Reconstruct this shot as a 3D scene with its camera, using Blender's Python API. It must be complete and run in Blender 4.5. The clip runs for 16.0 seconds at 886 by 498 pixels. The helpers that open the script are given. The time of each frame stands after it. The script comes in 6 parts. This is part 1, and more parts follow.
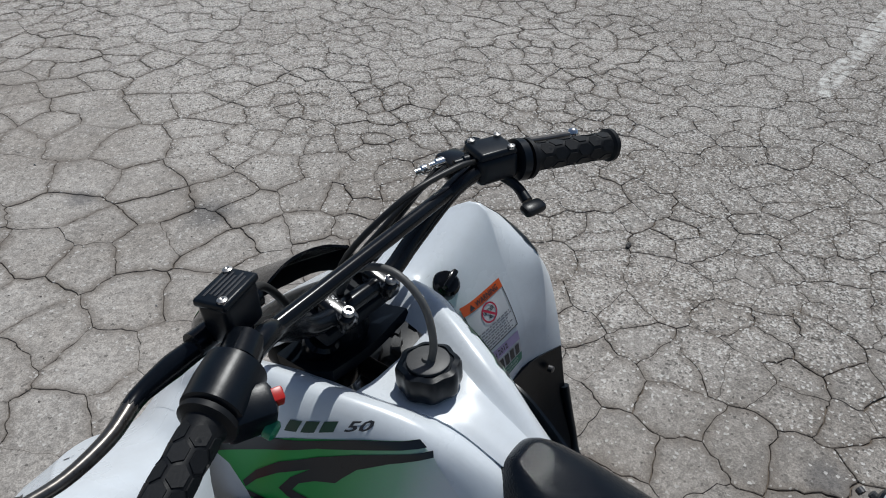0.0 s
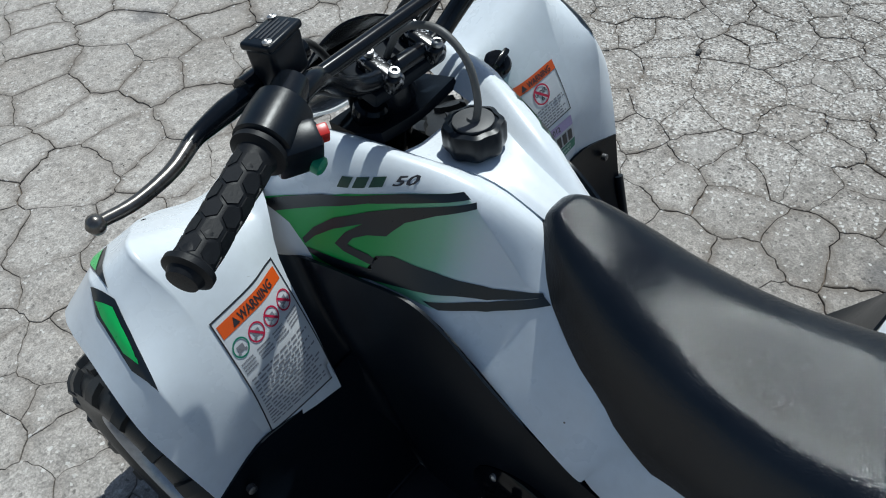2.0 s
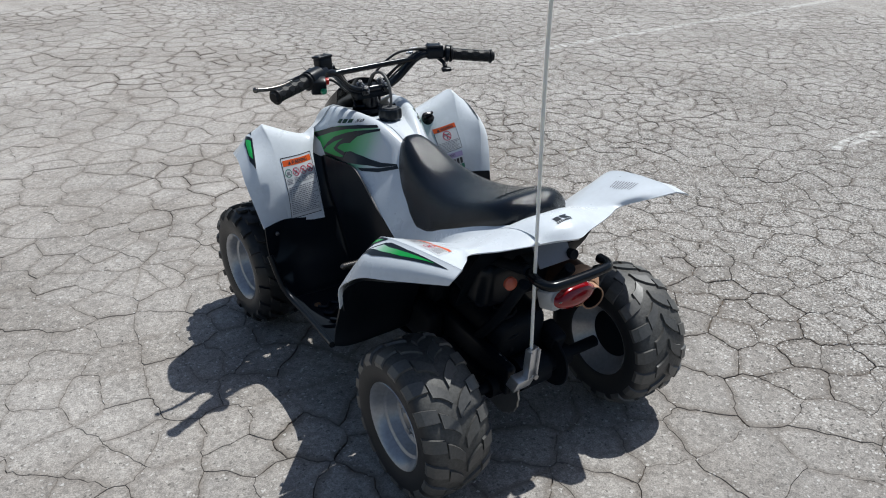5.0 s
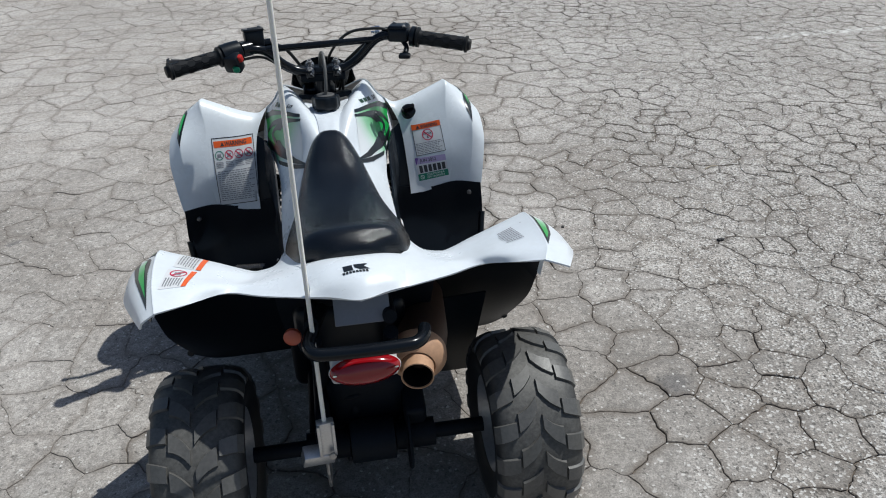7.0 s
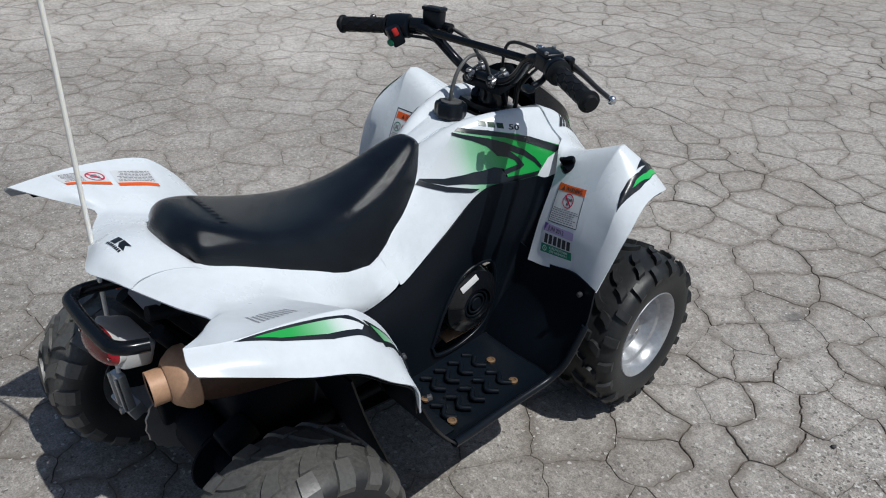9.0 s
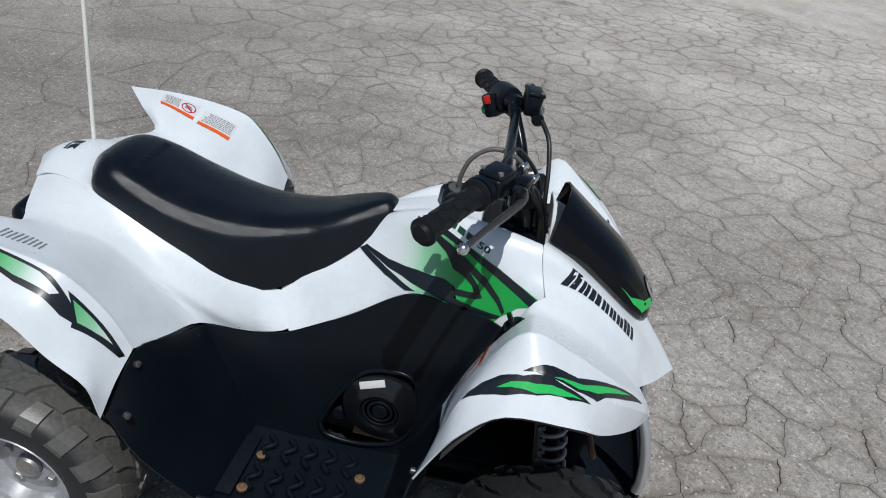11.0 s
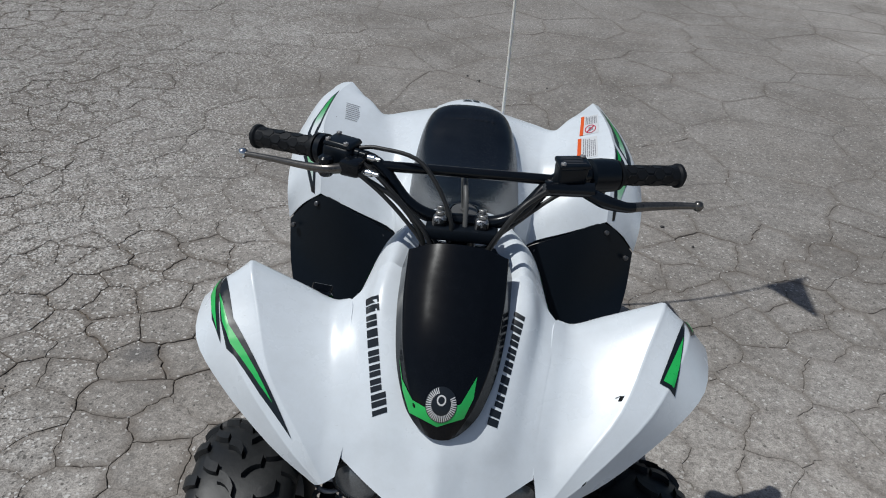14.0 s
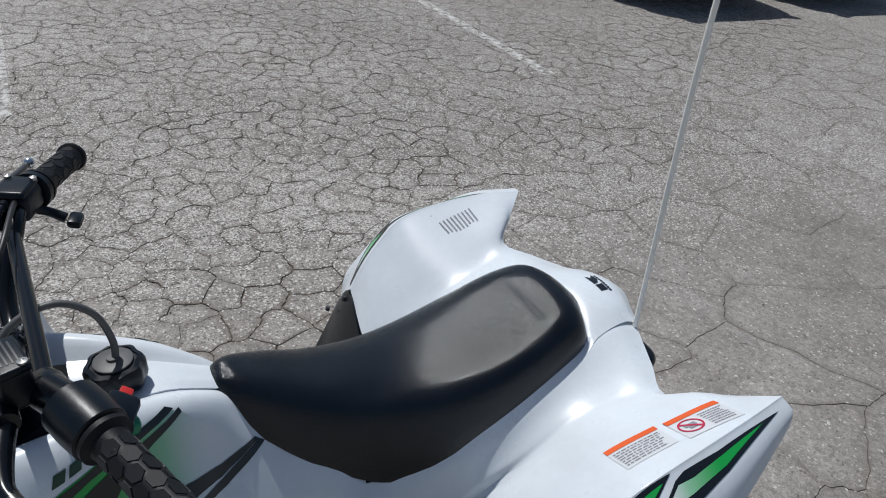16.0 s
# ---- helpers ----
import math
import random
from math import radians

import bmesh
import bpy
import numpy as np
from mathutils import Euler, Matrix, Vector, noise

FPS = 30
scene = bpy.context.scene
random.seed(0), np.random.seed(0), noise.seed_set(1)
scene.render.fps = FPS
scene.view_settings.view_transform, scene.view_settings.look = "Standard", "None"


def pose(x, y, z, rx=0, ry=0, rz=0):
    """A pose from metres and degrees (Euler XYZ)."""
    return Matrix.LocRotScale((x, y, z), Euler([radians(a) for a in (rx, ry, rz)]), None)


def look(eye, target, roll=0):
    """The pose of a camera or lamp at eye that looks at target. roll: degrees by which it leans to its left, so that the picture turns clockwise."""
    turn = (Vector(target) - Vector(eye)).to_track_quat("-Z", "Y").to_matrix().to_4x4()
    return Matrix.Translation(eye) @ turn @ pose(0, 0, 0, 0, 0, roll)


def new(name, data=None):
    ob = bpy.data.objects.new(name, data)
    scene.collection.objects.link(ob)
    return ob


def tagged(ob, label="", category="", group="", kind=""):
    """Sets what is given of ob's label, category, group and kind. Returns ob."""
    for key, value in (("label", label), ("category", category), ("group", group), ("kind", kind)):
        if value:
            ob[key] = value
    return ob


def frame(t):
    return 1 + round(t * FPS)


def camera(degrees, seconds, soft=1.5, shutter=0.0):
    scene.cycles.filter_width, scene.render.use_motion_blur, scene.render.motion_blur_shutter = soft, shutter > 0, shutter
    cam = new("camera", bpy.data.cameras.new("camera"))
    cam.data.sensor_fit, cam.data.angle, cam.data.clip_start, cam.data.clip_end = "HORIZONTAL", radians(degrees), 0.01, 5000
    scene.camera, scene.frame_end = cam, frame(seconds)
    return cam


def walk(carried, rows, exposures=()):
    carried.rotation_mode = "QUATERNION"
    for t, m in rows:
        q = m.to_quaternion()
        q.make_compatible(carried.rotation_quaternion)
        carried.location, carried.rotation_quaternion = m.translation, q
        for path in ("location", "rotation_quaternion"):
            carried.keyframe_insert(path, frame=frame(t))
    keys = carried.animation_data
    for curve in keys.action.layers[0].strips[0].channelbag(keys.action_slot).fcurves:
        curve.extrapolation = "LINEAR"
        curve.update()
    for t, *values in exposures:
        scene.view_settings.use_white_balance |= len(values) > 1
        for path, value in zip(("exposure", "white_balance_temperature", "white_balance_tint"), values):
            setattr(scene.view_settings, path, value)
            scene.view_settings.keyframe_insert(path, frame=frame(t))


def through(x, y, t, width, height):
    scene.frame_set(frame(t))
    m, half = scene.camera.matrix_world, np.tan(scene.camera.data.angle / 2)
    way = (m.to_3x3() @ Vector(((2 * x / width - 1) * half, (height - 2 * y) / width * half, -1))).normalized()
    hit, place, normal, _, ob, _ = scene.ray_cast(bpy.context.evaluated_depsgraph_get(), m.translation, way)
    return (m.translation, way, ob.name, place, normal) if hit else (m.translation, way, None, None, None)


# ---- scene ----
cam = camera(59.8, 16.0, 1.05)
PATH = [
    (0, (-0.449, 0.305, 1.294), (0.846, 1.26, 0.106), 1.6),
    (0.5, (-0.359, 0.397, 1.267), (0.812, 1.436, 0.023), 1.2),
    (1, (-0.252, 0.377, 1.27), (0.894, 1.433, 0.016), -1.5),
    (1.5, (-0.364, 0.333, 1.242), (0.655, 1.344, -0.151), -3.8),
    (2, (-0.488, 0.239, 1.245), (0.477, 1.163, -0.243), -3.6),
    (2.5, (-0.666, -0.005, 1.249), (0.367, 0.92, -0.193), -1.5),
    (3, (-0.882, -0.283, 1.253), (0.231, 0.725, -0.067), -2.8),
    (3.5, (-1.075, -0.596, 1.347), (0.087, 0.501, 0.145), -2.8),
    (4, (-1.142, -0.924, 1.415), (-0.03, 0.349, 0.345), -2.4),
    (4.2, (-1.194, -1.051, 1.443), (-0.102, 0.282, 0.428), -1.8),
    (6.3, (-0.478, -1.285, 1.365), (0.147, 0.353, 0.401), -0.7),
    (6.5, (-0.362, -1.238, 1.372), (0.176, 0.428, 0.404), -1.1),
    (7, (-0.003, -1.211, 1.351), (0.258, 0.499, 0.347), -1.9),
    (7.5, (0.298, -1.039, 1.314), (0.187, 0.66, 0.264), -1.6),
    (8, (0.597, -0.84, 1.322), (0.075, 0.776, 0.266), -1.7),
    (8.5, (0.946, -0.692, 1.349), (0.035, 0.751, 0.306), -0.3),
    (9, (1.138, -0.419, 1.301), (-0.121, 0.749, 0.275), 1.3),
    (9.2, (1.195, -0.302, 1.322), (-0.193, 0.723, 0.31), 1.7),
    (11.3, (1.229, 1.019, 1.328), (-0.434, 0.56, 0.317), 8.5),
    (11.5, (1.153, 1.19, 1.308), (-0.45, 0.546, 0.3), 8.0),
    (12, (0.973, 1.477, 1.346), (-0.444, 0.522, 0.306), 9.8),
    (12.5, (0.819, 1.728, 1.361), (-0.202, 0.385, 0.286), 8.4),
    (13, (0.574, 1.802, 1.329), (-0.121, 0.35, 0.142), 8.6),
    (13.5, (0.311, 1.895, 1.326), (-0.011, 0.332, 0.119), 5.8),
    (14, (-0.014, 1.831, 1.353), (0.052, 0.112, 0.333), 4.7),
    (14.5, (-0.338, 1.613, 1.354), (0.038, -0.094, 0.383), 6.8),
    (15, (-0.624, 1.356, 1.349), (0.177, -0.174, 0.34), 6.2),
    (15.5, (-0.728, 1.007, 1.334), (0.441, -0.266, 0.328), 6.7),
    (16, (-0.771, 0.684, 1.332), (0.711, -0.195, 0.315), 6.3),
]
LIGHTING = [(0.0, -0.12, 6500, 9), (1.0, -0.05, 6500, 9), (2.0, 0.27, 6250, 4), (2.5, 0.32, 6250, 3), (3.0, 0.32, 6300, 6), (3.5, 0.28, 6400, 7), (4.2, 0.33, 6500, 9), (6.3, 0.24, 6500, 8), (7.0, 0.22, 6500, 8), (8.5, 0.02, 6500, 9), (9.2, -0.02, 6500, 9), (11.5, -0.09, 6500, 9), (14.0, -0.20, 6500, 9), (15.0, -0.02, 6450, 10), (15.5, 0.08, 6450, 10), (16.0, -0.02, 6450, 10)]
walk(cam, [(t, look(eye, target, roll)) for t, eye, target, roll in PATH], LIGHTING)

# ---- light ----
SUN = Vector((0.432, 0.121, 0.827)).normalized()
world = bpy.data.worlds.new("sky")
world.use_nodes = True
scene.world = world
sky = world.node_tree.nodes.new("ShaderNodeTexSky")
sky.sky_type, sky.sun_disc = "NISHITA", False
sky.sun_elevation = math.asin(SUN.z)
sky.sun_rotation = math.atan2(SUN.x, SUN.y)
world.node_tree.links.new(sky.outputs[0], world.node_tree.nodes["Background"].inputs[0])
world.node_tree.nodes["Background"].inputs[1].default_value = 0.067
sun = new("sun", bpy.data.lights.new("sun", "SUN"))
sun.data.energy, sun.data.angle, sun.data.color = 3.5, radians(0.5), (0.972, 0.98, 0.968)
sun.matrix_world = look(SUN * 20, (0, 0, 0))
scene.view_settings.exposure = 0.0


# ---- materials ----
def nodes_of(name):
    m = bpy.data.materials.new(name)
    m.use_nodes = True
    return m, m.node_tree.nodes, m.node_tree.links, m.node_tree.nodes["Principled BSDF"]


def noise_node(n, l, scale, detail=4.0, rough=0.6, coord=None):
    t = n.new("ShaderNodeTexNoise")
    t.inputs["Scale"].default_value, t.inputs["Detail"].default_value, t.inputs["Roughness"].default_value = scale, detail, rough
    if coord is not None:
        l.new(coord, t.inputs["Vector"])
    return t


def ramp_node(n, l, value, stops):
    r = n.new("ShaderNodeValToRGB")
    while len(r.color_ramp.elements) < len(stops):
        r.color_ramp.elements.new(0.5)
    for e, (p, c) in zip(r.color_ramp.elements, stops):
        e.position, e.color = p, c if len(c) == 4 else (*c, 1)
    l.new(value, r.inputs[0])
    return r


def mix_node(n, l, fac, a, b, kind="MIX"):
    m = n.new("ShaderNodeMix")
    m.data_type, m.blend_type = "RGBA", kind
    for key, v in ((0, fac), (6, a), (7, b)):
        if isinstance(v, (int, float)):
            m.inputs[key].default_value = v
        elif isinstance(v, tuple):
            m.inputs[key].default_value = (*v, 1)
        else:
            l.new(v, m.inputs[key])
    return m.outputs[2]


def bump_node(n, l, height, strength, distance, bsdf, before=None):
    b = n.new("ShaderNodeBump")
    b.inputs["Strength"].default_value, b.inputs["Distance"].default_value = strength, distance
    l.new(height, b.inputs["Height"])
    if before is not None:
        l.new(before, b.inputs["Normal"])
    l.new(b.outputs[0], bsdf.inputs["Normal"])
    return b.outputs[0]


def plain(name, color, rough=0.5, metal=0.0, vary=0.15, scale=30.0, relief=0.0, coat=0.0, rough_vary=0.1, spec=0.5):
    """A surface with two scales of tone, uneven gloss and fine relief."""
    m, n, l, p = nodes_of(name)
    co = n.new("ShaderNodeTexCoord").outputs["Object"]
    big, small = noise_node(n, l, scale * 0.25, 3, 0.5, co), noise_node(n, l, scale * 6, 5, 0.7, co)
    both = n.new("ShaderNodeMath")
    both.operation = "ADD"
    half = n.new("ShaderNodeMath")
    half.operation, half.inputs[1].default_value = "MULTIPLY", 0.5
    l.new(big.outputs[0], both.inputs[0]), l.new(small.outputs[0], both.inputs[1]), l.new(both.outputs[0], half.inputs[0])
    lo, hi = tuple(c * (1 - vary) for c in color), tuple(min(1, c * (1 + vary)) for c in color)
    r = ramp_node(n, l, half.outputs[0], [(0.3, lo), (0.7, hi)])
    l.new(r.outputs[0], p.inputs["Base Color"])
    rr = n.new("ShaderNodeMapRange")
    rr.inputs[3].default_value, rr.inputs[4].default_value = rough - rough_vary, min(1.0, rough + rough_vary)
    l.new(half.outputs[0], rr.inputs[0]), l.new(rr.outputs[0], p.inputs["Roughness"])
    p.inputs["Metallic"].default_value, p.inputs["Coat Weight"].default_value = metal, coat
    p.inputs["Specular IOR Level"].default_value = spec
    if relief:
        bump_node(n, l, small.outputs[0], 0.6, relief, p)
    return m


def white_plastic(name):
    """Moulded white plastic, dulled by a little dust, with fine scratches and a few chips."""
    m, n, l, p = nodes_of(name)
    co = n.new("ShaderNodeTexCoord").outputs["Object"]
    dust, film = noise_node(n, l, 7, 5, 0.65, co).outputs[0], noise_node(n, l, 60, 4, 0.7, co).outputs[0]
    c = ramp_node(n, l, dust, [(0.30, (0.620, 0.656, 0.690)), (0.62, (0.688, 0.732, 0.772))]).outputs[0]
    c = mix_node(n, l, 1.0, c, ramp_node(n, l, film, [(0.3, (0.965, 0.962, 0.955)), (0.6, (1.0, 1.0, 1.0))]).outputs[0], "MULTIPLY")
    stretch = n.new("ShaderNodeMapping")
    stretch.inputs["Scale"].default_value, stretch.inputs["Rotation"].default_value = (18, 150, 18), (0.3, 0.2, 0.6)
    l.new(co, stretch.inputs["Vector"])
    scratch = noise_node(n, l, 3, 3, 0.6, stretch.outputs[0]).outputs[0]
    c = mix_node(n, l, 1.0, c, ramp_node(n, l, scratch, [(0.22, (0.80, 0.79, 0.77)), (0.29, (1, 1, 1))]).outputs[0], "MULTIPLY")
    chips = n.new("ShaderNodeTexVoronoi")
    chips.inputs["Scale"].default_value = 26
    l.new(co, chips.inputs["Vector"])
    spot = n.new("ShaderNodeMath")
    spot.operation, spot.inputs[1].default_value = "LESS_THAN", 0.035
    l.new(chips.outputs["Distance"], spot.inputs[0])
    rare = n.new("ShaderNodeSeparateColor")
    l.new(chips.outputs["Color"], rare.inputs[0])
    few = n.new("ShaderNodeMath")
    few.operation, few.inputs[1].default_value = "GREATER_THAN", 0.86
    l.new(rare.outputs[0], few.inputs[0])
    both = n.new("ShaderNodeMath")
    both.operation = "MULTIPLY"
    l.new(spot.outputs[0], both.inputs[0]), l.new(few.outputs[0], both.inputs[1])
    c = mix_node(n, l, both.outputs[0], c, (0.12, 0.11, 0.10))
    l.new(c, p.inputs["Base Color"])
    r = n.new("ShaderNodeMapRange")
    r.inputs[1].default_value, r.inputs[2].default_value, r.inputs[3].default_value, r.inputs[4].default_value = 0.3, 0.7, 0.38, 0.22
    l.new(dust, r.inputs[0]), l.new(r.outputs[0], p.inputs["Roughness"])
    bump_node(n, l, film, 0.12, 0.0008, p)
    return m


def chipped(name, paint, bare, worn):
    """Black paint, rubbed through to the bare metal in ragged patches."""
    m, n, l, p = nodes_of(name)
    co = n.new("ShaderNodeTexCoord").outputs["Object"]
    patch = noise_node(n, l, 42, 5, 0.7, co).outputs[0]
    through = ramp_node(n, l, patch, [(1 - worn - 0.02, (0, 0, 0)), (1 - worn + 0.02, (1, 1, 1))]).outputs[0]
    fine = noise_node(n, l, 300, 3, 0.7, co).outputs[0]
    metal = mix_node(n, l, fine, tuple(c * 0.7 for c in bare), tuple(min(1, c * 1.25) for c in bare))
    l.new(mix_node(n, l, through, paint, metal), p.inputs["Base Color"])
    l.new(through, p.inputs["Metallic"])
    rr = n.new("ShaderNodeMapRange")
    rr.inputs[3].default_value, rr.inputs[4].default_value = 0.22, 0.38
    l.new(through, rr.inputs[0]), l.new(rr.outputs[0], p.inputs["Roughness"])
    p.inputs["Specular IOR Level"].default_value = 0.35
    bump_node(n, l, patch, 0.2, 0.0004, p)
    return m


WHITE = white_plastic("white_plastic")
BLACK = plain("black_plastic", (0.0042, 0.0070, 0.0112), 0.34, vary=0.3, scale=20, relief=0.0003, spec=0.24)
GLOSS = plain("gloss_black_plastic", (0.004, 0.005, 0.007), 0.13, vary=0.3, scale=12, rough_vary=0.05, spec=0.20)
PAINT = plain("black_painted_steel", (0.0042, 0.0058, 0.0085), 0.2, vary=0.3, scale=40, spec=0.28)
FRAME = plain("dusty_black_steel", (0.005, 0.0078, 0.0120), 0.55, vary=0.5, scale=25, spec=0.13)
RUBBER = plain("tyre_rubber", (0.016, 0.017, 0.018), 0.46, vary=0.4, scale=18, relief=0.0006, spec=0.4)
DUSTY = plain("dusty_tread_rubber", (0.085, 0.083, 0.078), 0.42, vary=0.45, scale=22, relief=0.0006, spec=0.65)
GRIP = plain("grip_rubber", (0.009, 0.010, 0.012), 0.5, vary=0.3, scale=60, relief=0.0003, spec=0.2)
SILVER = plain("silver_paint", (0.55, 0.56, 0.58), 0.33, 0.75, vary=0.1, scale=20)
RIMPAINT = plain("silver_wheel_paint", (0.40, 0.41, 0.43), 0.32, 0.5, vary=0.3, scale=14)
STEEL = plain("dull_steel", (0.42, 0.41, 0.40), 0.42, 0.9, vary=0.2, scale=40)
CHROME = plain("polished_alloy", (0.72, 0.72, 0.72), 0.22, 1.0, vary=0.08, scale=50)
GREEN = plain("green_decal", (0.022, 0.46, 0.10), 0.3, vary=0.08, scale=20)
DECAL = plain("black_decal", (0.009, 0.012, 0.016), 0.3, vary=0.2, scale=60)
RED = plain("red_lens", (0.26, 0.004, 0.008), 0.12, vary=0.1, scale=30, coat=0.5)
FANBLACK = plain("polished_black_plastic", (0.006, 0.007, 0.009), 0.16, vary=0.3, scale=16, rough_vary=0.05, spec=0.5)
HEAT = plain("heat_tinted_steel", (0.42, 0.25, 0.15), 0.45, 0.6, vary=0.3, scale=15)


# ---- shapes ----
def mesh_of(name, verts, faces, smooth=35):
    me = bpy.data.meshes.new(name)
    me.from_pydata([tuple(v) for v in verts], [], faces)
    bm = bmesh.new()
    bm.from_mesh(me)
    bmesh.ops.remove_doubles(bm, verts=bm.verts, dist=1e-5)
    bmesh.ops.recalc_face_normals(bm, faces=bm.faces)
    bm.to_mesh(me)
    bm.free()
    if smooth:
        me.polygons.foreach_set("use_smooth", [True] * len(me.polygons))
        me.set_sharp_from_angle(angle=radians(smooth))
    return me


def part(name, data, material, parent, label="", m=None):
    """One mesh object under a thing or a part. data: a mesh or a bmesh."""
    if isinstance(data, bmesh.types.BMesh):
        me = bpy.data.meshes.new(name)
        data.to_mesh(me)
        data.free()
        data = me
    if material is not None and not data.materials:
        data.materials.append(material)
    ob = new(name, data)
    ob.parent = parent
    if m is not None:
        ob.matrix_local = m
    return tagged(ob, label)


def spline(points, n):
    """Points along a smooth line through the given ones, n to a span."""
    P = np.array(points, float)
    if len(P) == 2:
        t = np.linspace(0, 1, n + 1)[:, None]
        return P[0] * (1 - t.reshape((-1,) + (1,) * (P.ndim - 1))) + P[1] * t.reshape((-1,) + (1,) * (P.ndim - 1))
    Q = np.concatenate([[2 * P[0] - P[1]], P, [2 * P[-1] - P[-2]]])
    out = []
    for i in range(len(P) - 1):
        a, b, c, d = Q[i : i + 4]
        for k in range(n):
            t = k / n
            out.append(0.5 * (2 * b + (c - a) * t + (2 * a - 5 * b + 4 * c - d) * t * t + (3 * b - a - 3 * c + d) * t**3))
    return np.array(out + [P[-1]])


def folded(P, keep, tight=0.12):
    """Adds rows beside those listed, so that the smooth surface folds there."""
    out = []
    for i, row in enumerate(P):
        if i in keep and 0 < i < len(P) - 1:
            out += [row + (P[i - 1] - row) * tight, row, row + (P[i + 1] - row) * tight]
        else:
            out.append(row)
    return np.array(out)


def surface(ctrl, nu=4, nv=4, fold_rows=(), fold_cols=()):
    P = np.array(ctrl, float)
    P = folded(P, fold_rows)
    P = folded(P.swapaxes(0, 1), fold_cols).swapaxes(0, 1)
    P = spline(P, nu)
    return spline(P.swapaxes(0, 1), nv).swapaxes(0, 1)


def leaned(G):
    """The rear of the old bike sits a little to its right."""
    G = np.array(G, float)
    G[..., 0] += 0.020 * np.clip((0.50 - G[..., 1]) / 0.60, 0, 1.1)
    return G


def shell(name, ctrl, thick=0.003, nu=4, nv=4, fold_rows=(), fold_cols=(), mirror=False, smooth=40):
    """A sheet through a net of points, with thickness behind it."""
    G = surface(ctrl, nu, nv, fold_rows, fold_cols)
    if mirror:
        G = G * np.array([-1, 1, 1])
    G = leaned(G)
    R, C, _ = G.shape
    du, dv = np.gradient(G, axis=0), np.gradient(G, axis=1)
    N = np.cross(du, dv)
    N /= np.linalg.norm(N, axis=2, keepdims=True) + 1e-12
    if mirror:
        N = -N
    B = G - N * thick
    verts = np.concatenate([G.reshape(-1, 3), B.reshape(-1, 3)])
    o, faces = R * C, []
    for i in range(R - 1):
        for j in range(C - 1):
            a, b, c, d = i * C + j, i * C + j + 1, (i + 1) * C + j + 1, (i + 1) * C + j
            faces += [(a, b, c, d), (o + a, o + d, o + c, o + b)]
    rim = [j for j in range(C)] + [i * C + C - 1 for i in range(1, R)] + [(R - 1) * C + j for j in range(C - 2, -1, -1)] + [i * C for i in range(R - 2, 0, -1)]
    for a, b in zip(rim, rim[1:] + rim[:1]):
        faces.append((a, b, o + b, o + a))
    return mesh_of(name, verts, faces, smooth)


def tube(name, points, radius, seg=12, n=6, closed_ends=True, smooth=60):
    """A round bar along a smooth line; radius: one number, or one for each point."""
    P = spline(points, n)
    rad = np.full(len(P), radius) if np.isscalar(radius) else np.interp(np.linspace(0, 1, len(P)), np.linspace(0, 1, len(radius)), radius)
    T = np.gradient(P, axis=0)
    T /= np.linalg.norm(T, axis=1, keepdims=True)
    ref = np.array([0, 0, 1.0]) if abs(T[0][2]) < 0.9 else np.array([1.0, 0, 0])
    u = np.cross(T[0], ref)
    u /= np.linalg.norm(u)
    verts, faces = [], []
    for i in range(len(P)):
        u = u - T[i] * (u @ T[i])
        u /= np.linalg.norm(u)
        v = np.cross(T[i], u)
        for k in range(seg):
            a = 2 * math.pi * k / seg
            verts.append(P[i] + rad[i] * (math.cos(a) * u + math.sin(a) * v))
    for i in range(len(P) - 1):
        for k in range(seg):
            a, b = i * seg + k, i * seg + (k + 1) % seg
            faces.append((a, b, b + seg, a + seg))
    if closed_ends:
        faces += [tuple(range(seg - 1, -1, -1)), tuple(range((len(P) - 1) * seg, len(P) * seg))]
    return mesh_of(name, verts, faces, smooth)


def lathe(name, profile, seg=32, smooth=35, lobes=0, depth=0.0, capped=True):
    """A turned shape round z from (radius, z) pairs; lobes scallop its rim."""
    verts, faces = [], []
    for r, z in profile:
        for k in range(seg):
            a = 2 * math.pi * k / seg
            rr = r * (1 + depth * math.cos(lobes * a)) if lobes else r
            verts.append((rr * math.cos(a), rr * math.sin(a), z))
    for i in range(len(profile) - 1):
        for k in range(seg):
            a, b = i * seg + k, i * seg + (k + 1) % seg
            faces.append((a, b, b + seg, a + seg))
    if capped:
        faces += [tuple(range(seg - 1, -1, -1)), tuple(range((len(profile) - 1) * seg, len(profile) * seg))]
    return mesh_of(name, verts, faces, smooth)


def block(name, size, bevel=0.003, seg=2, taper=1.0):
    """A box with rounded edges, its middle at the origin; taper narrows its top."""
    bm = bmesh.new()
    bmesh.ops.create_cube(bm, size=1)
    for v in bm.verts:
        k = taper if v.co.z > 0 else 1
        v.co = Vector((v.co.x * size[0] * k, v.co.y * size[1] * k, v.co.z * size[2]))
    bmesh.ops.bevel(bm, geom=bm.edges[:], offset=bevel, segments=seg, profile=0.5, affect="EDGES")
    me = bpy.data.meshes.new(name)
    bm.to_mesh(me)
    bm.free()
    me.polygons.foreach_set("use_smooth", [True] * len(me.polygons))
    me.set_sharp_from_angle(angle=radians(30))
    return me


def along(a, b, up=(0, 0, 1)):
    """The pose that stands z of a shape along a to b, at a."""
    return Matrix.Translation(a) @ (Vector(b) - Vector(a)).to_track_quat("Z", "Y").to_matrix().to_4x4()


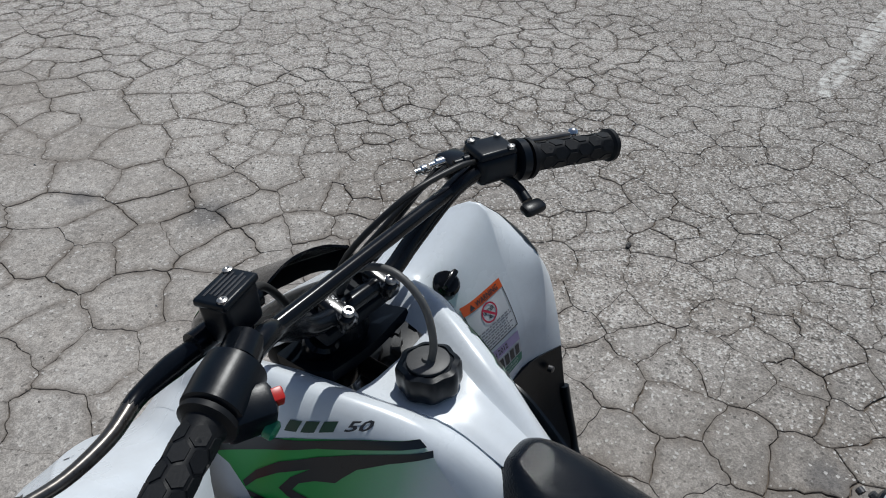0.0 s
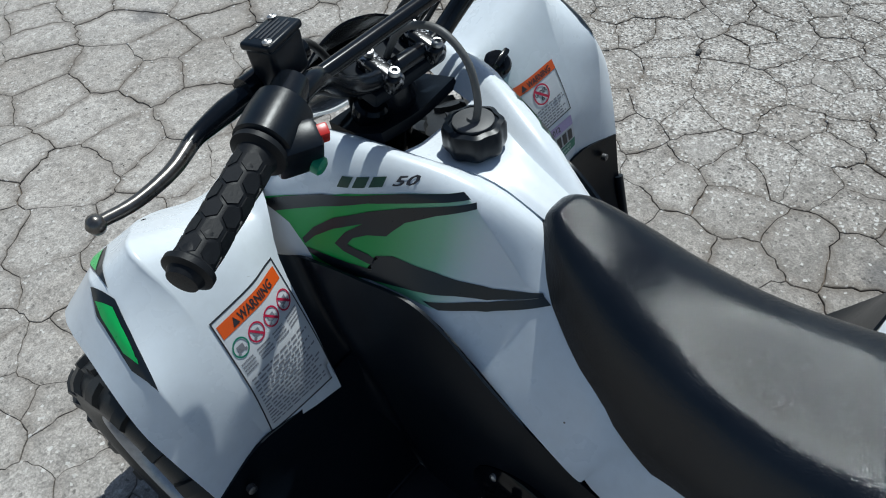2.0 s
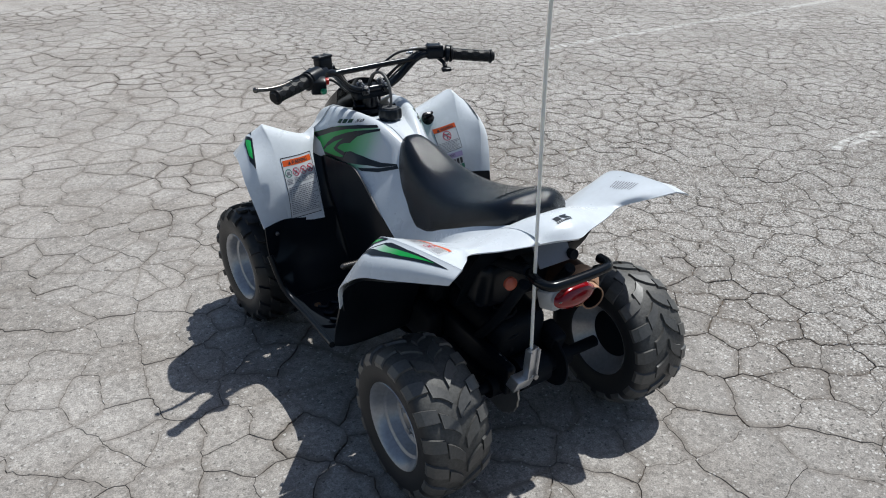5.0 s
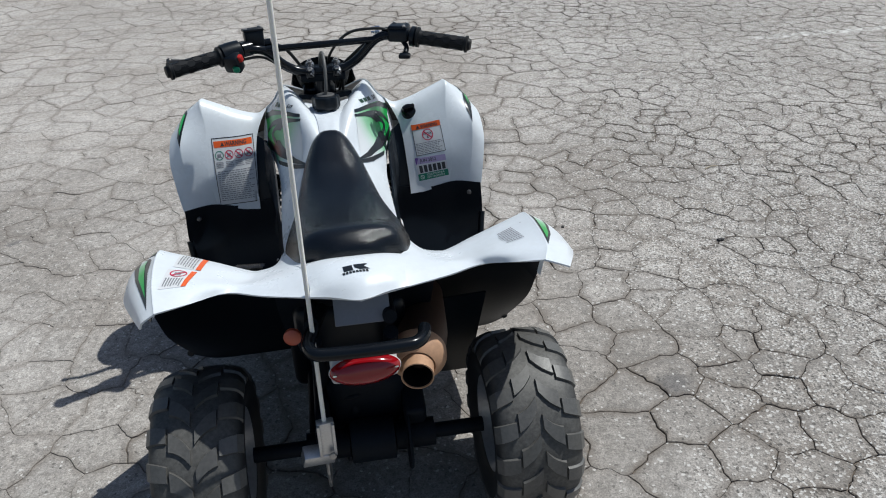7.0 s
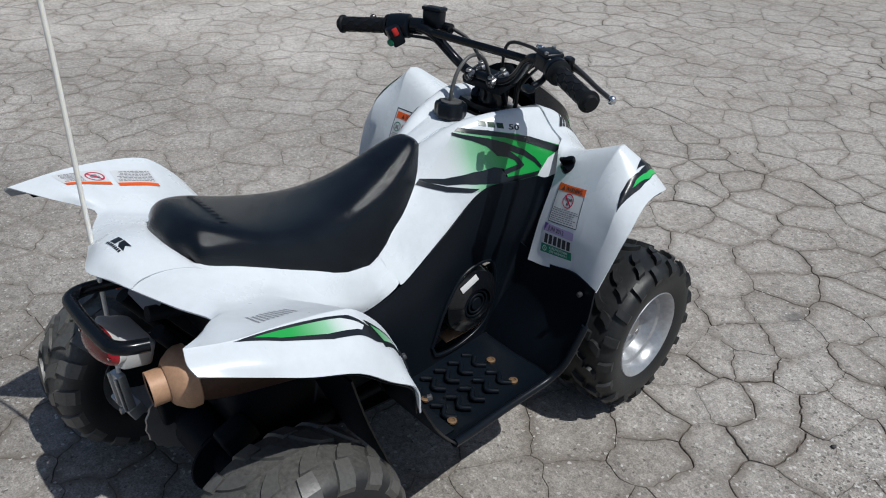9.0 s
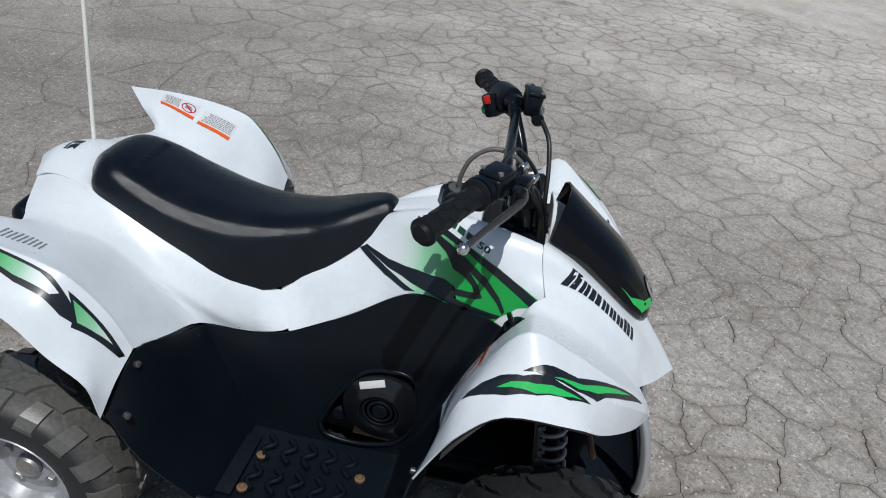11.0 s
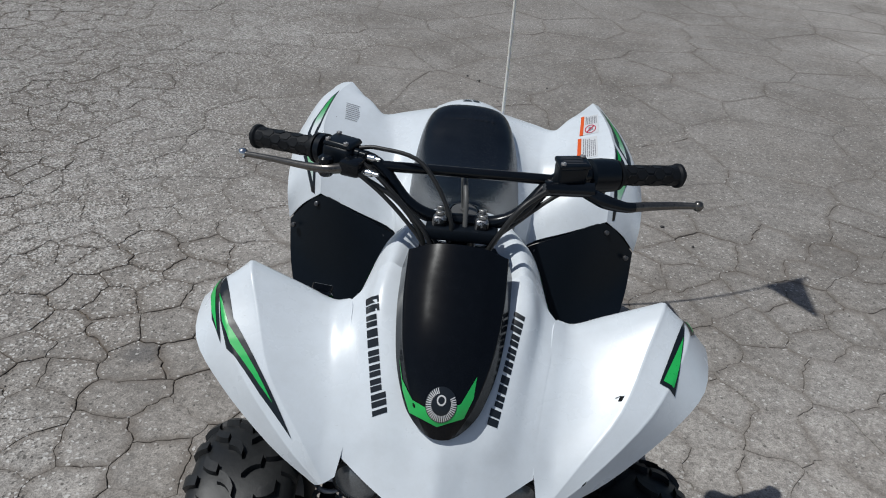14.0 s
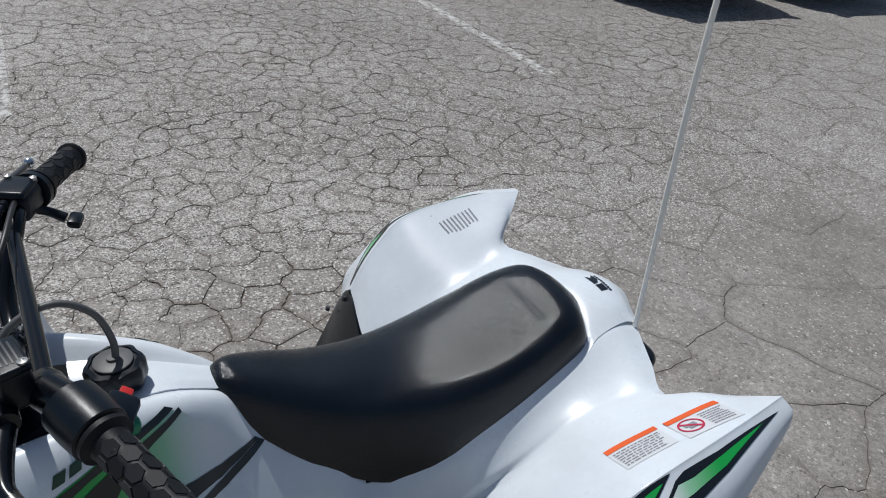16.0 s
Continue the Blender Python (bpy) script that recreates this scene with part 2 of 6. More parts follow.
# ---- ground ----
def math_node(n, l, kind, a, b=0.0, c=0.0):
    m = n.new("ShaderNodeMath")
    m.operation = kind
    for key, v in enumerate((a, b, c)):
        if isinstance(v, (int, float)):
            m.inputs[key].default_value = v
        else:
            l.new(v, m.inputs[key])
    return m.outputs[0]


def range_node(n, l, value, a, b, c=0.0, d=1.0):
    m = n.new("ShaderNodeMapRange")
    for key, v in zip((1, 2, 3, 4), (a, b, c, d)):
        m.inputs[key].default_value = v
    l.new(value, m.inputs[0])
    return m.outputs[0]


def ground_material(name):
    """Sun-bleached asphalt: sandy and smooth round the bike, coarse and stony further off to its right."""
    m, n, l, p = nodes_of(name)
    pos = n.new("ShaderNodeNewGeometry").outputs["Position"]
    sp = n.new("ShaderNodeSeparateXYZ")
    l.new(pos, sp.inputs[0])
    large = noise_node(n, l, 0.9, 4, 0.6, pos).outputs[0]
    mid = noise_node(n, l, 9, 5, 0.65, pos).outputs[0]
    small = noise_node(n, l, 42, 4, 0.7, pos).outputs[0]
    fine = noise_node(n, l, 210, 3, 0.75, pos).outputs[0]
    stones = n.new("ShaderNodeTexVoronoi")
    stones.inputs["Scale"].default_value = 165
    l.new(pos, stones.inputs["Vector"])
    # where the surface has ravelled down to its stones
    worn_x = math_node(n, l, "MULTIPLY_ADD", large, 1.6, sp.outputs[0])
    coarse = math_node(n, l, "MULTIPLY", range_node(n, l, worn_x, 1.45, 2.35), range_node(n, l, mid, 0.30, 0.52))
    base = ramp_node(n, l, large, [(0.3, (0.247, 0.228, 0.209)), (0.7, (0.356, 0.333, 0.311))]).outputs[0]
    c = mix_node(n, l, 1.0, base, ramp_node(n, l, mid, [(0.33, (0.88, 0.88, 0.88)), (0.67, (1.09, 1.09, 1.09))]).outputs[0], "MULTIPLY")
    c = mix_node(n, l, 1.0, c, ramp_node(n, l, small, [(0.3, (0.80, 0.795, 0.79)), (0.7, (1.18, 1.18, 1.18))]).outputs[0], "MULTIPLY")
    soft = ramp_node(n, l, fine, [(0.3, (0.58, 0.58, 0.58)), (0.7, (1.40, 1.40, 1.39))]).outputs[0]
    hard = ramp_node(n, l, fine, [(0.34, (0.30, 0.30, 0.31)), (0.64, (1.75, 1.75, 1.73))]).outputs[0]
    c = mix_node(n, l, 1.0, c, mix_node(n, l, coarse, soft, hard), "MULTIPLY")
    # brown film of old dirt in broad patches
    film = noise_node(n, l, 2.3, 4, 0.62, pos).outputs[0]
    c = mix_node(n, l, 1.0, c, ramp_node(n, l, film, [(0.34, (0.86, 0.84, 0.82)), (0.60, (1.05, 1.05, 1.05))]).outputs[0], "MULTIPLY")
    # single crumbs of bitumen and sand
    crumbs = n.new("ShaderNodeTexVoronoi")
    crumbs.inputs["Scale"].default_value = 95
    l.new(pos, crumbs.inputs["Vector"])
    tint = n.new("ShaderNodeSeparateColor")
    l.new(crumbs.outputs["Color"], tint.inputs[0])
    c = mix_node(n, l, 1.0, c, ramp_node(n, l, tint.outputs[0], [(0.0, (0.82, 0.82, 0.82)), (1.0, (1.18, 1.18, 1.18))]).outputs[0], "MULTIPLY")
    # older, darker asphalt behind the bike, paler in front of it
    age = range_node(n, l, math_node(n, l, "MULTIPLY_ADD", large, 3.0, sp.outputs[1]), 0.4, 4.0, 0.84, 1.27)
    pale = range_node(n, l, math_node(n, l, "MULTIPLY_ADD", large, -1.2, sp.outputs[0]), -2.4, -4.6, 1.0, 1.32)
    age = math_node(n, l, "MULTIPLY", age, pale)
    tone = n.new("ShaderNodeCombineColor")
    for k in range(3):
        l.new(age, tone.inputs[k])
    c = mix_node(n, l, 1.0, c, tone.outputs[0], "MULTIPLY")
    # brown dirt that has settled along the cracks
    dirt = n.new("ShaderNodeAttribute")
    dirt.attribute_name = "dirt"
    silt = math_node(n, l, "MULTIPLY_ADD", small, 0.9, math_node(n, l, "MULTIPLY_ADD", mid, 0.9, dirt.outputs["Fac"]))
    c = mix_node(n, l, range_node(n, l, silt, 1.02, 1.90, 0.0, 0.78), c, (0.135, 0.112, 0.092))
    # oil stain
    way = n.new("ShaderNodeVectorMath")
    way.operation, way.inputs[1].default_value = "DISTANCE", (0.667, 2.005, 0.0)
    l.new(pos, way.inputs[0])
    ragged = math_node(n, l, "MULTIPLY_ADD", mid, 0.10, way.outputs["Value"])
    c = mix_node(n, l, 1.0, c, ramp_node(n, l, ragged, [(0.09, (0.52, 0.53, 0.55)), (0.15, (1, 1, 1))]).outputs[0], "MULTIPLY")
    # small dark drips
    for sx, sy, sr in ((-5.30, 0.71, 0.100), (-1.19, 1.46, 0.018), (-1.29, 1.30, 0.016), (-1.26, 1.32, 0.014), (-1.17, 1.47, 0.018), (0.49, 1.58, 0.035), (0.83, 0.26, 0.050), (0.47, 2.36, 0.050)):
        near = n.new("ShaderNodeVectorMath")
        near.operation, near.inputs[1].default_value = "DISTANCE", (sx, sy, 0.0)
        l.new(pos, near.inputs[0])
        rough_edge = math_node(n, l, "MULTIPLY_ADD", small, sr * 1.1, near.outputs["Value"])
        c = mix_node(n, l, range_node(n, l, rough_edge, sr * 1.0, sr * 1.75, 0.52, 0.0), c, (0.075, 0.075, 0.080))
    # pale and dark bits of stone
    grey = n.new("ShaderNodeSeparateColor")
    l.new(stones.outputs["Color"], grey.inputs[0])
    many = math_node(n, l, "MULTIPLY_ADD", coarse, 0.24, grey.outputs[0])
    c = mix_node(n, l, range_node(n, l, many, 0.955, 1.0, 0.0, 0.75), c, (0.60, 0.58, 0.55))
    c = mix_node(n, l, range_node(n, l, math_node(n, l, "MULTIPLY_ADD", coarse, 0.20, grey.outputs[1]), 0.96, 1.0, 0.0, 0.7), c, (0.06, 0.055, 0.05))
    # worn white stall lines
    total = None
    for y0 in (-1.97, 0.81, 3.29):
        d = math_node(n, l, "COMPARE", sp.outputs[1], y0, 0.04)
        total = d if total is None else math_node(n, l, "MAXIMUM", total, d)
    left = range_node(n, l, noise_node(n, l, 22, 5, 0.7, pos).outputs[0], 0.45, 0.60)
    k = math_node(n, l, "MULTIPLY", math_node(n, l, "MULTIPLY", total, math_node(n, l, "GREATER_THAN", sp.outputs[0], 2.72)), left)
    c = mix_node(n, l, k, c, (0.62, 0.61, 0.58))
    l.new(c, p.inputs["Base Color"])
    l.new(range_node(n, l, mid, 0.3, 0.7, 0.72, 0.92), p.inputs["Roughness"])
    p.inputs["Specular IOR Level"].default_value = 0.35
    one = bump_node(n, l, fine, 0.6, 0.0016, p)
    two = bump_node(n, l, small, 0.5, 0.004, p, one)
    b = n.new("ShaderNodeBump")
    b.inputs["Distance"].default_value = 0.004
    l.new(range_node(n, l, coarse, 0, 1, 0.15, 0.9), b.inputs["Strength"])
    l.new(stones.outputs["Distance"], b.inputs["Height"]), l.new(two, b.inputs["Normal"]), l.new(b.outputs[0], p.inputs["Normal"])
    return m


ASPHALT = ground_material("weathered_asphalt")
CRACK = plain("crack_dirt", (0.125, 0.100, 0.078), 0.95, vary=0.6, scale=20, relief=0.002)

GROUND_REACH = 7.0


def cell_size(x, y):
    """How far apart the cracks of the old asphalt lie."""
    s = 0.132 + 0.075 * noise.noise((x * 0.9, y * 0.9, 3.0))
    if x > 0.5:
        s *= max(0.54, 1 - 0.42 * (x - 0.5))
    edge = 1.25 + 0.45 * max(0.0, -0.5 - y) + 0.25 * noise.noise((x * 1.3, y * 1.3, 17.0))
    if y < -0.5 and x < edge:
        s *= 1 + min(2.6, 2.0 * (-0.5 - y)) * min(1.0, (edge - x) / 0.5)
    return max(0.070, s)


def clip_cell(poly, mx, my, nx, ny):
    """The side of a polygon that lies behind the line through m with normal n."""
    out = []
    for i in range(len(poly)):
        a, b = poly[i], poly[(i + 1) % len(poly)]
        da, db = (a[0] - mx) * nx + (a[1] - my) * ny, (b[0] - mx) * nx + (b[1] - my) * ny
        if da <= 0:
            out.append(a)
        if (da < 0) != (db < 0) and abs(da - db) > 1e-12:
            t = da / (da - db)
            out.append((a[0] + (b[0] - a[0]) * t, a[1] + (b[1] - a[1]) * t))
    return out


def wobble(x, y):
    a = noise.noise_vector((x * 2.2, y * 2.2, 4.5)) * 0.04 + noise.noise_vector((x * 9, y * 9, 0.5)) * 0.016 + noise.noise_vector((x * 30, y * 30, 7.5)) * 0.011 + noise.noise_vector((x * 90, y * 90, 1.5)) * 0.004
    return x + a[0], y + a[1]


def build_ground():
    rng = random.Random(4)
    bin_w, bins, seeds = 0.25, {}, []
    tries = 0
    while tries < 40000:
        tries += 1
        r = GROUND_REACH * math.sqrt(rng.random())
        a = rng.random() * 2 * math.pi
        x, y = r * math.cos(a), 0.5 + r * math.sin(a)
        s = cell_size(x, y) * (0.72 + 0.5 * rng.random())
        i, j = int(x // bin_w), int(y // bin_w)
        k = int(s / bin_w) + 1
        if all((x - q[0]) ** 2 + (y - q[1]) ** 2 > s * s for di in range(-k, k + 1) for dj in range(-k, k + 1) for q in bins.get((i + di, j + dj), ())):
            bins.setdefault((i, j), []).append((x, y))
            seeds.append((x, y))
    S = np.array(seeds)
    near_cells, rest_v, rest_f, rest_d = [], [], [], []
    order = np.argsort((S[:, 0]) ** 2 + (S[:, 1] - 0.45) ** 2)
    for rank, idx in enumerate(order):
        x, y = S[idx]
        if math.hypot(x, y - 0.5) > GROUND_REACH - 0.35:
            continue
        d = (S[:, 0] - x) ** 2 + (S[:, 1] - y) ** 2
        close = np.argsort(d)[1:22]
        poly = [(x - 1, y - 1), (x + 1, y - 1), (x + 1, y + 1), (x - 1, y + 1)]
        for q in close:
            qx, qy = S[q]
            poly = clip_cell(poly, (x + qx) / 2, (y + qy) / 2, qx - x, qy - y)
            if len(poly) < 3:
                break
        if len(poly) < 3:
            continue
        ring, wide = [], []
        open_by = []
        for i in range(len(poly)):
            a, b = poly[i], poly[(i + 1) % len(poly)]
            key = random.Random(int(round((a[0] + b[0]) * 500)) * 7919 + int(round((a[1] + b[1]) * 500)) * 104729).random()
            open_by.append(0.20 if key < 0.20 else 0.45 + 0.95 * key)
        for i in range(len(poly)):
            a, b = poly[i], poly[(i + 1) % len(poly)]
            steps = max(1, min(9, int(math.hypot(b[0] - a[0], b[1] - a[1]) / 0.012)))
            for k in range(steps):
                t = k / steps
                ring.append(wobble(a[0] + (b[0] - a[0]) * t, a[1] + (b[1] - a[1]) * t))
                wide.append(open_by[i] if k else 0.5 * (open_by[i] + open_by[i - 1]))
        cx, cy = sum(p[0] for p in ring) / len(ring), sum(p[1] for p in ring) / len(ring)
        size = sum(math.hypot(p[0] - cx, p[1] - cy) for p in ring) / len(ring)
        lift, tx, ty = rng.uniform(-0.0012, 0.0012), rng.uniform(-0.01, 0.01) * min(1.0, 0.06 / size), rng.uniform(-0.01, 0.01) * min(1.0, 0.06 / size)
        lift *= min(1.0, 0.10 / size)
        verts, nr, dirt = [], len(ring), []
        calm = 1.0 if cx > 1.5 or (cy > -0.3 and cx > -0.5) else 0.32 if cy < -0.9 and cx > -0.8 else 0.40
        calm *= max(0.95 if cx > 0.4 else 0.0, 0.45 + 0.9 * min(1.0, max(0.0, 0.5 + 1.3 * noise.noise((cx * 0.8, cy * 0.8, 31.0)))))
        for lay, (inset, z) in enumerate(((0.0006, -0.007), (1.0, -0.0016), (2.2, -0.0002), (0.0, 0.0))):
            for (px, py), far in zip(ring, wide):
                gap = 0.0011 + 0.0017 * noise.noise((px * 2.3, py * 2.3, 11.0)) + 0.0014 * noise.noise((px * 55, py * 55, 2.0))
                gap = max(0.0005, gap * far * calm)
                reach = gap * inset if inset > 0.01 else gap * 0.9
                if lay == 3:
                    reach = gap * 2.2 + 0.026 + 0.016 * noise.noise((px * 7, py * 7, 21.0))
                k = 1 - min(0.6, reach / max(0.01, size))
                qx, qy = cx + (px - cx) * k, cy + (py - cy) * k
                verts.append((qx, qy, z + lift + tx * (qx - cx) + ty * (qy - cy)))
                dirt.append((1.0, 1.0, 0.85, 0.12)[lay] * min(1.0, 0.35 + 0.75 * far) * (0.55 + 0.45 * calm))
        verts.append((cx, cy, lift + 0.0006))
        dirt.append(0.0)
        faces = []
        for lay in (0, 1, 2):
            for k in range(nr):
                a, b = lay * nr + k, lay * nr + (k + 1) % nr
                faces.append((a, b, b + nr, a + nr))
        for k in range(nr):
            faces.append((3 * nr + k, 3 * nr + (k + 1) % nr, 4 * nr))
        if len(near_cells) < 300:
            near_cells.append((verts, faces, dirt))
        else:
            o = len(rest_v)
            rest_v += verts
            rest_d += dirt
            rest_f += [tuple(i + o for i in f) for f in faces]
    return near_cells, rest_v, rest_f, rest_d


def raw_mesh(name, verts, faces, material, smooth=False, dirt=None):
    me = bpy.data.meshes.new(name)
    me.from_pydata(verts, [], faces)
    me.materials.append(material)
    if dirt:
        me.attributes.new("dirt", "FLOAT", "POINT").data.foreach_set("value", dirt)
    if smooth:
        me.polygons.foreach_set("use_smooth", [True] * len(me.polygons))
    return me


def ground_sheet():
    """One sheet to the horizon; under the cracked field it lies as the dirt in the cracks."""
    verts, faces, seg = [], [], 64
    for r, z in ((0.0, -0.0058), (GROUND_REACH - 0.6, -0.0058), (GROUND_REACH - 0.45, -0.002), (12, -0.001), (60, 0), (900, 0)):
        for k in range(seg):
            a = 2 * math.pi * k / seg
            verts.append((r * math.cos(a), 0.5 + r * math.sin(a), z))
    for i in range(5):
        for k in range(seg):
            a, b = i * seg + k, i * seg + (k + 1) % seg
            faces.append((a, b, b + seg, a + seg))
    me = bpy.data.meshes.new("ground")
    me.from_pydata(verts, [], faces)
    me.materials.append(CRACK), me.materials.append(ASPHALT)
    for i, f in enumerate(me.polygons):
        f.material_index = 0 if i < seg * 2 else 1
    return me


ground = tagged(new("ground", ground_sheet()), "old grey asphalt, cracked all over into small plates", "ground", kind="structure")

# ---- quad bike ----
quad = tagged(new("quad_bike"), "small white and green quad bike with black seat", "quad bike")

FRONT_Y, REAR_Y, WHEEL_R = 0.935, 0.0, 0.200


def vinyl(name):
    """Grained black vinyl whose pebbles glint in the sun."""
    m, n, l, p = nodes_of(name)
    co = n.new("ShaderNodeTexCoord").outputs["Object"]
    big, grain = noise_node(n, l, 14, 4, 0.6, co).outputs[0], n.new("ShaderNodeTexVoronoi")
    grain.inputs["Scale"].default_value = 580
    l.new(co, grain.inputs["Vector"])
    l.new(ramp_node(n, l, big, [(0.3, (0.0028, 0.0045, 0.0075)), (0.7, (0.0055, 0.0080, 0.0120))]).outputs[0], p.inputs["Base Color"])
    l.new(range_node(n, l, big, 0.3, 0.7, 0.16, 0.23), p.inputs["Roughness"])
    p.inputs["Specular IOR Level"].default_value = 0.40
    one = bump_node(n, l, grain.outputs["Distance"], 0.85, 0.0005, p)
    bump_node(n, l, noise_node(n, l, 35, 3, 0.5, co).outputs[0], 0.08, 0.0014, p, one)
    return m


def worn_tyre(name):
    """Black side walls, the tread between the blocks grey with dust."""
    m, n, l, p = nodes_of(name)
    co = n.new("ShaderNodeTexCoord").outputs["Object"]
    flat = n.new("ShaderNodeVectorMath")
    flat.operation, flat.inputs[1].default_value = "MULTIPLY", (1, 1, 0)
    length = n.new("ShaderNodeVectorMath")
    length.operation = "LENGTH"
    l.new(co, flat.inputs[0]), l.new(flat.outputs[0], length.inputs[0])
    big, small = noise_node(n, l, 14, 4, 0.6, co).outputs[0], noise_node(n, l, 120, 4, 0.7, co).outputs[0]
    edge = math_node(n, l, "MULTIPLY_ADD", big, 0.02, length.outputs["Value"])
    dust = ramp_node(n, l, small, [(0.3, (0.045, 0.044, 0.041)), (0.7, (0.105, 0.102, 0.095))]).outputs[0]
    c = mix_node(n, l, range_node(n, l, edge, 0.176, 0.194), (0.015, 0.016, 0.018), dust)
    l.new(c, p.inputs["Base Color"])
    p.inputs["Roughness"].default_value = 0.55
    bump_node(n, l, small, 0.5, 0.0006, p)
    return m


LEATHER = vinyl("black_vinyl")
DUSTY_TYRE = worn_tyre("dusty_tyre_rubber")


# wheels
def tyre_mesh():
    """The carcass of a balloon tyre round z."""
    R, W = WHEEL_R - 0.012, 0.086
    prof = [(0.098, -0.064), (0.108, -0.077), (0.135, -W), (0.160, -0.085), (0.177, -0.073), (R - 0.002, -0.046), (R, 0.0), (R - 0.002, 0.046), (0.177, 0.073), (0.160, 0.085), (0.135, W), (0.108, 0.077), (0.098, 0.064)]
    return lathe("tyre", [(r, z) for r, z, _ in spline([(r, z, 0) for r, z in prof], 3)], 48, 40, capped=False)


def tread_radius(z):
    """The radius of the carcass at a distance from its middle."""
    return float(np.interp(abs(z), (0.0, 0.046, 0.062, 0.073, 0.080, 0.0855), (WHEEL_R - 0.012, WHEEL_R - 0.014, 0.182, 0.177, 0.170, 0.159)))


def lug_mesh(z0, z1, skew, width, high, hook=0.0):
    """A block of tread that leans over from z0 to z1 and follows the round of the carcass."""
    verts, faces, steps = [], [], 5
    for k in range(steps):
        t = k / (steps - 1)
        z = z0 + (z1 - z0) * t
        mid = skew * t + hook * math.sin(math.pi * t)
        w = width * (0.86 + 0.28 * t)
        for top in (0, 1):
            r = tread_radius(z) + (high if top else -0.006)
            zz = z + (math.copysign(high * 0.55 * t * t, z) if top and abs(z1) > 0.07 else 0.0)
            pull = 0.0012 * (1 if k == 0 else -1 if k == steps - 1 else 0) * math.copysign(1, z1 - z0) if top else 0.0
            for e in (-1, 1):
                a = mid + e * w * (0.80 if top else 1.0)
                verts.append((r * math.cos(a), r * math.sin(a), zz + pull))
    for k in range(steps - 1):
        o = 4 * k
        faces += [(o + 2, o + 3, o + 7, o + 6), (o, o + 2, o + 6, o + 4), (o + 1, o + 5, o + 7, o + 3)]
    o = 4 * (steps - 1)
    faces += [(0, 1, 3, 2), (o, o + 2, o + 3, o + 1)]
    return mesh_of("lug", verts, faces, 22)


TYRE = tyre_mesh()
LUGS, REAR_LUGS = [], []
for side in (-1, 1):
    LUGS += [(lug_mesh(side * 0.003, side * 0.032, 0.12, 0.056, 0.0105, 0.03), 0.0, side), (lug_mesh(side * 0.035, side * 0.062, 0.08, 0.060, 0.0105, -0.02), 0.19, side), (lug_mesh(side * 0.064, side * 0.0855, 0.02, 0.064, 0.0100), 0.08, side)]
    REAR_LUGS += [(lug_mesh(side * 0.003, side * 0.044, 0.17, 0.098, 0.0062, 0.03), 0.0, side), (lug_mesh(side * 0.046, side * 0.086, 0.05, 0.104, 0.0060), 0.235, side)]
RIM = lathe("rim", [(0.024, 0.010), (0.024, 0.026), (0.040, 0.028), (0.050, 0.022), (0.064, 0.020), (0.074, 0.024), (0.079, 0.036), (0.083, 0.048), (0.090, 0.052), (0.093, 0.062), (0.098, 0.070), (0.104, 0.077), (0.109, 0.080), (0.112, 0.076), (0.107, 0.066), (0.100, 0.058), (0.094, 0.040), (0.092, -0.04), (0.104, -0.068), (0.102, -0.073), (0.087, -0.05), (0.060, -0.005)], 44, 30)
CAPM = lathe("hub_cap", [(0.023, 0.0), (0.023, 0.012), (0.019, 0.017), (0.012, 0.019), (0.004, 0.019)], 24)
REAR_TYRE = TYRE.copy()
NUT = lathe("wheel_nut", [(0.0095, 0.0), (0.0095, 0.007), (0.008, 0.010), (0.004, 0.0105)], 6)


def wheel(x, y, steer, turn, tread):
    side = 1 if x > 0 else -1
    w = part("wheel", RIM, RIMPAINT, quad, "silver steel wheel with black knobby tyre", pose(x, y, WHEEL_R, 0, 0, steer) @ pose(0, 0, 0, 0, 90 * side, 0) @ pose(0, 0, 0, 0, 0, turn))
    part("tyre", TYRE if tread == RUBBER else REAR_TYRE, RUBBER if tread == RUBBER else DUSTY_TYRE, w, "black balloon tyre" if tread == RUBBER else "worn balloon tyre with a dusty tread")
    part("hub_cap", CAPM, STEEL, w, "dull steel hub", pose(0, 0, 0.022))
    for k in range(4):
        a = math.pi / 4 + k * math.pi / 2
        part("wheel_nut", NUT, STEEL, w, "", pose(0.046 * math.cos(a), 0.046 * math.sin(a), 0.022))
    if y < 0.5:
        part("backing_plate", lathe("backing_plate", [(0.030, -0.020), (0.086, -0.016), (0.088, -0.008), (0.030, -0.004)], 32), FRAME, w, "black plate behind the wheel")
    for k in range(17):
        for me, off, s in (LUGS if tread == RUBBER else REAR_LUGS):
            part("lug", me, tread, w, "", pose(0, 0, 0, 0, 0, math.degrees(2 * math.pi * k / 17 + off + (math.pi / 17 if s > 0 else 0))))
    return w


wheel(0.318, FRONT_Y, 2.5, 0, RUBBER), wheel(-0.330, FRONT_Y, 2.5, 20, RUBBER), wheel(0.338, REAR_Y, 0, 8, DUSTY), wheel(-0.308, REAR_Y, 0, 31, DUSTY)

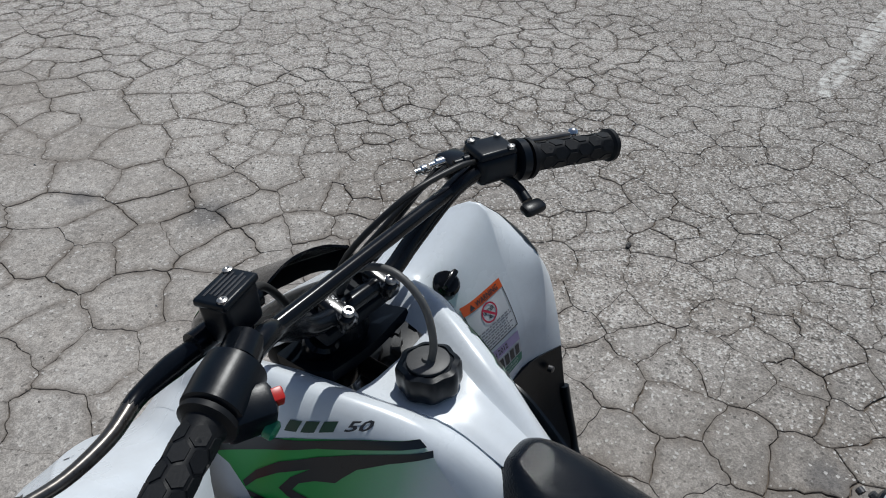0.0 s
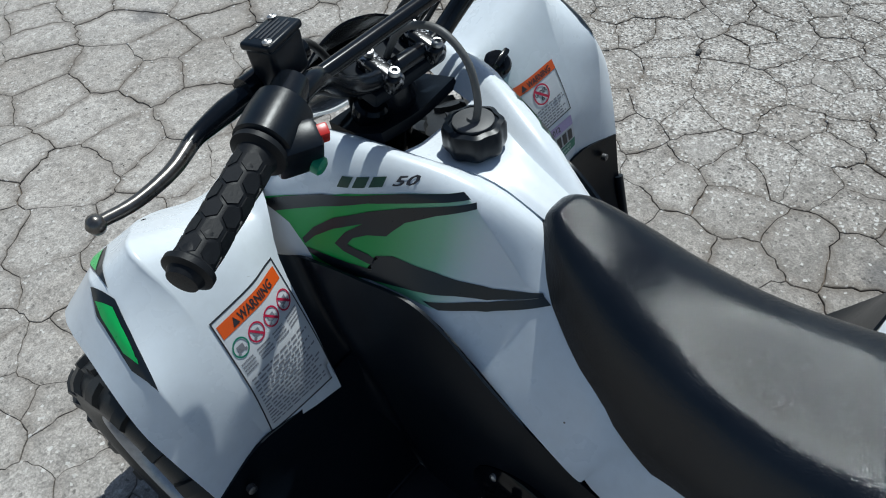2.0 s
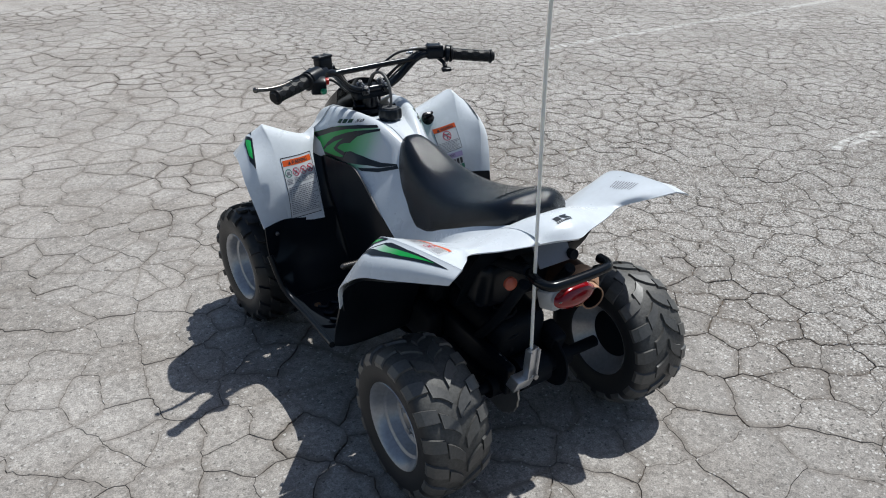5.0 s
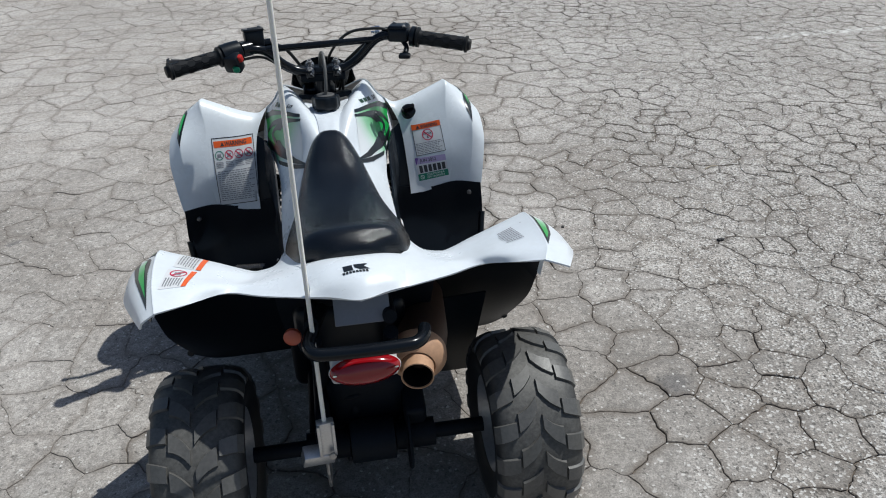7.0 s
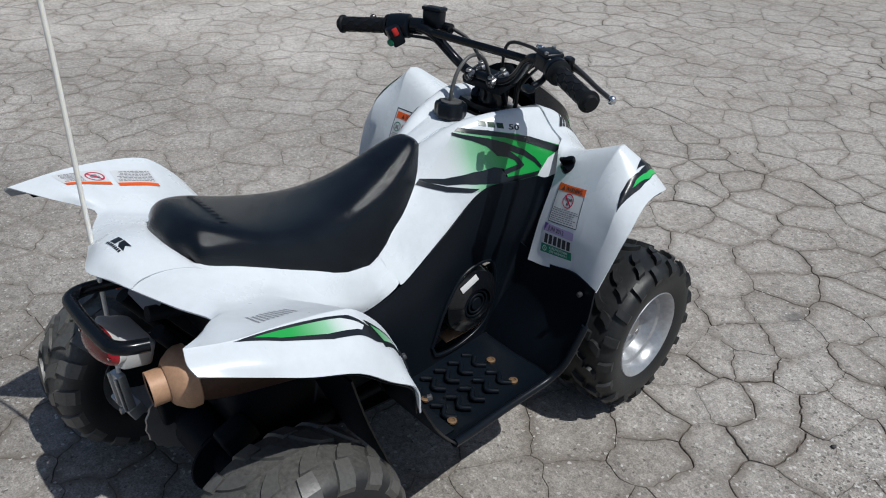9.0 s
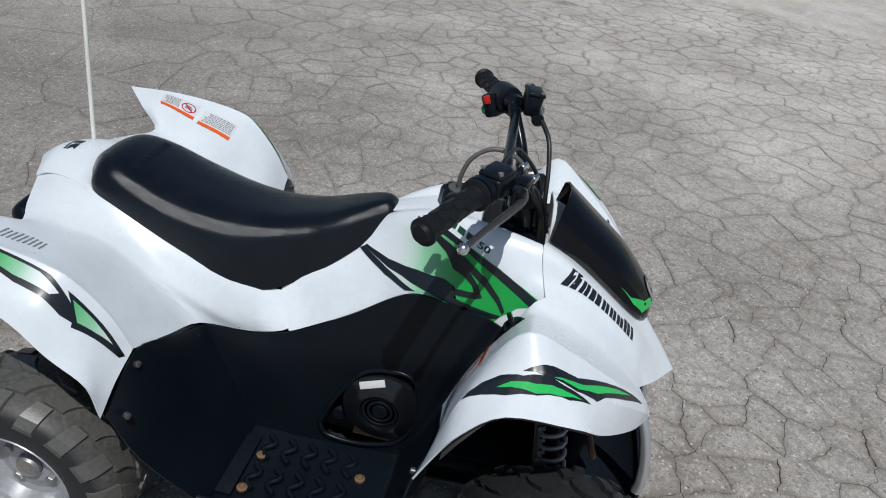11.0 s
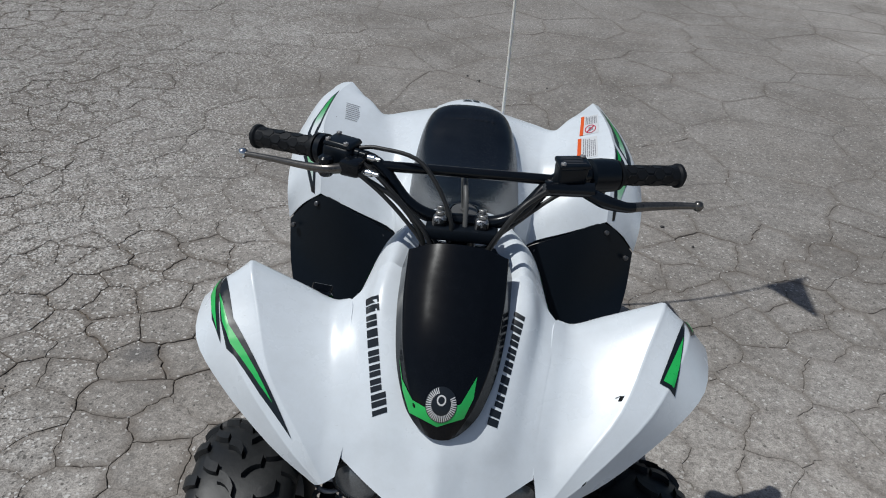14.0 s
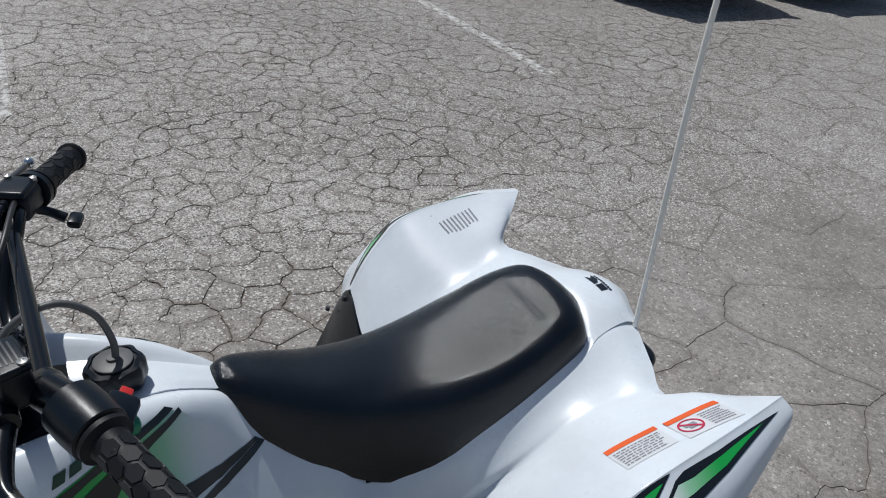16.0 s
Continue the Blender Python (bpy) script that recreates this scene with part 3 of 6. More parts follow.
# front wings: rows run from the rear foot over the crest to the front corner
WING = [
    [(0.205, 0.704, 0.415), (0.226, 0.706, 0.416), (0.250, 0.708, 0.418), (0.315, 0.714, 0.432), (0.368, 0.700, 0.432), (0.401, 0.691, 0.432)],
    [(0.202, 0.735, 0.500), (0.224, 0.731, 0.505), (0.250, 0.728, 0.510), (0.325, 0.722, 0.520), (0.382, 0.722, 0.530), (0.412, 0.718, 0.500)],
    [(0.193, 0.785, 0.590), (0.216, 0.778, 0.593), (0.245, 0.770, 0.600), (0.318, 0.768, 0.625), (0.384, 0.750, 0.607), (0.418, 0.748, 0.557)],
    [(0.160, 0.832, 0.648), (0.190, 0.823, 0.634), (0.240, 0.815, 0.650), (0.326, 0.815, 0.690), (0.368, 0.830, 0.656), (0.411, 0.805, 0.604)],
    [(0.153, 0.890, 0.624), (0.182, 0.888, 0.613), (0.225, 0.885, 0.622), (0.300, 0.880, 0.653), (0.352, 0.884, 0.638), (0.392, 0.900, 0.594)],
    [(0.144, 0.950, 0.580), (0.168, 0.953, 0.570), (0.204, 0.956, 0.573), (0.262, 0.960, 0.590), (0.305, 0.958, 0.586), (0.338, 0.950, 0.548)],
    [(0.140, 1.005, 0.522), (0.156, 1.010, 0.516), (0.175, 1.015, 0.518), (0.202, 1.019, 0.526), (0.224, 1.021, 0.516), (0.252, 1.007, 0.497)],
    [(0.148, 1.040, 0.478), (0.152, 1.042, 0.476), (0.156, 1.044, 0.474), (0.163, 1.047, 0.471), (0.168, 1.047, 0.468), (0.176, 1.044, 0.464)],
]
BODY = []
for s in (False, True):
    BODY.append(part("front_fender", shell("front_fender", WING, 0.003, 4, 4, (), (3, 4), mirror=s), WHITE, quad, "glossy white plastic front fender"))


# a dark grey sheet just below each front fender, uneven in tone
UNDERSIDE_GREY = plain("dark_plastic_underside", (0.055, 0.053, 0.051), 0.8, vary=0.5, scale=14)
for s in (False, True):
    part("fender_underside", shell("fender_underside", [[(x - 0.006, y + (0.008 if k < 2 else -0.004), z - 0.009) for x, y, z in r[1:]] for k, r in enumerate(WING[1:7])], 0.0015, 3, 3, mirror=s), UNDERSIDE_GREY, quad, "dark grey underside of the front fender")


def whole(half):
    return [[(-x, y, z) for x, y, z in reversed(r[1:])] + r for r in half]


# hood: rows run from the steering head to the nose
HOOD = [
    [(0.0, 0.820, 0.690), (0.045, 0.820, 0.692), (0.082, 0.818, 0.706), (0.110, 0.812, 0.712), (0.138, 0.822, 0.672), (0.161, 0.832, 0.648)],
    [(0.0, 0.870, 0.665), (0.042, 0.870, 0.668), (0.085, 0.868, 0.682), (0.116, 0.868, 0.684), (0.134, 0.878, 0.648), (0.154, 0.890, 0.624)],
    [(0.0, 0.940, 0.615), (0.036, 0.940, 0.616), (0.072, 0.940, 0.626), (0.102, 0.938, 0.624), (0.125, 0.945, 0.599), (0.145, 0.950, 0.580)],
    [(0.0, 1.015, 0.560), (0.022, 1.012, 0.560), (0.052, 1.006, 0.562), (0.084, 1.002, 0.562), (0.115, 1.003, 0.541), (0.141, 1.005, 0.522)],
    [(0.0, 1.060, 0.510), (0.018, 1.055, 0.510), (0.040, 1.044, 0.514), (0.068, 1.034, 0.518), (0.100, 1.026, 0.514), (0.141, 1.015, 0.508)],
    [(0.0, 1.103, 0.453), (0.018, 1.094, 0.457), (0.040, 1.082, 0.463), (0.070, 1.066, 0.472), (0.105, 1.045, 0.484), (0.141, 1.020, 0.498)],
]
BODY.append(part("hood", shell("hood", whole(HOOD), 0.003, 4, 4), WHITE, quad, "glossy white plastic hood with a pointed nose"))


def softened(sheets, seam, reach):
    """Let the shading of neighbouring sheets run over the seam that they share, as on one moulding."""
    data = []
    for me in sheets:
        P = np.array([me.vertices[i.vertex_index].co for i in me.loops])
        N = np.array([n.vector for n in me.corner_normals])
        data.append((me, P, N, N.copy()))
    for q in seam:
        q = np.array(q)
        means = []
        for _, P, N, _ in data:
            near = (np.linalg.norm(P - q, axis=1) < 0.012) & (N[:, 2] > 0.1)
            if near.any():
                means.append(N[near].mean(axis=0))
        if len(means) < 2:
            continue
        m = sum(means)
        m /= np.linalg.norm(m)
        for _, P, N, out in data:
            d = np.linalg.norm(P - q, axis=1)
            w = np.where((N @ m > 0.3), np.clip(1 - d / reach, 0, 1), 0)[:, None]
            best = w > np.linalg.norm(out - N, axis=1)[:, None] * 0
            out += np.where(best, w * 0.35 * (m - out), 0)
    for me, _, _, out in data:
        out /= np.linalg.norm(out, axis=1, keepdims=True)
        me.normals_split_custom_set([tuple(v) for v in out])


for s in (1, -1):
    line = spline([(s * x, y, z) for x, y, z in ((0.161, 0.832, 0.648), (0.154, 0.890, 0.624), (0.145, 0.950, 0.580), (0.141, 1.005, 0.522), (0.144, 1.028, 0.495))], 10)
    softened([BODY[0 if s > 0 else 1].data, BODY[2].data], line, 0.035)
INSERT = [
    [(0.0, 0.840, 0.774), (0.040, 0.836, 0.768), (0.073, 0.830, 0.752), (0.083, 0.822, 0.712)],
    [(0.0, 0.897, 0.728), (0.040, 0.896, 0.722), (0.072, 0.893, 0.708), (0.081, 0.890, 0.682)],
    [(0.0, 0.957, 0.682), (0.036, 0.956, 0.677), (0.063, 0.955, 0.662), (0.072, 0.950, 0.634)],
    [(0.0, 1.002, 0.634), (0.026, 1.001, 0.630), (0.046, 0.998, 0.618), (0.054, 0.994, 0.596)],
    [(0.0, 1.022, 0.604), (0.018, 1.021, 0.601), (0.031, 1.017, 0.592), (0.038, 1.011, 0.578)],
    [(0.0, 1.026, 0.562), (0.010, 1.025, 0.563), (0.018, 1.021, 0.564), (0.024, 1.017, 0.566)],
]
insert = part("hood_insert", shell("hood_insert", whole(INSERT), 0.003, 4, 4, (), (1, 5)), GLOSS, quad, "gloss black hood insert with a green edge")

# tank side panels: rows run from the steering head back to the seam under the seat
TANK = [
    [(0.085, 0.812, 0.700), (0.108, 0.812, 0.712), (0.138, 0.824, 0.670), (0.160, 0.836, 0.645), (0.176, 0.815, 0.585), (0.178, 0.800, 0.545)],
    [(0.066, 0.757, 0.700), (0.100, 0.752, 0.722), (0.128, 0.735, 0.692), (0.150, 0.760, 0.630), (0.160, 0.745, 0.580), (0.165, 0.735, 0.540)],
    [(0.052, 0.690, 0.700), (0.082, 0.690, 0.722), (0.108, 0.682, 0.694), (0.130, 0.690, 0.630), (0.147, 0.690, 0.582), (0.151, 0.690, 0.558)],
    [(0.034, 0.630, 0.698), (0.055, 0.620, 0.710), (0.074, 0.605, 0.694), (0.098, 0.607, 0.640), (0.126, 0.607, 0.595), (0.138, 0.607, 0.574)],
    [(0.020, 0.570, 0.682), (0.042, 0.560, 0.686), (0.058, 0.550, 0.665), (0.078, 0.545, 0.622), (0.108, 0.548, 0.570), (0.132, 0.554, 0.538)],
    [(0.000, 0.500, 0.640), (0.030, 0.500, 0.645), (0.055, 0.495, 0.620), (0.084, 0.485, 0.582), (0.116, 0.475, 0.530), (0.137, 0.469, 0.490)],
    [(0.030, 0.430, 0.570), (0.055, 0.415, 0.570), (0.085, 0.405, 0.555), (0.104, 0.400, 0.535), (0.124, 0.400, 0.490), (0.139, 0.402, 0.452)],
    [(0.060, 0.372, 0.520), (0.075, 0.370, 0.520), (0.090, 0.368, 0.515), (0.104, 0.366, 0.511), (0.120, 0.378, 0.480), (0.133, 0.392, 0.450)],
]
for s in (False, True):
    BODY.append(part("side_panel", shell("side_panel", TANK, 0.003, 4, 4, (), (), mirror=s), WHITE, quad, "white plastic tank side panel with green stripes"))
DECK = [
    [(0.0, 0.700, 0.697), (0.030, 0.700, 0.697), (0.056, 0.700, 0.703)],
    [(0.0, 0.650, 0.697), (0.022, 0.650, 0.697), (0.044, 0.650, 0.702)],
    [(0.0, 0.600, 0.697), (0.014, 0.600, 0.697), (0.028, 0.600, 0.696)],
    [(0.0, 0.530, 0.675), (0.012, 0.530, 0.675), (0.022, 0.530, 0.672)],
]
BODY.append(part("tank_cover", shell("tank_cover", whole(DECK), 0.003), WHITE, quad, "white plastic tank cover"))

# seat: rows run from its front to its rear
SEAT = [
    [(0.0, 0.552, 0.668), (0.015, 0.552, 0.667), (0.026, 0.550, 0.661), (0.034, 0.547, 0.655), (0.040, 0.545, 0.648)],
    [(0.0, 0.525, 0.688), (0.022, 0.523, 0.685), (0.041, 0.515, 0.668), (0.053, 0.505, 0.640), (0.062, 0.500, 0.614)],
    [(0.0, 0.470, 0.672), (0.034, 0.468, 0.668), (0.058, 0.462, 0.648), (0.074, 0.455, 0.610), (0.084, 0.450, 0.574)],
    [(0.0, 0.400, 0.646), (0.044, 0.400, 0.642), (0.073, 0.398, 0.622), (0.092, 0.390, 0.575), (0.103, 0.385, 0.530)],
    [(0.0, 0.320, 0.630), (0.052, 0.320, 0.626), (0.086, 0.320, 0.608), (0.106, 0.320, 0.556), (0.116, 0.320, 0.508)],
    [(0.0, 0.240, 0.632), (0.060, 0.240, 0.628), (0.097, 0.240, 0.612), (0.118, 0.240, 0.570), (0.127, 0.240, 0.538)],
    [(0.0, 0.150, 0.652), (0.064, 0.150, 0.648), (0.102, 0.150, 0.634), (0.120, 0.150, 0.600), (0.126, 0.150, 0.573)],
    [(0.0, 0.070, 0.682), (0.062, 0.070, 0.678), (0.094, 0.068, 0.666), (0.110, 0.066, 0.640), (0.115, 0.065, 0.616)],
    [(0.0, 0.020, 0.694), (0.052, 0.020, 0.690), (0.080, 0.016, 0.677), (0.094, 0.010, 0.655), (0.098, 0.010, 0.636)],
    [(0.0, -0.015, 0.676), (0.030, -0.015, 0.674), (0.052, -0.012, 0.664), (0.066, -0.006, 0.652), (0.072, 0.000, 0.642)],
    [(0.0, -0.024, 0.655), (0.030, -0.023, 0.653), (0.054, -0.018, 0.648), (0.069, -0.010, 0.642), (0.074, -0.004, 0.636)],
]
seat = part("seat", shell("seat", whole(SEAT), 0.02, 5, 5), LEATHER, quad, "black vinyl seat with fine grain")

# rear fender, from the tail out to the wing; rows run from the front edge to the rear edge
REARF = [
    [(0.104, 0.366, 0.511), (0.120, 0.378, 0.480), (0.133, 0.392, 0.450), (0.139, 0.324, 0.431), (0.160, 0.236, 0.443), (0.250, 0.226, 0.480), (0.340, 0.212, 0.511), (0.385, 0.205, 0.475), (0.420, 0.198, 0.430)],
    [(0.116, 0.300, 0.520), (0.127, 0.300, 0.502), (0.138, 0.300, 0.475), (0.150, 0.270, 0.462), (0.170, 0.200, 0.485), (0.250, 0.190, 0.535), (0.342, 0.178, 0.572), (0.395, 0.172, 0.540), (0.426, 0.185, 0.492)],
    [(0.126, 0.200, 0.560), (0.137, 0.200, 0.546), (0.150, 0.190, 0.530), (0.165, 0.170, 0.528), (0.185, 0.140, 0.545), (0.252, 0.135, 0.582), (0.348, 0.130, 0.626), (0.400, 0.118, 0.598), (0.430, 0.130, 0.540)],
    [(0.116, 0.090, 0.612), (0.130, 0.090, 0.600), (0.148, 0.090, 0.590), (0.170, 0.085, 0.588), (0.192, 0.080, 0.592), (0.250, 0.090, 0.609), (0.350, 0.090, 0.647), (0.402, 0.078, 0.614), (0.424, 0.075, 0.575)],
    [(0.100, 0.020, 0.636), (0.116, 0.020, 0.628), (0.142, 0.020, 0.618), (0.172, 0.015, 0.613), (0.202, 0.010, 0.614), (0.256, 0.010, 0.633), (0.346, 0.010, 0.662), (0.390, 0.000, 0.634), (0.410, 0.005, 0.598)],
    [(0.060, -0.050, 0.652), (0.090, -0.050, 0.648), (0.120, -0.045, 0.640), (0.165, -0.035, 0.630), (0.213, -0.025, 0.627), (0.262, -0.060, 0.654), (0.338, -0.070, 0.669), (0.374, -0.065, 0.645), (0.390, -0.055, 0.615)],
    [(0.000, -0.138, 0.640), (0.050, -0.118, 0.638), (0.100, -0.098, 0.634), (0.165, -0.070, 0.628), (0.223, -0.045, 0.626), (0.275, -0.100, 0.648), (0.325, -0.153, 0.670), (0.346, -0.157, 0.658), (0.354, -0.148, 0.640)],
]
REARF_RIGHT = [list(r) for r in REARF]
REARF_RIGHT[6][5:] = [(0.270, -0.085, 0.648), (0.316, -0.130, 0.674), (0.342, -0.138, 0.667), (0.360, -0.134, 0.657)]
REARF_RIGHT[5][7:] = [(0.378, -0.062, 0.654), (0.396, -0.052, 0.632)]
REARF_RIGHT[4][8], REARF_RIGHT[3][8] = (0.412, 0.005, 0.610), (0.425, 0.075, 0.585)
for s in (False, True):
    BODY.append(part("rear_fender", shell("rear_fender", REARF if s else REARF_RIGHT, 0.003, 4, 4, (), (6,), mirror=s), WHITE, quad, "glossy white plastic rear fender"))
for s in (1, -1):
    line = spline([(s * x + 0.0042, y, z) for x, y, z in ((0.104, 0.366, 0.511), (0.120, 0.378, 0.480), (0.133, 0.392, 0.450))], 8)
    softened([BODY[3 if s > 0 else 4].data, BODY[6 if s > 0 else 7].data], line, 0.05)
for s in (False, True):
    part("fender_liner", shell("fender_liner", [[(x - (0.011 if j > 2 else 0.004), y + (0.034 if i == 6 else 0.012 if i == 5 else 0.0), z - 0.010) for j, (x, y, z) in enumerate(r[3:])] for i, r in enumerate(REARF if s else REARF_RIGHT)], 0.002, 4, 4, (), (3,), mirror=s), BLACK, quad, "black inner lining of the rear fender")
TAIL = [
    [(0.0, 0.000, 0.640), (0.060, 0.000, 0.638), (0.108, 0.010, 0.634)],
    [(0.0, -0.030, 0.664), (0.055, -0.022, 0.658), (0.096, -0.015, 0.644)],
    [(0.0, -0.070, 0.671), (0.050, -0.064, 0.664), (0.088, -0.054, 0.650)],
    [(0.0, -0.110, 0.664), (0.046, -0.102, 0.658), (0.082, -0.088, 0.646)],
    [(0.0, -0.141, 0.643), (0.048, -0.122, 0.642), (0.084, -0.107, 0.638)],
]
BODY.append(part("tail_cover", shell("tail_cover", whole(TAIL), 0.003), WHITE, quad, "white plastic tail cover behind the seat"))

# footwells
FOOT = [
    [(0.160, 0.715, 0.440), (0.250, 0.708, 0.428), (0.330, 0.704, 0.440), (0.398, 0.688, 0.436)],
    [(0.158, 0.690, 0.340), (0.250, 0.690, 0.335), (0.330, 0.690, 0.340), (0.398, 0.668, 0.345)],
    [(0.155, 0.630, 0.222), (0.250, 0.630, 0.218), (0.320, 0.630, 0.222), (0.372, 0.615, 0.232)],
    [(0.152, 0.470, 0.208), (0.250, 0.470, 0.206), (0.330, 0.470, 0.208), (0.366, 0.470, 0.222)],
    [(0.152, 0.340, 0.212), (0.250, 0.340, 0.210), (0.330, 0.340, 0.212), (0.376, 0.335, 0.232)],
    [(0.156, 0.290, 0.330), (0.260, 0.280, 0.330), (0.340, 0.268, 0.335), (0.408, 0.252, 0.345)],
    [(0.160, 0.240, 0.438), (0.250, 0.230, 0.476), (0.340, 0.216, 0.507), (0.416, 0.206, 0.432)],
]
INNER = [
    [(0.200, 0.790, 0.600), (0.204, 0.745, 0.500), (0.205, 0.712, 0.400), (0.200, 0.665, 0.225)],
    [(0.172, 0.775, 0.580), (0.176, 0.740, 0.500), (0.165, 0.700, 0.380), (0.155, 0.640, 0.215)],
    [(0.1720, 0.745, 0.592), (0.176, 0.705, 0.490), (0.160, 0.672, 0.370), (0.154, 0.612, 0.211)],
    [(0.1580, 0.690, 0.590), (0.163, 0.660, 0.480), (0.155, 0.640, 0.360), (0.153, 0.580, 0.207)],
    [(0.1460, 0.606, 0.588), (0.157, 0.600, 0.470), (0.152, 0.580, 0.350), (0.152, 0.530, 0.207)],
    [(0.1410, 0.502, 0.512), (0.151, 0.490, 0.430), (0.152, 0.470, 0.340), (0.152, 0.450, 0.207)],
    [(0.137, 0.402, 0.448), (0.145, 0.400, 0.400), (0.150, 0.390, 0.330), (0.152, 0.370, 0.207)],
    [(0.138, 0.324, 0.428), (0.148, 0.320, 0.390), (0.152, 0.315, 0.330), (0.153, 0.330, 0.220)],
    [(0.158, 0.238, 0.440), (0.156, 0.255, 0.400), (0.156, 0.280, 0.340), (0.155, 0.295, 0.325)],
]


def pierced(me, ring):
    """Cut the opening inside a ring of (y, z) out of a side panel."""
    bm = bmesh.new()
    bm.from_mesh(me)
    gone = []
    for f in bm.faces:
        c = f.calc_center_median()
        hit = False
        for (ay, az), (by, bz) in zip(ring, ring[1:] + ring[:1]):
            if (az > c.z) != (bz > c.z) and c.y < ay + (c.z - az) * (by - ay) / (bz - az):
                hit = not hit
        if hit:
            gone.append(f)
    bmesh.ops.delete(bm, geom=gone, context="FACES")
    bm.to_mesh(me)
    bm.free()
    return me


HOLE = [(y, z) for y, z, _ in spline([(0.480, 0.262, 0), (0.510, 0.335, 0), (0.555, 0.395, 0), (0.625, 0.400, 0), (0.640, 0.330, 0), (0.618, 0.262, 0), (0.555, 0.235, 0), (0.495, 0.238, 0), (0.480, 0.262, 0)], 5)][:-1]
HOLE = [(0.558 + 1.16 * (y - 0.558), 0.322 + 1.14 * (z - 0.318)) for y, z in HOLE]
for s in (False, True):
    part("footwell", shell("footwell", FOOT, 0.004, 4, 4, (2, 4), (), mirror=s), BLACK, quad, "black plastic footwell and floorboard")
    panel = shell("inner_panel", INNER, 0.004, 12, 16, mirror=s)
    panel = part("inner_panel", panel if s else pierced(panel, HOLE), BLACK, quad, "black plastic inner side panel" if s else "black plastic inner side panel with an opening for the fan")
    if not s:
        part("opening_lip", tube("opening_lip", [(0.1545, y, z) for y, z in HOLE + HOLE[:1]], 0.0045, 8, 2), BLACK, panel)

# artwork outlines in metres on the bodywork
SIDE_BASE = [(0.833, 0.636), (0.721, 0.682), (0.653, 0.697), (0.609, 0.704), (0.591, 0.692), (0.577, 0.677), (0.552, 0.651), (0.525, 0.624), (0.507, 0.618), (0.495, 0.609), (0.552, 0.588), (0.596, 0.583), (0.64, 0.585), (0.686, 0.584), (0.747, 0.568), (0.767, 0.594), (0.792, 0.618), (0.813, 0.626)]
SIDE_TOP = [(0.834, 0.633), (0.749, 0.672), (0.663, 0.695), (0.609, 0.704), (0.6, 0.699), (0.696, 0.677), (0.748, 0.657), (0.812, 0.626)]
SIDE_HOOK = [(0.594, 0.697), (0.66, 0.68), (0.695, 0.667), (0.734, 0.647), (0.759, 0.625), (0.773, 0.605), (0.769, 0.599), (0.757, 0.614), (0.734, 0.632), (0.7, 0.65), (0.72, 0.632), (0.731, 0.614), (0.72, 0.608), (0.689, 0.603), (0.667, 0.604), (0.677, 0.61), (0.691, 0.614), (0.708, 0.616), (0.716, 0.618), (0.71, 0.628), (0.694, 0.637), (0.673, 0.642), (0.668, 0.649), (0.655, 0.664), (0.626, 0.679), (0.591, 0.692)]
SIDE_SWEEP = [(0.767, 0.596), (0.747, 0.595), (0.717, 0.595), (0.688, 0.597), (0.666, 0.602), (0.673, 0.612), (0.681, 0.615), (0.662, 0.621), (0.638, 0.619), (0.611, 0.619), (0.587, 0.616), (0.554, 0.613), (0.527, 0.617), (0.507, 0.619), (0.504, 0.616), (0.529, 0.608), (0.556, 0.6), (0.587, 0.6), (0.616, 0.596), (0.642, 0.592), (0.679, 0.585), (0.716, 0.58), (0.747, 0.585), (0.763, 0.59)]
SIDE_FOOT = [(0.615, 0.588), (0.555, 0.598), (0.521, 0.61), (0.504, 0.616), (0.495, 0.61), (0.525, 0.598), (0.552, 0.588), (0.596, 0.583)]
SIDE_KFX = [(0.73, 0.687), (0.728, 0.699), (0.683, 0.709), (0.683, 0.699)]
SIDE_FIFTY = [(0.678, 0.7), (0.677, 0.71), (0.653, 0.713), (0.651, 0.705)]
STRIPE_S1K = [(0.387, 0.739), (0.376, 0.762), (0.372, 0.788), (0.374, 0.816), (0.363, 0.873), (0.347, 0.921), (0.37, 0.888), (0.387, 0.84), (0.393, 0.799)]
STRIPE_S1G = [(0.385, 0.784), (0.38, 0.801), (0.378, 0.837), (0.366, 0.879), (0.356, 0.906), (0.374, 0.875), (0.386, 0.838)]
STRIPE_S2K = [(0.369, 0.815), (0.334, 0.895), (0.28, 0.953), (0.215, 1.021), (0.272, 0.981), (0.335, 0.93), (0.354, 0.895), (0.368, 0.851)]
STRIPE_S2G = [(0.365, 0.858), (0.338, 0.904), (0.282, 0.958), (0.25, 0.99), (0.273, 0.973), (0.329, 0.928), (0.35, 0.897)]
LEFT_K = [(-0.360, 0.822), (-0.353, 0.872), (-0.341, 0.928), (-0.316, 0.922), (-0.338, 0.872)]
LEFT_G = [(-0.354, 0.856), (-0.348, 0.892), (-0.338, 0.922), (-0.322, 0.918), (-0.340, 0.884)]
LEFT_CHIP = [(-0.216, 1.029), (-0.213, 1.034), (-0.196, 1.043), (-0.204, 1.036)]
LEFT_T2K = [(-0.368, 0.846), (-0.362, 0.810), (-0.386, 0.738), (-0.392, 0.765), (-0.382, 0.822)]
LEFT_T2G = [(-0.374, 0.830), (-0.368, 0.808), (-0.384, 0.760), (-0.387, 0.778), (-0.380, 0.815)]
REAR_T1K = [(-0.319, -0.131), (-0.338, -0.004), (-0.342, 0.056), (-0.347, 0.072), (-0.372, 0.11), (-0.38, 0.125), (-0.381, 0.076), (-0.361, -0.005)]
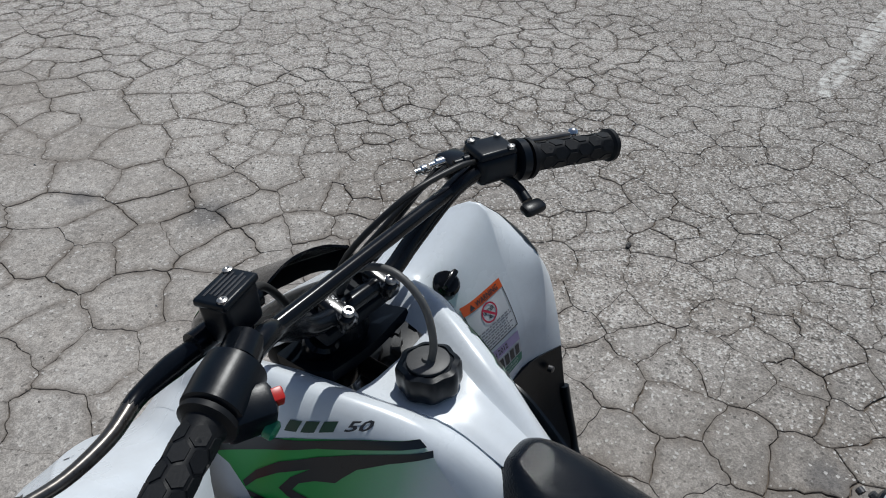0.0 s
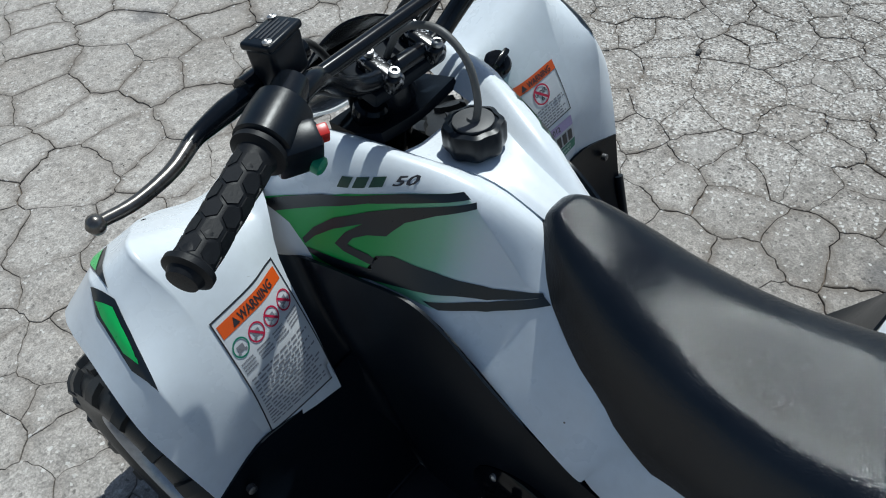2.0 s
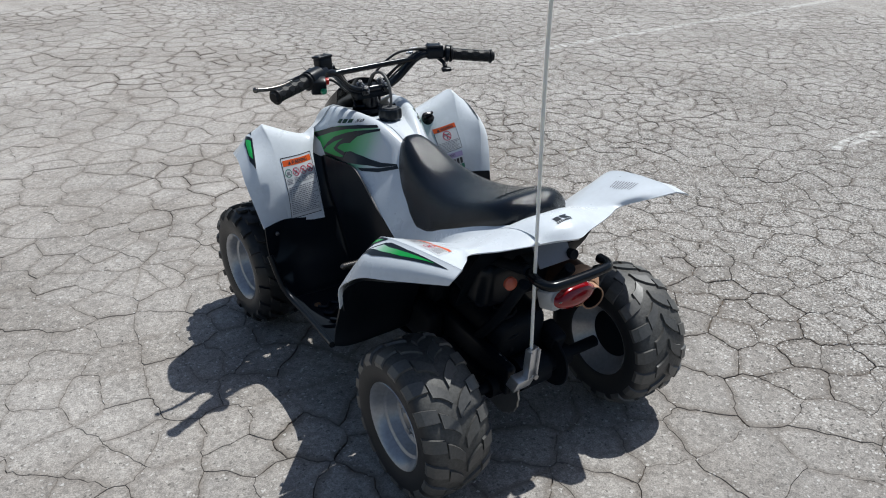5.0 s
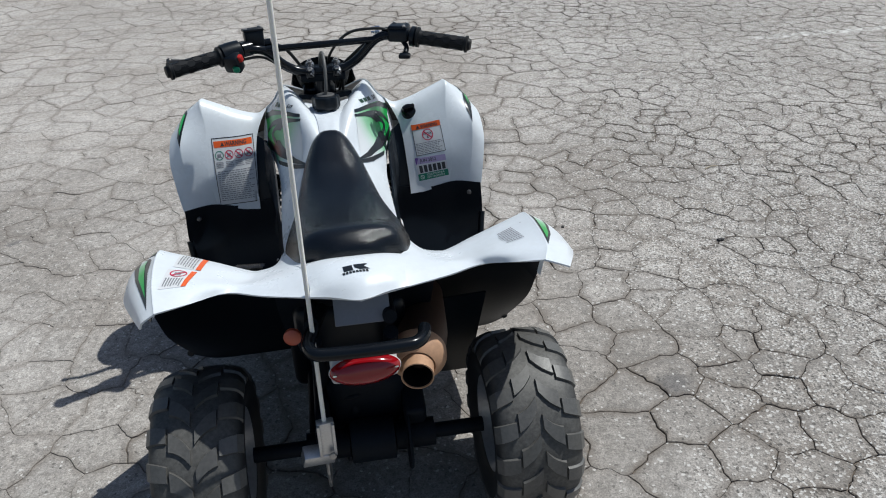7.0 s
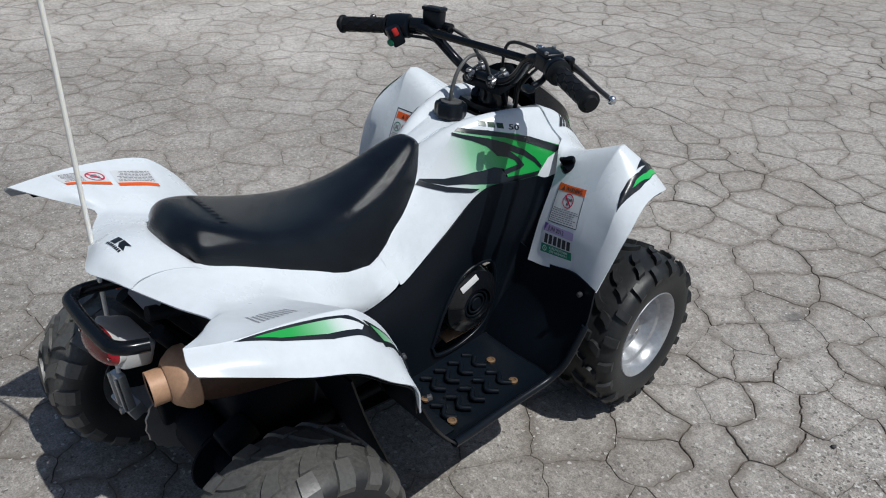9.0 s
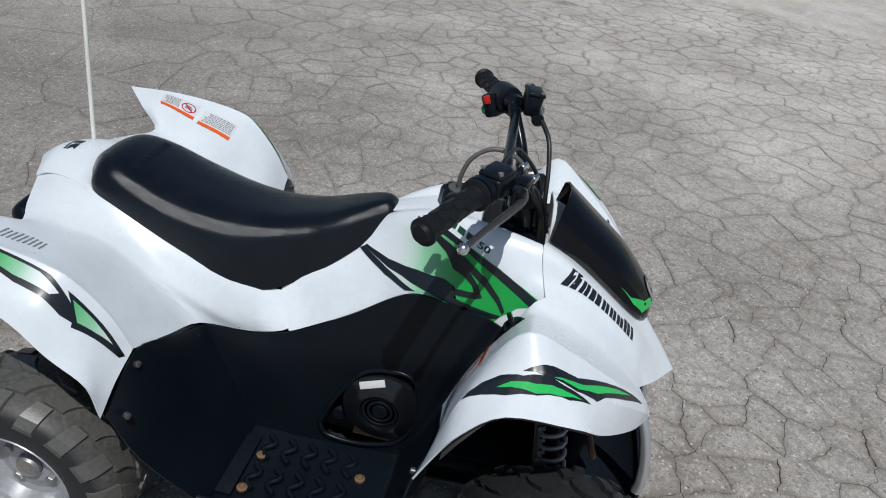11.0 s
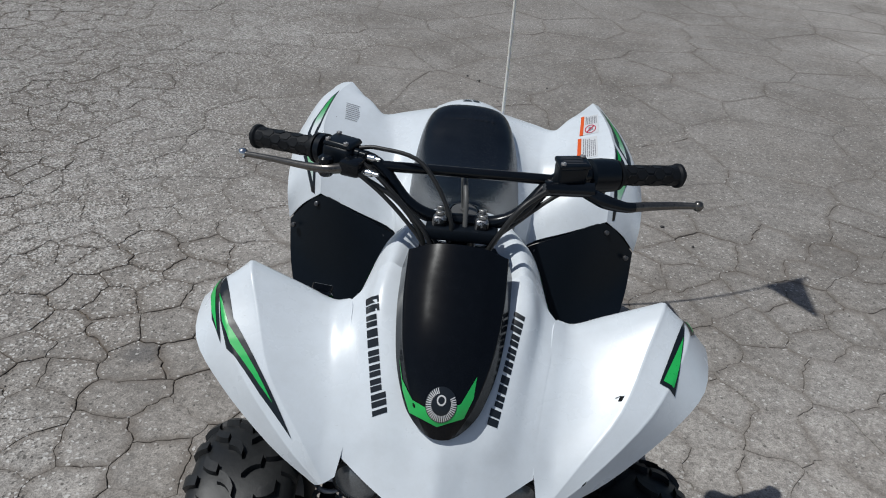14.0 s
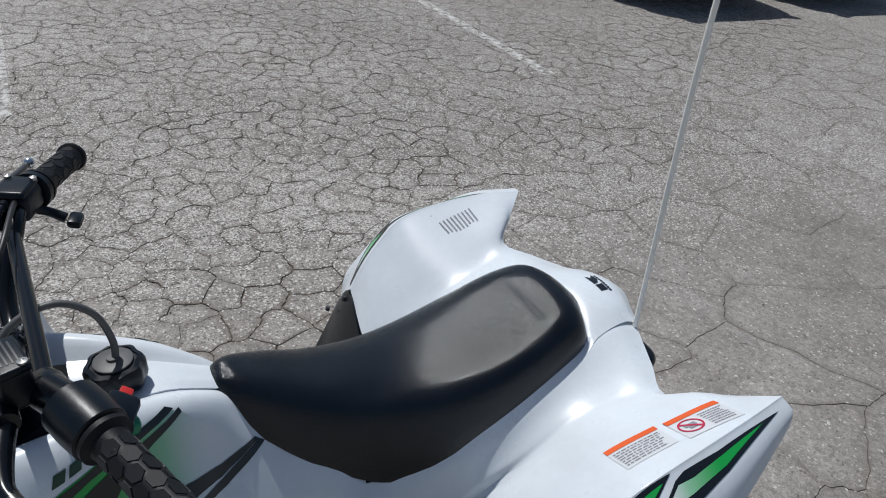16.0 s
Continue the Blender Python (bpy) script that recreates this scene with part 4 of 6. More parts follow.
REAR_T1G = [(-0.327, -0.092), (-0.344, -0.004), (-0.352, 0.047), (-0.352, 0.071), (-0.369, 0.099), (-0.366, 0.057), (-0.355, -0.004)]
REAR_T2K = [(-0.345, 0.222), (-0.339, 0.154), (-0.338, 0.074), (-0.354, 0.102), (-0.379, 0.134), (-0.353, 0.182)]
REAR_T2G = [(-0.352, 0.19), (-0.348, 0.165), (-0.345, 0.12), (-0.343, 0.088), (-0.352, 0.106), (-0.355, 0.134), (-0.369, 0.15)]
REAR_LABA = [(-0.252, 0.100), (-0.256, 0.025), (-0.301, 0.025), (-0.300, 0.102)]
REAR_LABB = [(-0.260, 0.014), (-0.267, -0.064), (-0.309, -0.078), (-0.306, 0.012)]
REAR_TXT = [(0.331, -0.017), (0.294, -0.020), (0.290, 0.048), (0.322, 0.056)]
LABEL_FL = [(-0.307, 0.606), (-0.202, 0.600), (-0.204, 0.437), (-0.307, 0.433)]
LABEL_FR = [(0.222, 0.589), (0.299, 0.603), (0.309, 0.526), (0.229, 0.513)]
LABEL_REG = [(0.223, 0.508), (0.306, 0.517), (0.314, 0.458), (0.231, 0.447)]
MARK_R = [(0.136, 0.131), (0.115, 0.126), (0.078, 0.305), (0.099, 0.314)]
MARK_L = [(-0.094, 0.123), (-0.11, 0.131), (-0.081, 0.304), (-0.066, 0.3)]
INSERT_G = [(0.069, 0.22), (0.061, 0.251), (0.043, 0.279), (0.025, 0.287), (-0.005, 0.288), (-0.025, 0.278), (-0.044, 0.238), (-0.042, 0.268), (-0.031, 0.297), (0.005, 0.312), (0.046, 0.296), (0.059, 0.266)]
TAIL_MARK = [(-0.004, -0.074), (0.040, -0.071), (0.042, -0.086), (-0.002, -0.089)]
TAIL_WORD = [(-0.005, -0.091), (0.040, -0.088), (0.041, -0.093), (-0.004, -0.096)]
RIGHT_T1K = [(0.360, -0.071), (0.366, 0.020), (0.372, 0.103), (0.382, 0.135), (0.393, 0.166), (0.404, 0.132), (0.399, 0.060), (0.382, -0.012)]
RIGHT_T1G = [(0.365, -0.045), (0.370, 0.020), (0.375, 0.088), (0.385, 0.122), (0.394, 0.112), (0.391, 0.055), (0.378, -0.010)]
RIGHT_T2K = [(0.374, 0.129), (0.369, 0.170), (0.363, 0.219), (0.384, 0.184), (0.404, 0.148), (0.390, 0.145)]
RIGHT_T2G = [(0.378, 0.138), (0.374, 0.170), (0.372, 0.192), (0.384, 0.172), (0.394, 0.152)]


# ---- stickers ----
from mathutils.bvhtree import BVHTree


def cast_target(*obs):
    """All the faces of some parts, to lay stickers on."""
    V, F = [], []
    for ob in obs:
        o = len(V)
        V += [v.co.copy() for v in ob.data.vertices]
        F += [[o + i for i in p.vertices] for p in ob.data.polygons]
    return BVHTree.FromPolygons(V, F)


def view(kind, side=1):
    """The plane on which artwork is drawn, and the way it is laid on: origin, u, v, direction."""
    k = math.sqrt(0.5)
    return {
        "side": (Vector((side * 0.6, 0, 0)), Vector((0, 1, 0)), Vector((0, 0, 1)), Vector((-side, 0, 0))),
        "top": (Vector((0, 0, 1.2)), Vector((1, 0, 0)), Vector((0, 1, 0)), Vector((0, 0, -1))),
        "back": (Vector((0, 0.45, 0)), Vector((1, 0, 0)), Vector((0, 0, 1)), Vector((0, 1, 0))),
        "front": (Vector((0, 1.4142, 1.4142)), Vector((1, 0, 0)), Vector((0, k, -k)), Vector((0, -k, -k))),
    }[kind]


def laid(name, shapes, plane, target, material, parent, lift=0.0009, step=0.012, label="", stuff=False):
    """Thin printed film: flat shapes laid down on the bodywork."""
    O, U, V, D = plane
    bm = bmesh.new()
    for pts, tris in shapes:
        vs = [bm.verts.new((a, b, 0)) for a, b in pts]
        for t in tris if tris else [tuple(range(len(vs)))]:
            try:
                bm.faces.new([vs[i] for i in t])
            except ValueError:
                pass
    bmesh.ops.triangulate(bm, faces=bm.faces[:])
    for _ in range(4):
        long = [e for e in bm.edges if e.calc_length() > step]
        if not long:
            break
        bmesh.ops.subdivide_edges(bm, edges=long, cuts=1)
        bmesh.ops.triangulate(bm, faces=[f for f in bm.faces if len(f.verts) > 3])
    for v in bm.verts:
        p = O + U * v.co.x + V * v.co.y
        hit, normal, _, _ = target.ray_cast(p, D)
        if hit is None:
            hit, normal, _, _ = target.find_nearest(p + D * 0.45)
        if normal.dot(D) > 0:
            normal = -normal
        v.co = hit + normal * lift
    for f in bm.faces:
        f.smooth = True
    ob = part(name, bm, material, parent, label)
    if stuff:
        tagged(ob, kind="stuff")
    return ob


def flat(*polys):
    return [(p, None) for p in polys]


def on_quad(quad4, pts):
    """From a label's own square (u to the right, v down, 0 to 1) to its place."""
    (ax, ay), (bx, by), (cx, cy), (dx, dy) = quad4
    return [((ax * (1 - u) + bx * u) * (1 - v) + (dx * (1 - u) + cx * u) * v, (ay * (1 - u) + by * u) * (1 - v) + (dy * (1 - u) + cy * u) * v) for u, v in pts]


def rect(u0, v0, u1, v1):
    return [(u0, v0), (u1, v0), (u1, v1), (u0, v1)]


def ring(cu, cv, ru, rv, w, bar=True, n=20):
    """A ban sign: quads round a circle, and a stroke across."""
    out = []
    for k in range(n):
        a, b = 2 * math.pi * k / n, 2 * math.pi * (k + 1) / n
        out.append([(cu + ru * math.cos(a), cv + rv * math.sin(a)), (cu + ru * math.cos(b), cv + rv * math.sin(b)), (cu + ru * (1 - w) * math.cos(b), cv + rv * (1 - w) * math.sin(b)), (cu + ru * (1 - w) * math.cos(a), cv + rv * (1 - w) * math.sin(a))])
    if bar:
        c, s = 0.707, 0.707
        out.append([(cu - ru * c - ru * 0.08, cv - rv * s + rv * 0.08), (cu - ru * c + ru * 0.08, cv - rv * s - rv * 0.08), (cu + ru * c + ru * 0.08, cv + rv * s - rv * 0.08), (cu + ru * c - ru * 0.08, cv + rv * s + rv * 0.08)])
    return out


def words(text, u0, v0, u1, v1, shear=0.0):
    """Letters of the built-in font, fitted into a box of a label's square."""
    cu = bpy.data.curves.new("words", "FONT")
    cu.body, cu.resolution_u, cu.offset = text, 2, 0.022
    ob = bpy.data.objects.new("words", cu)
    me = bpy.data.meshes.new_from_object(ob)
    P = np.array([v.co[:2] for v in me.vertices])
    P[:, 0] += shear * P[:, 1]
    lo, hi = P.min(0), P.max(0)
    Q = (P - lo) / (hi - lo)
    pts = [(u0 + (u1 - u0) * a, v1 + (v0 - v1) * b) for a, b in Q]
    tris = [tuple(f.vertices) for f in me.polygons]
    bpy.data.objects.remove(ob)
    bpy.data.curves.remove(cu)
    bpy.data.meshes.remove(me)
    return pts, tris


def lines(u0, v0, u1, v1, count, seed, fill=0.5):
    """Small print that cannot be read: rows of short bars."""
    rng, out = random.Random(seed), []
    h = (v1 - v0) / count
    for k in range(count):
        u, end = u0, u1 - rng.random() * 0.18 * (u1 - u0)
        while u < end:
            w = (u1 - u0) * rng.uniform(0.04, 0.13)
            out.append(rect(u, v0 + k * h, min(end, u + w), v0 + k * h + h * fill))
            u += w + (u1 - u0) * 0.025
    return out


PAPER = plain("label_film", (0.62, 0.63, 0.64), 0.35, vary=0.04, scale=30)
ORANGE = plain("orange_print", (0.72, 0.10, 0.012), 0.4, vary=0.08, scale=40)
INK = plain("black_print", (0.03, 0.03, 0.035), 0.45, vary=0.2, scale=80)
GREYINK = plain("grey_print", (0.22, 0.22, 0.24), 0.5, vary=0.2, scale=80)
REDINK = plain("red_print", (0.50, 0.015, 0.06), 0.4, vary=0.1, scale=60)
PURPLE = plain("purple_print", (0.12, 0.05, 0.26), 0.4, vary=0.1, scale=40)
TEAL = plain("teal_print", (0.012, 0.20, 0.12), 0.4, vary=0.1, scale=40)
PALE = plain("pale_print", (0.55, 0.66, 0.60), 0.4, vary=0.05, scale=40)


def fading(name, axis, start, end):
    """Green film that fades into the white of the bodywork along one axis."""
    m, n, l, p = nodes_of(name)
    sep = n.new("ShaderNodeSeparateXYZ")
    l.new(n.new("ShaderNodeNewGeometry").outputs["Position"], sep.inputs[0])
    mr = n.new("ShaderNodeMapRange")
    mr.interpolation_type = "SMOOTHSTEP"
    mr.inputs[1].default_value, mr.inputs[2].default_value = start, end
    l.new(sep.outputs[axis], mr.inputs[0])
    tone = noise_node(n, l, 40, 3)
    r = ramp_node(n, l, mr.outputs[0], [(0.0, (0.66, 0.69, 0.71)), (0.35, (0.26, 0.52, 0.33)), (1.0, (0.010, 0.33, 0.060))])
    c = mix_node(n, l, 0.06, r.outputs[0], tone.outputs["Color"], "OVERLAY")
    l.new(c, p.inputs["Base Color"])
    p.inputs["Roughness"].default_value = 0.3
    return m


fender_r, fender_l, hood = BODY[0], BODY[1], BODY[2]
panel_r, panel_l, rear_r, rear_l, tail_c = BODY[3], BODY[4], BODY[6], BODY[7], BODY[8]
MARKINK = plain("dark_green_print", (0.012, 0.05, 0.025), 0.35, vary=0.4, scale=90)
FADE = fading("green_fading_film", 1, 0.56, 0.70)
for s, panel in ((1, panel_r), (-1, panel_l)):
    T, PL = cast_target(panel), view("side", s)
    base = laid("stripe_film", flat(SIDE_BASE), PL, T, FADE, quad, 0.0008, label="green stripe film fading to white")
    for art in (SIDE_TOP, SIDE_HOOK, SIDE_SWEEP, SIDE_FOOT):
        laid("black_stripe", flat(art), PL, T, DECAL, base, 0.0016)
    # model mark as plain slanted shapes, the number as it reads
    whole_line = [SIDE_KFX[1], SIDE_FIFTY[2], SIDE_FIFTY[3], SIDE_KFX[0]]
    if s > 0:
        whole_line = [whole_line[1], whole_line[0], whole_line[3], whole_line[2]]
    for k in range(3):
        u = 0.215 * k
        laid("model_mark", flat(on_quad(whole_line, [(u, 0.0), (u + 0.165, 0.0), (u + 0.145, 1.0), (u - 0.02, 1.0)])), PL, T, MARKINK, quad, 0.0010, label="dark green slanted mark")
    pts, tris = words("50", 0.69, 0, 1, 1, 0.25)
    laid("numeral", [(on_quad(whole_line, pts), tris)], PL, T, INK, quad, 0.0010, 0.02, "black numeral fifty")

TOPV = view("top")
T = cast_target(fender_r)
for art, ink in ((STRIPE_S1K, STRIPE_S1G), (STRIPE_S2K, STRIPE_S2G)):
    film = laid("stripe_film", flat(art), TOPV, T, DECAL, quad, 0.0012, 0.005, label="black and green stripe film")
    laid("green_stripe", flat(ink), TOPV, T, GREEN, film, 0.0019, 0.005)
T = cast_target(fender_l)
for art, ink in ((LEFT_K, LEFT_G), (LEFT_T2K, LEFT_T2G)):
    film = laid("stripe_film", flat(art), TOPV, T, DECAL, quad, 0.0012, 0.005, label="remains of black and green stripe film")
    laid("green_stripe", flat(ink), TOPV, T, GREEN, film, 0.0019, 0.005)
laid("film_remnant", flat(LEFT_CHIP), TOPV, T, DECAL, quad, 0.0012, 0.005, label="last scrap of torn black film")
for s, fender in ((-1, rear_l), (1, rear_r)):
    T = cast_target(fender)
    first, second = ((REAR_T1K, REAR_T1G), (REAR_T2K, REAR_T2G)) if s < 0 else ((RIGHT_T1K, RIGHT_T1G), (RIGHT_T2K, RIGHT_T2G))
    for (art, ink), mat in ((first, fading("green_wing_film", 1, 0.10, 0.0)), (second, fading("green_side_film", 1, 0.20, 0.12))):
        film = laid("stripe_film", flat(art), TOPV, T, DECAL, quad, 0.0009, label="black and green stripe film")
        laid("green_stripe", flat(ink), TOPV, T, mat, film, 0.0015)

# warning labels
T, PL = cast_target(fender_l), view("back")
lab = laid("warning_label", flat(LABEL_FL), PL, T, PAPER, quad, 0.0007, label="long warning label with an orange head")
put = lambda pts: on_quad(LABEL_FL, pts)
laid("label_head", flat(put(rect(0.04, 0.045, 0.96, 0.135))), PL, T, ORANGE, lab, 0.0012)
pts, tris = words("WARNING", 0.30, 0.060, 0.82, 0.122)
laid("label_word", [(put(pts), tris)], PL, T, INK, lab, 0.0017, 0.03)
laid("alert_sign", flat(put([(0.20, 0.118), (0.245, 0.062), (0.29, 0.118)])), PL, T, INK, lab, 0.0017)
for k in range(4):
    laid("ban_sign", flat(*[put(q) for q in ring(0.15 + 0.235 * k, 0.245, 0.105, 0.066, 0.16, k > 0)]), PL, T, REDINK if k else TEAL, lab, 0.0014)
    laid("sign_figure", flat(*[put(rect(0.15 + 0.235 * k + du, 0.245 + dv, 0.15 + 0.235 * k + du + w, 0.245 + dv + h)) for du, dv, w, h in ((-0.05, -0.02, 0.09, 0.03), (-0.03, 0.005, 0.07, 0.022), (-0.06, 0.018, 0.03, 0.02), (0.03, 0.018, 0.03, 0.02))]), PL, T, GREYINK, lab, 0.0012, stuff=True)
    laid("small_print", flat(*[put(q) for q in lines(0.05 + 0.235 * k, 0.335, 0.25 + 0.235 * k, 0.43, 4, k)]), PL, T, GREYINK, lab, 0.0012, 0.03, stuff=True)
laid("small_print", flat(*[put(q) for q in lines(0.06, 0.47, 0.94, 0.95, 15, 9, 0.42)]), PL, T, GREYINK, lab, 0.0012, 0.03, stuff=True)
laid("label_frame", flat(*[put(q) for q in (rect(0, 0, 1, 0.012), rect(0, 0.988, 1, 1), rect(0, 0, 0.016, 1), rect(0.984, 0, 1, 1))]), PL, T, INK, lab, 0.0012)

T = cast_target(fender_r)
lab = laid("warning_label", flat(LABEL_FR), PL, T, PAPER, quad, 0.0007, label="small warning label with an orange head")
put = lambda pts: on_quad(LABEL_FR, pts)
laid("label_head", flat(put(rect(0.0, 0.0, 1.0, 0.17))), PL, T, ORANGE, lab, 0.0012)
pts, tris = words("WARNING", 0.30, 0.035, 0.88, 0.145)
laid("label_word", [(put(pts), tris)], PL, T, INK, lab, 0.0017, 0.03)
laid("alert_sign", flat(put([(0.15, 0.14), (0.21, 0.035), (0.27, 0.14)])), PL, T, INK, lab, 0.0017)
laid("ban_sign", flat(*[put(q) for q in ring(0.50, 0.375, 0.19, 0.185, 0.16)]), PL, T, REDINK, lab, 0.0015)
for word, u0, v0, u1, v1 in (("UNDER", 0.36, 0.30, 0.64, 0.375), ("6", 0.46, 0.40, 0.53, 0.49)):
    pts, tris = words(word, u0, v0, u1, v1)
    laid("label_word", [(put(pts), tris)], PL, T, INK, lab, 0.0012, 0.03)
laid("small_print", flat(*[put(q) for q in lines(0.05, 0.60, 0.95, 0.97, 7, 21)]), PL, T, GREYINK, lab, 0.0012, 0.03, stuff=True)
laid("label_frame", flat(*[put(q) for q in (rect(0, 0.98, 1, 1), rect(0, 0.17, 0.018, 1), rect(0.982, 0.17, 1, 1))]), PL, T, INK, lab, 0.0012)

LILAC = plain("lilac_print", (0.42, 0.34, 0.55), 0.45, vary=0.1)
reg = laid("registration_sticker", flat(LABEL_REG), PL, T, PAPER, quad, 0.0007, label="registration sticker with purple and green bands")
put = lambda pts: on_quad(LABEL_REG, pts)
laid("date_band", flat(put(rect(0.0, 0.0, 1.0, 0.27))), PL, T, LILAC, reg, 0.0010)
laid("date_corner", flat(put([(0.0, 0.0), (0.12, 0.0), (0.0, 0.32)])), PL, T, PURPLE, reg, 0.0011)
pts, tris = words("JUN 2012", 0.14, 0.05, 0.68, 0.25)
laid("date_words", [(put(pts), tris)], PL, T, INK, reg, 0.0014, 0.03)
laid("number_bar", flat(*[put(rect(0.08 + 0.15 * k, 0.34, 0.08 + 0.15 * k + 0.11, 0.66)) for k in range(6)]), PL, T, INK, reg, 0.0014, stuff=True)
laid("state_band", flat(put(rect(0.0, 0.70, 1.0, 1.0))), PL, T, TEAL, reg, 0.0011)
for word, v0, v1 in (("CALIFORNIA", 0.735, 0.83), ("OFF HIGHWAY", 0.86, 0.955)):
    pts, tris = words(word, 0.28, v0, 0.88, v1)
    laid("state_words", [(put(pts), tris)], PL, T, PALE, reg, 0.0014, 0.03)
laid("state_seal", flat(*[put(q) for q in ring(0.13, 0.85, 0.07, 0.10, 0.3)]), PL, T, PALE, reg, 0.0014)

T = cast_target(rear_l)
for quad4, sign, seed in ((REAR_LABA, False, 31), (REAR_LABB, True, 32)):
    lab = laid("warning_label", flat(quad4), TOPV, T, PAPER, quad, 0.0007, label="small warning label with an orange edge")
    put = lambda pts: on_quad(quad4, pts)
    laid("label_head", flat(put(rect(0.0, 0.0, 1.0, 0.19))), TOPV, T, ORANGE, lab, 0.0012)
    if sign:
        laid("ban_sign", flat(*[put(q) for q in ring(0.24, 0.56, 0.20, 0.30, 0.16)]), TOPV, T, REDINK, lab, 0.0015)
        laid("sign_figure", flat(put(rect(0.14, 0.46, 0.34, 0.60)), put(rect(0.18, 0.60, 0.30, 0.70))), TOPV, T, GREYINK, lab, 0.0012, stuff=True)
    laid("small_print", flat(*[put(q) for q in lines(0.50 if sign else 0.05, 0.28, 0.95, 0.95, 7, seed)]), TOPV, T, GREYINK, lab, 0.0011, 0.03, stuff=True)
T = cast_target(rear_r)
laid("small_print", flat(*[on_quad(REAR_TXT, q) for q in lines(0.0, 0.0, 1.0, 1.0, 9, 41, 0.4)]), TOPV, T, GREYINK, quad, 0.0009, 0.03, "faded grey small print", True)

# maker's mark: plain blocks where letters stand
PLF, T = view("front"), cast_target(hood)
WIDTHS = (0.150, 0.110, 0.165, 0.110, 0.105, 0.110, 0.115, 0.055)
for corners, end in ((MARK_R, False), (MARK_L, True)):
    # u runs along the word, v across it
    a, b, c, d = corners
    strip = [a, d, c, b] if not end else [d, a, b, c]
    u = 0.0
    for k, w in enumerate(WIDTHS):
        tall = 0.0 if k in (0, 6, 7) else 0.24
        v0, v1 = (1.0 - tall, 0.0) if not end else (tall, 1.0)
        strokes = ((0.0, 0.40), (0.49, 0.89)) if w > 0.08 else ((0.0, 0.75),)
        bars = [on_quad(strip, [(u + w * b0, v0), (u + w * b1, v0), (u + w * b1, v1), (u + w * b0, v1)]) for b0, b1 in strokes]
        laid("maker_mark", flat(*bars), PLF, T, DECAL, quad, 0.0009, label="black upright bars of the maker's mark")
        u += w + 0.008
T = cast_target(insert)
film = laid("insert_edge", flat(INSERT_G), PLF, T, GREEN, quad, 0.0009, label="bright green edge film")
emblem = laid("emblem", flat([(0.002 + 0.022 * math.cos(2 * math.pi * k / 24), 0.2815 + 0.0245 * math.sin(2 * math.pi * k / 24)) for k in range(24)]), PLF, T, DECAL, quad, 0.0014, label="black and silver oval emblem")
feathers = []
for k in range(36):
    a = math.radians(-60 + k * 300 / 35 - 90 + 60)
    if abs(((math.degrees(a) + 90) % 360) - 0) < 14:
        continue
    for r0, r1, w in ((0.62, 0.95, 0.030),):
        c, s = math.cos(a), math.sin(a)
        feathers.append([(0.002 + 0.022 * (r0 * c - w * s), 0.2815 + 0.0245 * (r0 * s + w * c)), (0.002 + 0.022 * (r1 * c - w * s), 0.2815 + 0.0245 * (r1 * s + w * c)), (0.002 + 0.022 * (r1 * c + w * s), 0.2815 + 0.0245 * (r1 * s - w * c)), (0.002 + 0.022 * (r0 * c + w * s), 0.2815 + 0.0245 * (r0 * s - w * c))])
laid("emblem_rays", flat(*feathers), PLF, T, plain("silver_print", (0.6, 0.6, 0.6), 0.35, vary=0.1), emblem, 0.0020, stuff=True)
laid("emblem_arc", flat(*ring(0.002, 0.276, 0.0065, 0.0075, 0.30, False, 14)), PLF, T, plain("silver_film", (0.55, 0.55, 0.55), 0.35, vary=0.1), emblem, 0.0020)
T = cast_target(tail_c)
q = TAIL_MARK
laid("maker_badge", flat(on_quad(q, rect(0.0, 0.0, 0.36, 1.0))), TOPV, T, DECAL, quad, 0.0009, label="black block badge")
laid("maker_badge", flat(on_quad(q, [(0.42, 0.0), (0.98, 0.0), (0.80, 0.45), (1.0, 1.0), (0.62, 1.0), (0.44, 0.62)])), TOPV, T, DECAL, quad, 0.0009, label="black angled badge")
laid("badge_word", flat(*[on_quad(TAIL_WORD, rect(k * 0.125, 0, k * 0.125 + 0.09, 1)) for k in range(8)]), TOPV, T, DECAL, quad, 0.0009, label="row of tiny black bars", stuff=True)

# ---- steering ----
bar = part("handlebar", tube("handlebar", [(-0.350, 0.628, 0.828), (-0.237, 0.677, 0.840), (-0.190, 0.698, 0.842), (-0.140, 0.714, 0.838), (-0.090, 0.742, 0.788), (-0.050, 0.746, 0.768), (0.0, 0.746, 0.766), (0.050, 0.746, 0.768), (0.092, 0.746, 0.790), (0.142, 0.728, 0.842), (0.190, 0.718, 0.850), (0.241, 0.699, 0.846), (0.358, 0.647, 0.834)], 0.0110, 14, 5), PAINT, quad, "glossy black steel handlebar")
part("crossbar", tube("crossbar", [(-0.134, 0.716, 0.838), (0.138, 0.730, 0.840)], 0.0085, 12, 4), PAINT, bar)


def grip_mesh(d):
    prof = [(0.0245, 0.0), (0.0245, 0.005), (0.0180, 0.008), (0.0165, 0.016), (0.0160, d * 0.5), (0.0168, d - 0.010), (0.0205, d - 0.007), (0.0205, d - 0.002), (0.0150, d), (0.0125, d + 0.006), (0.004, d + 0.007)]
    return lathe("grip", prof, 28)


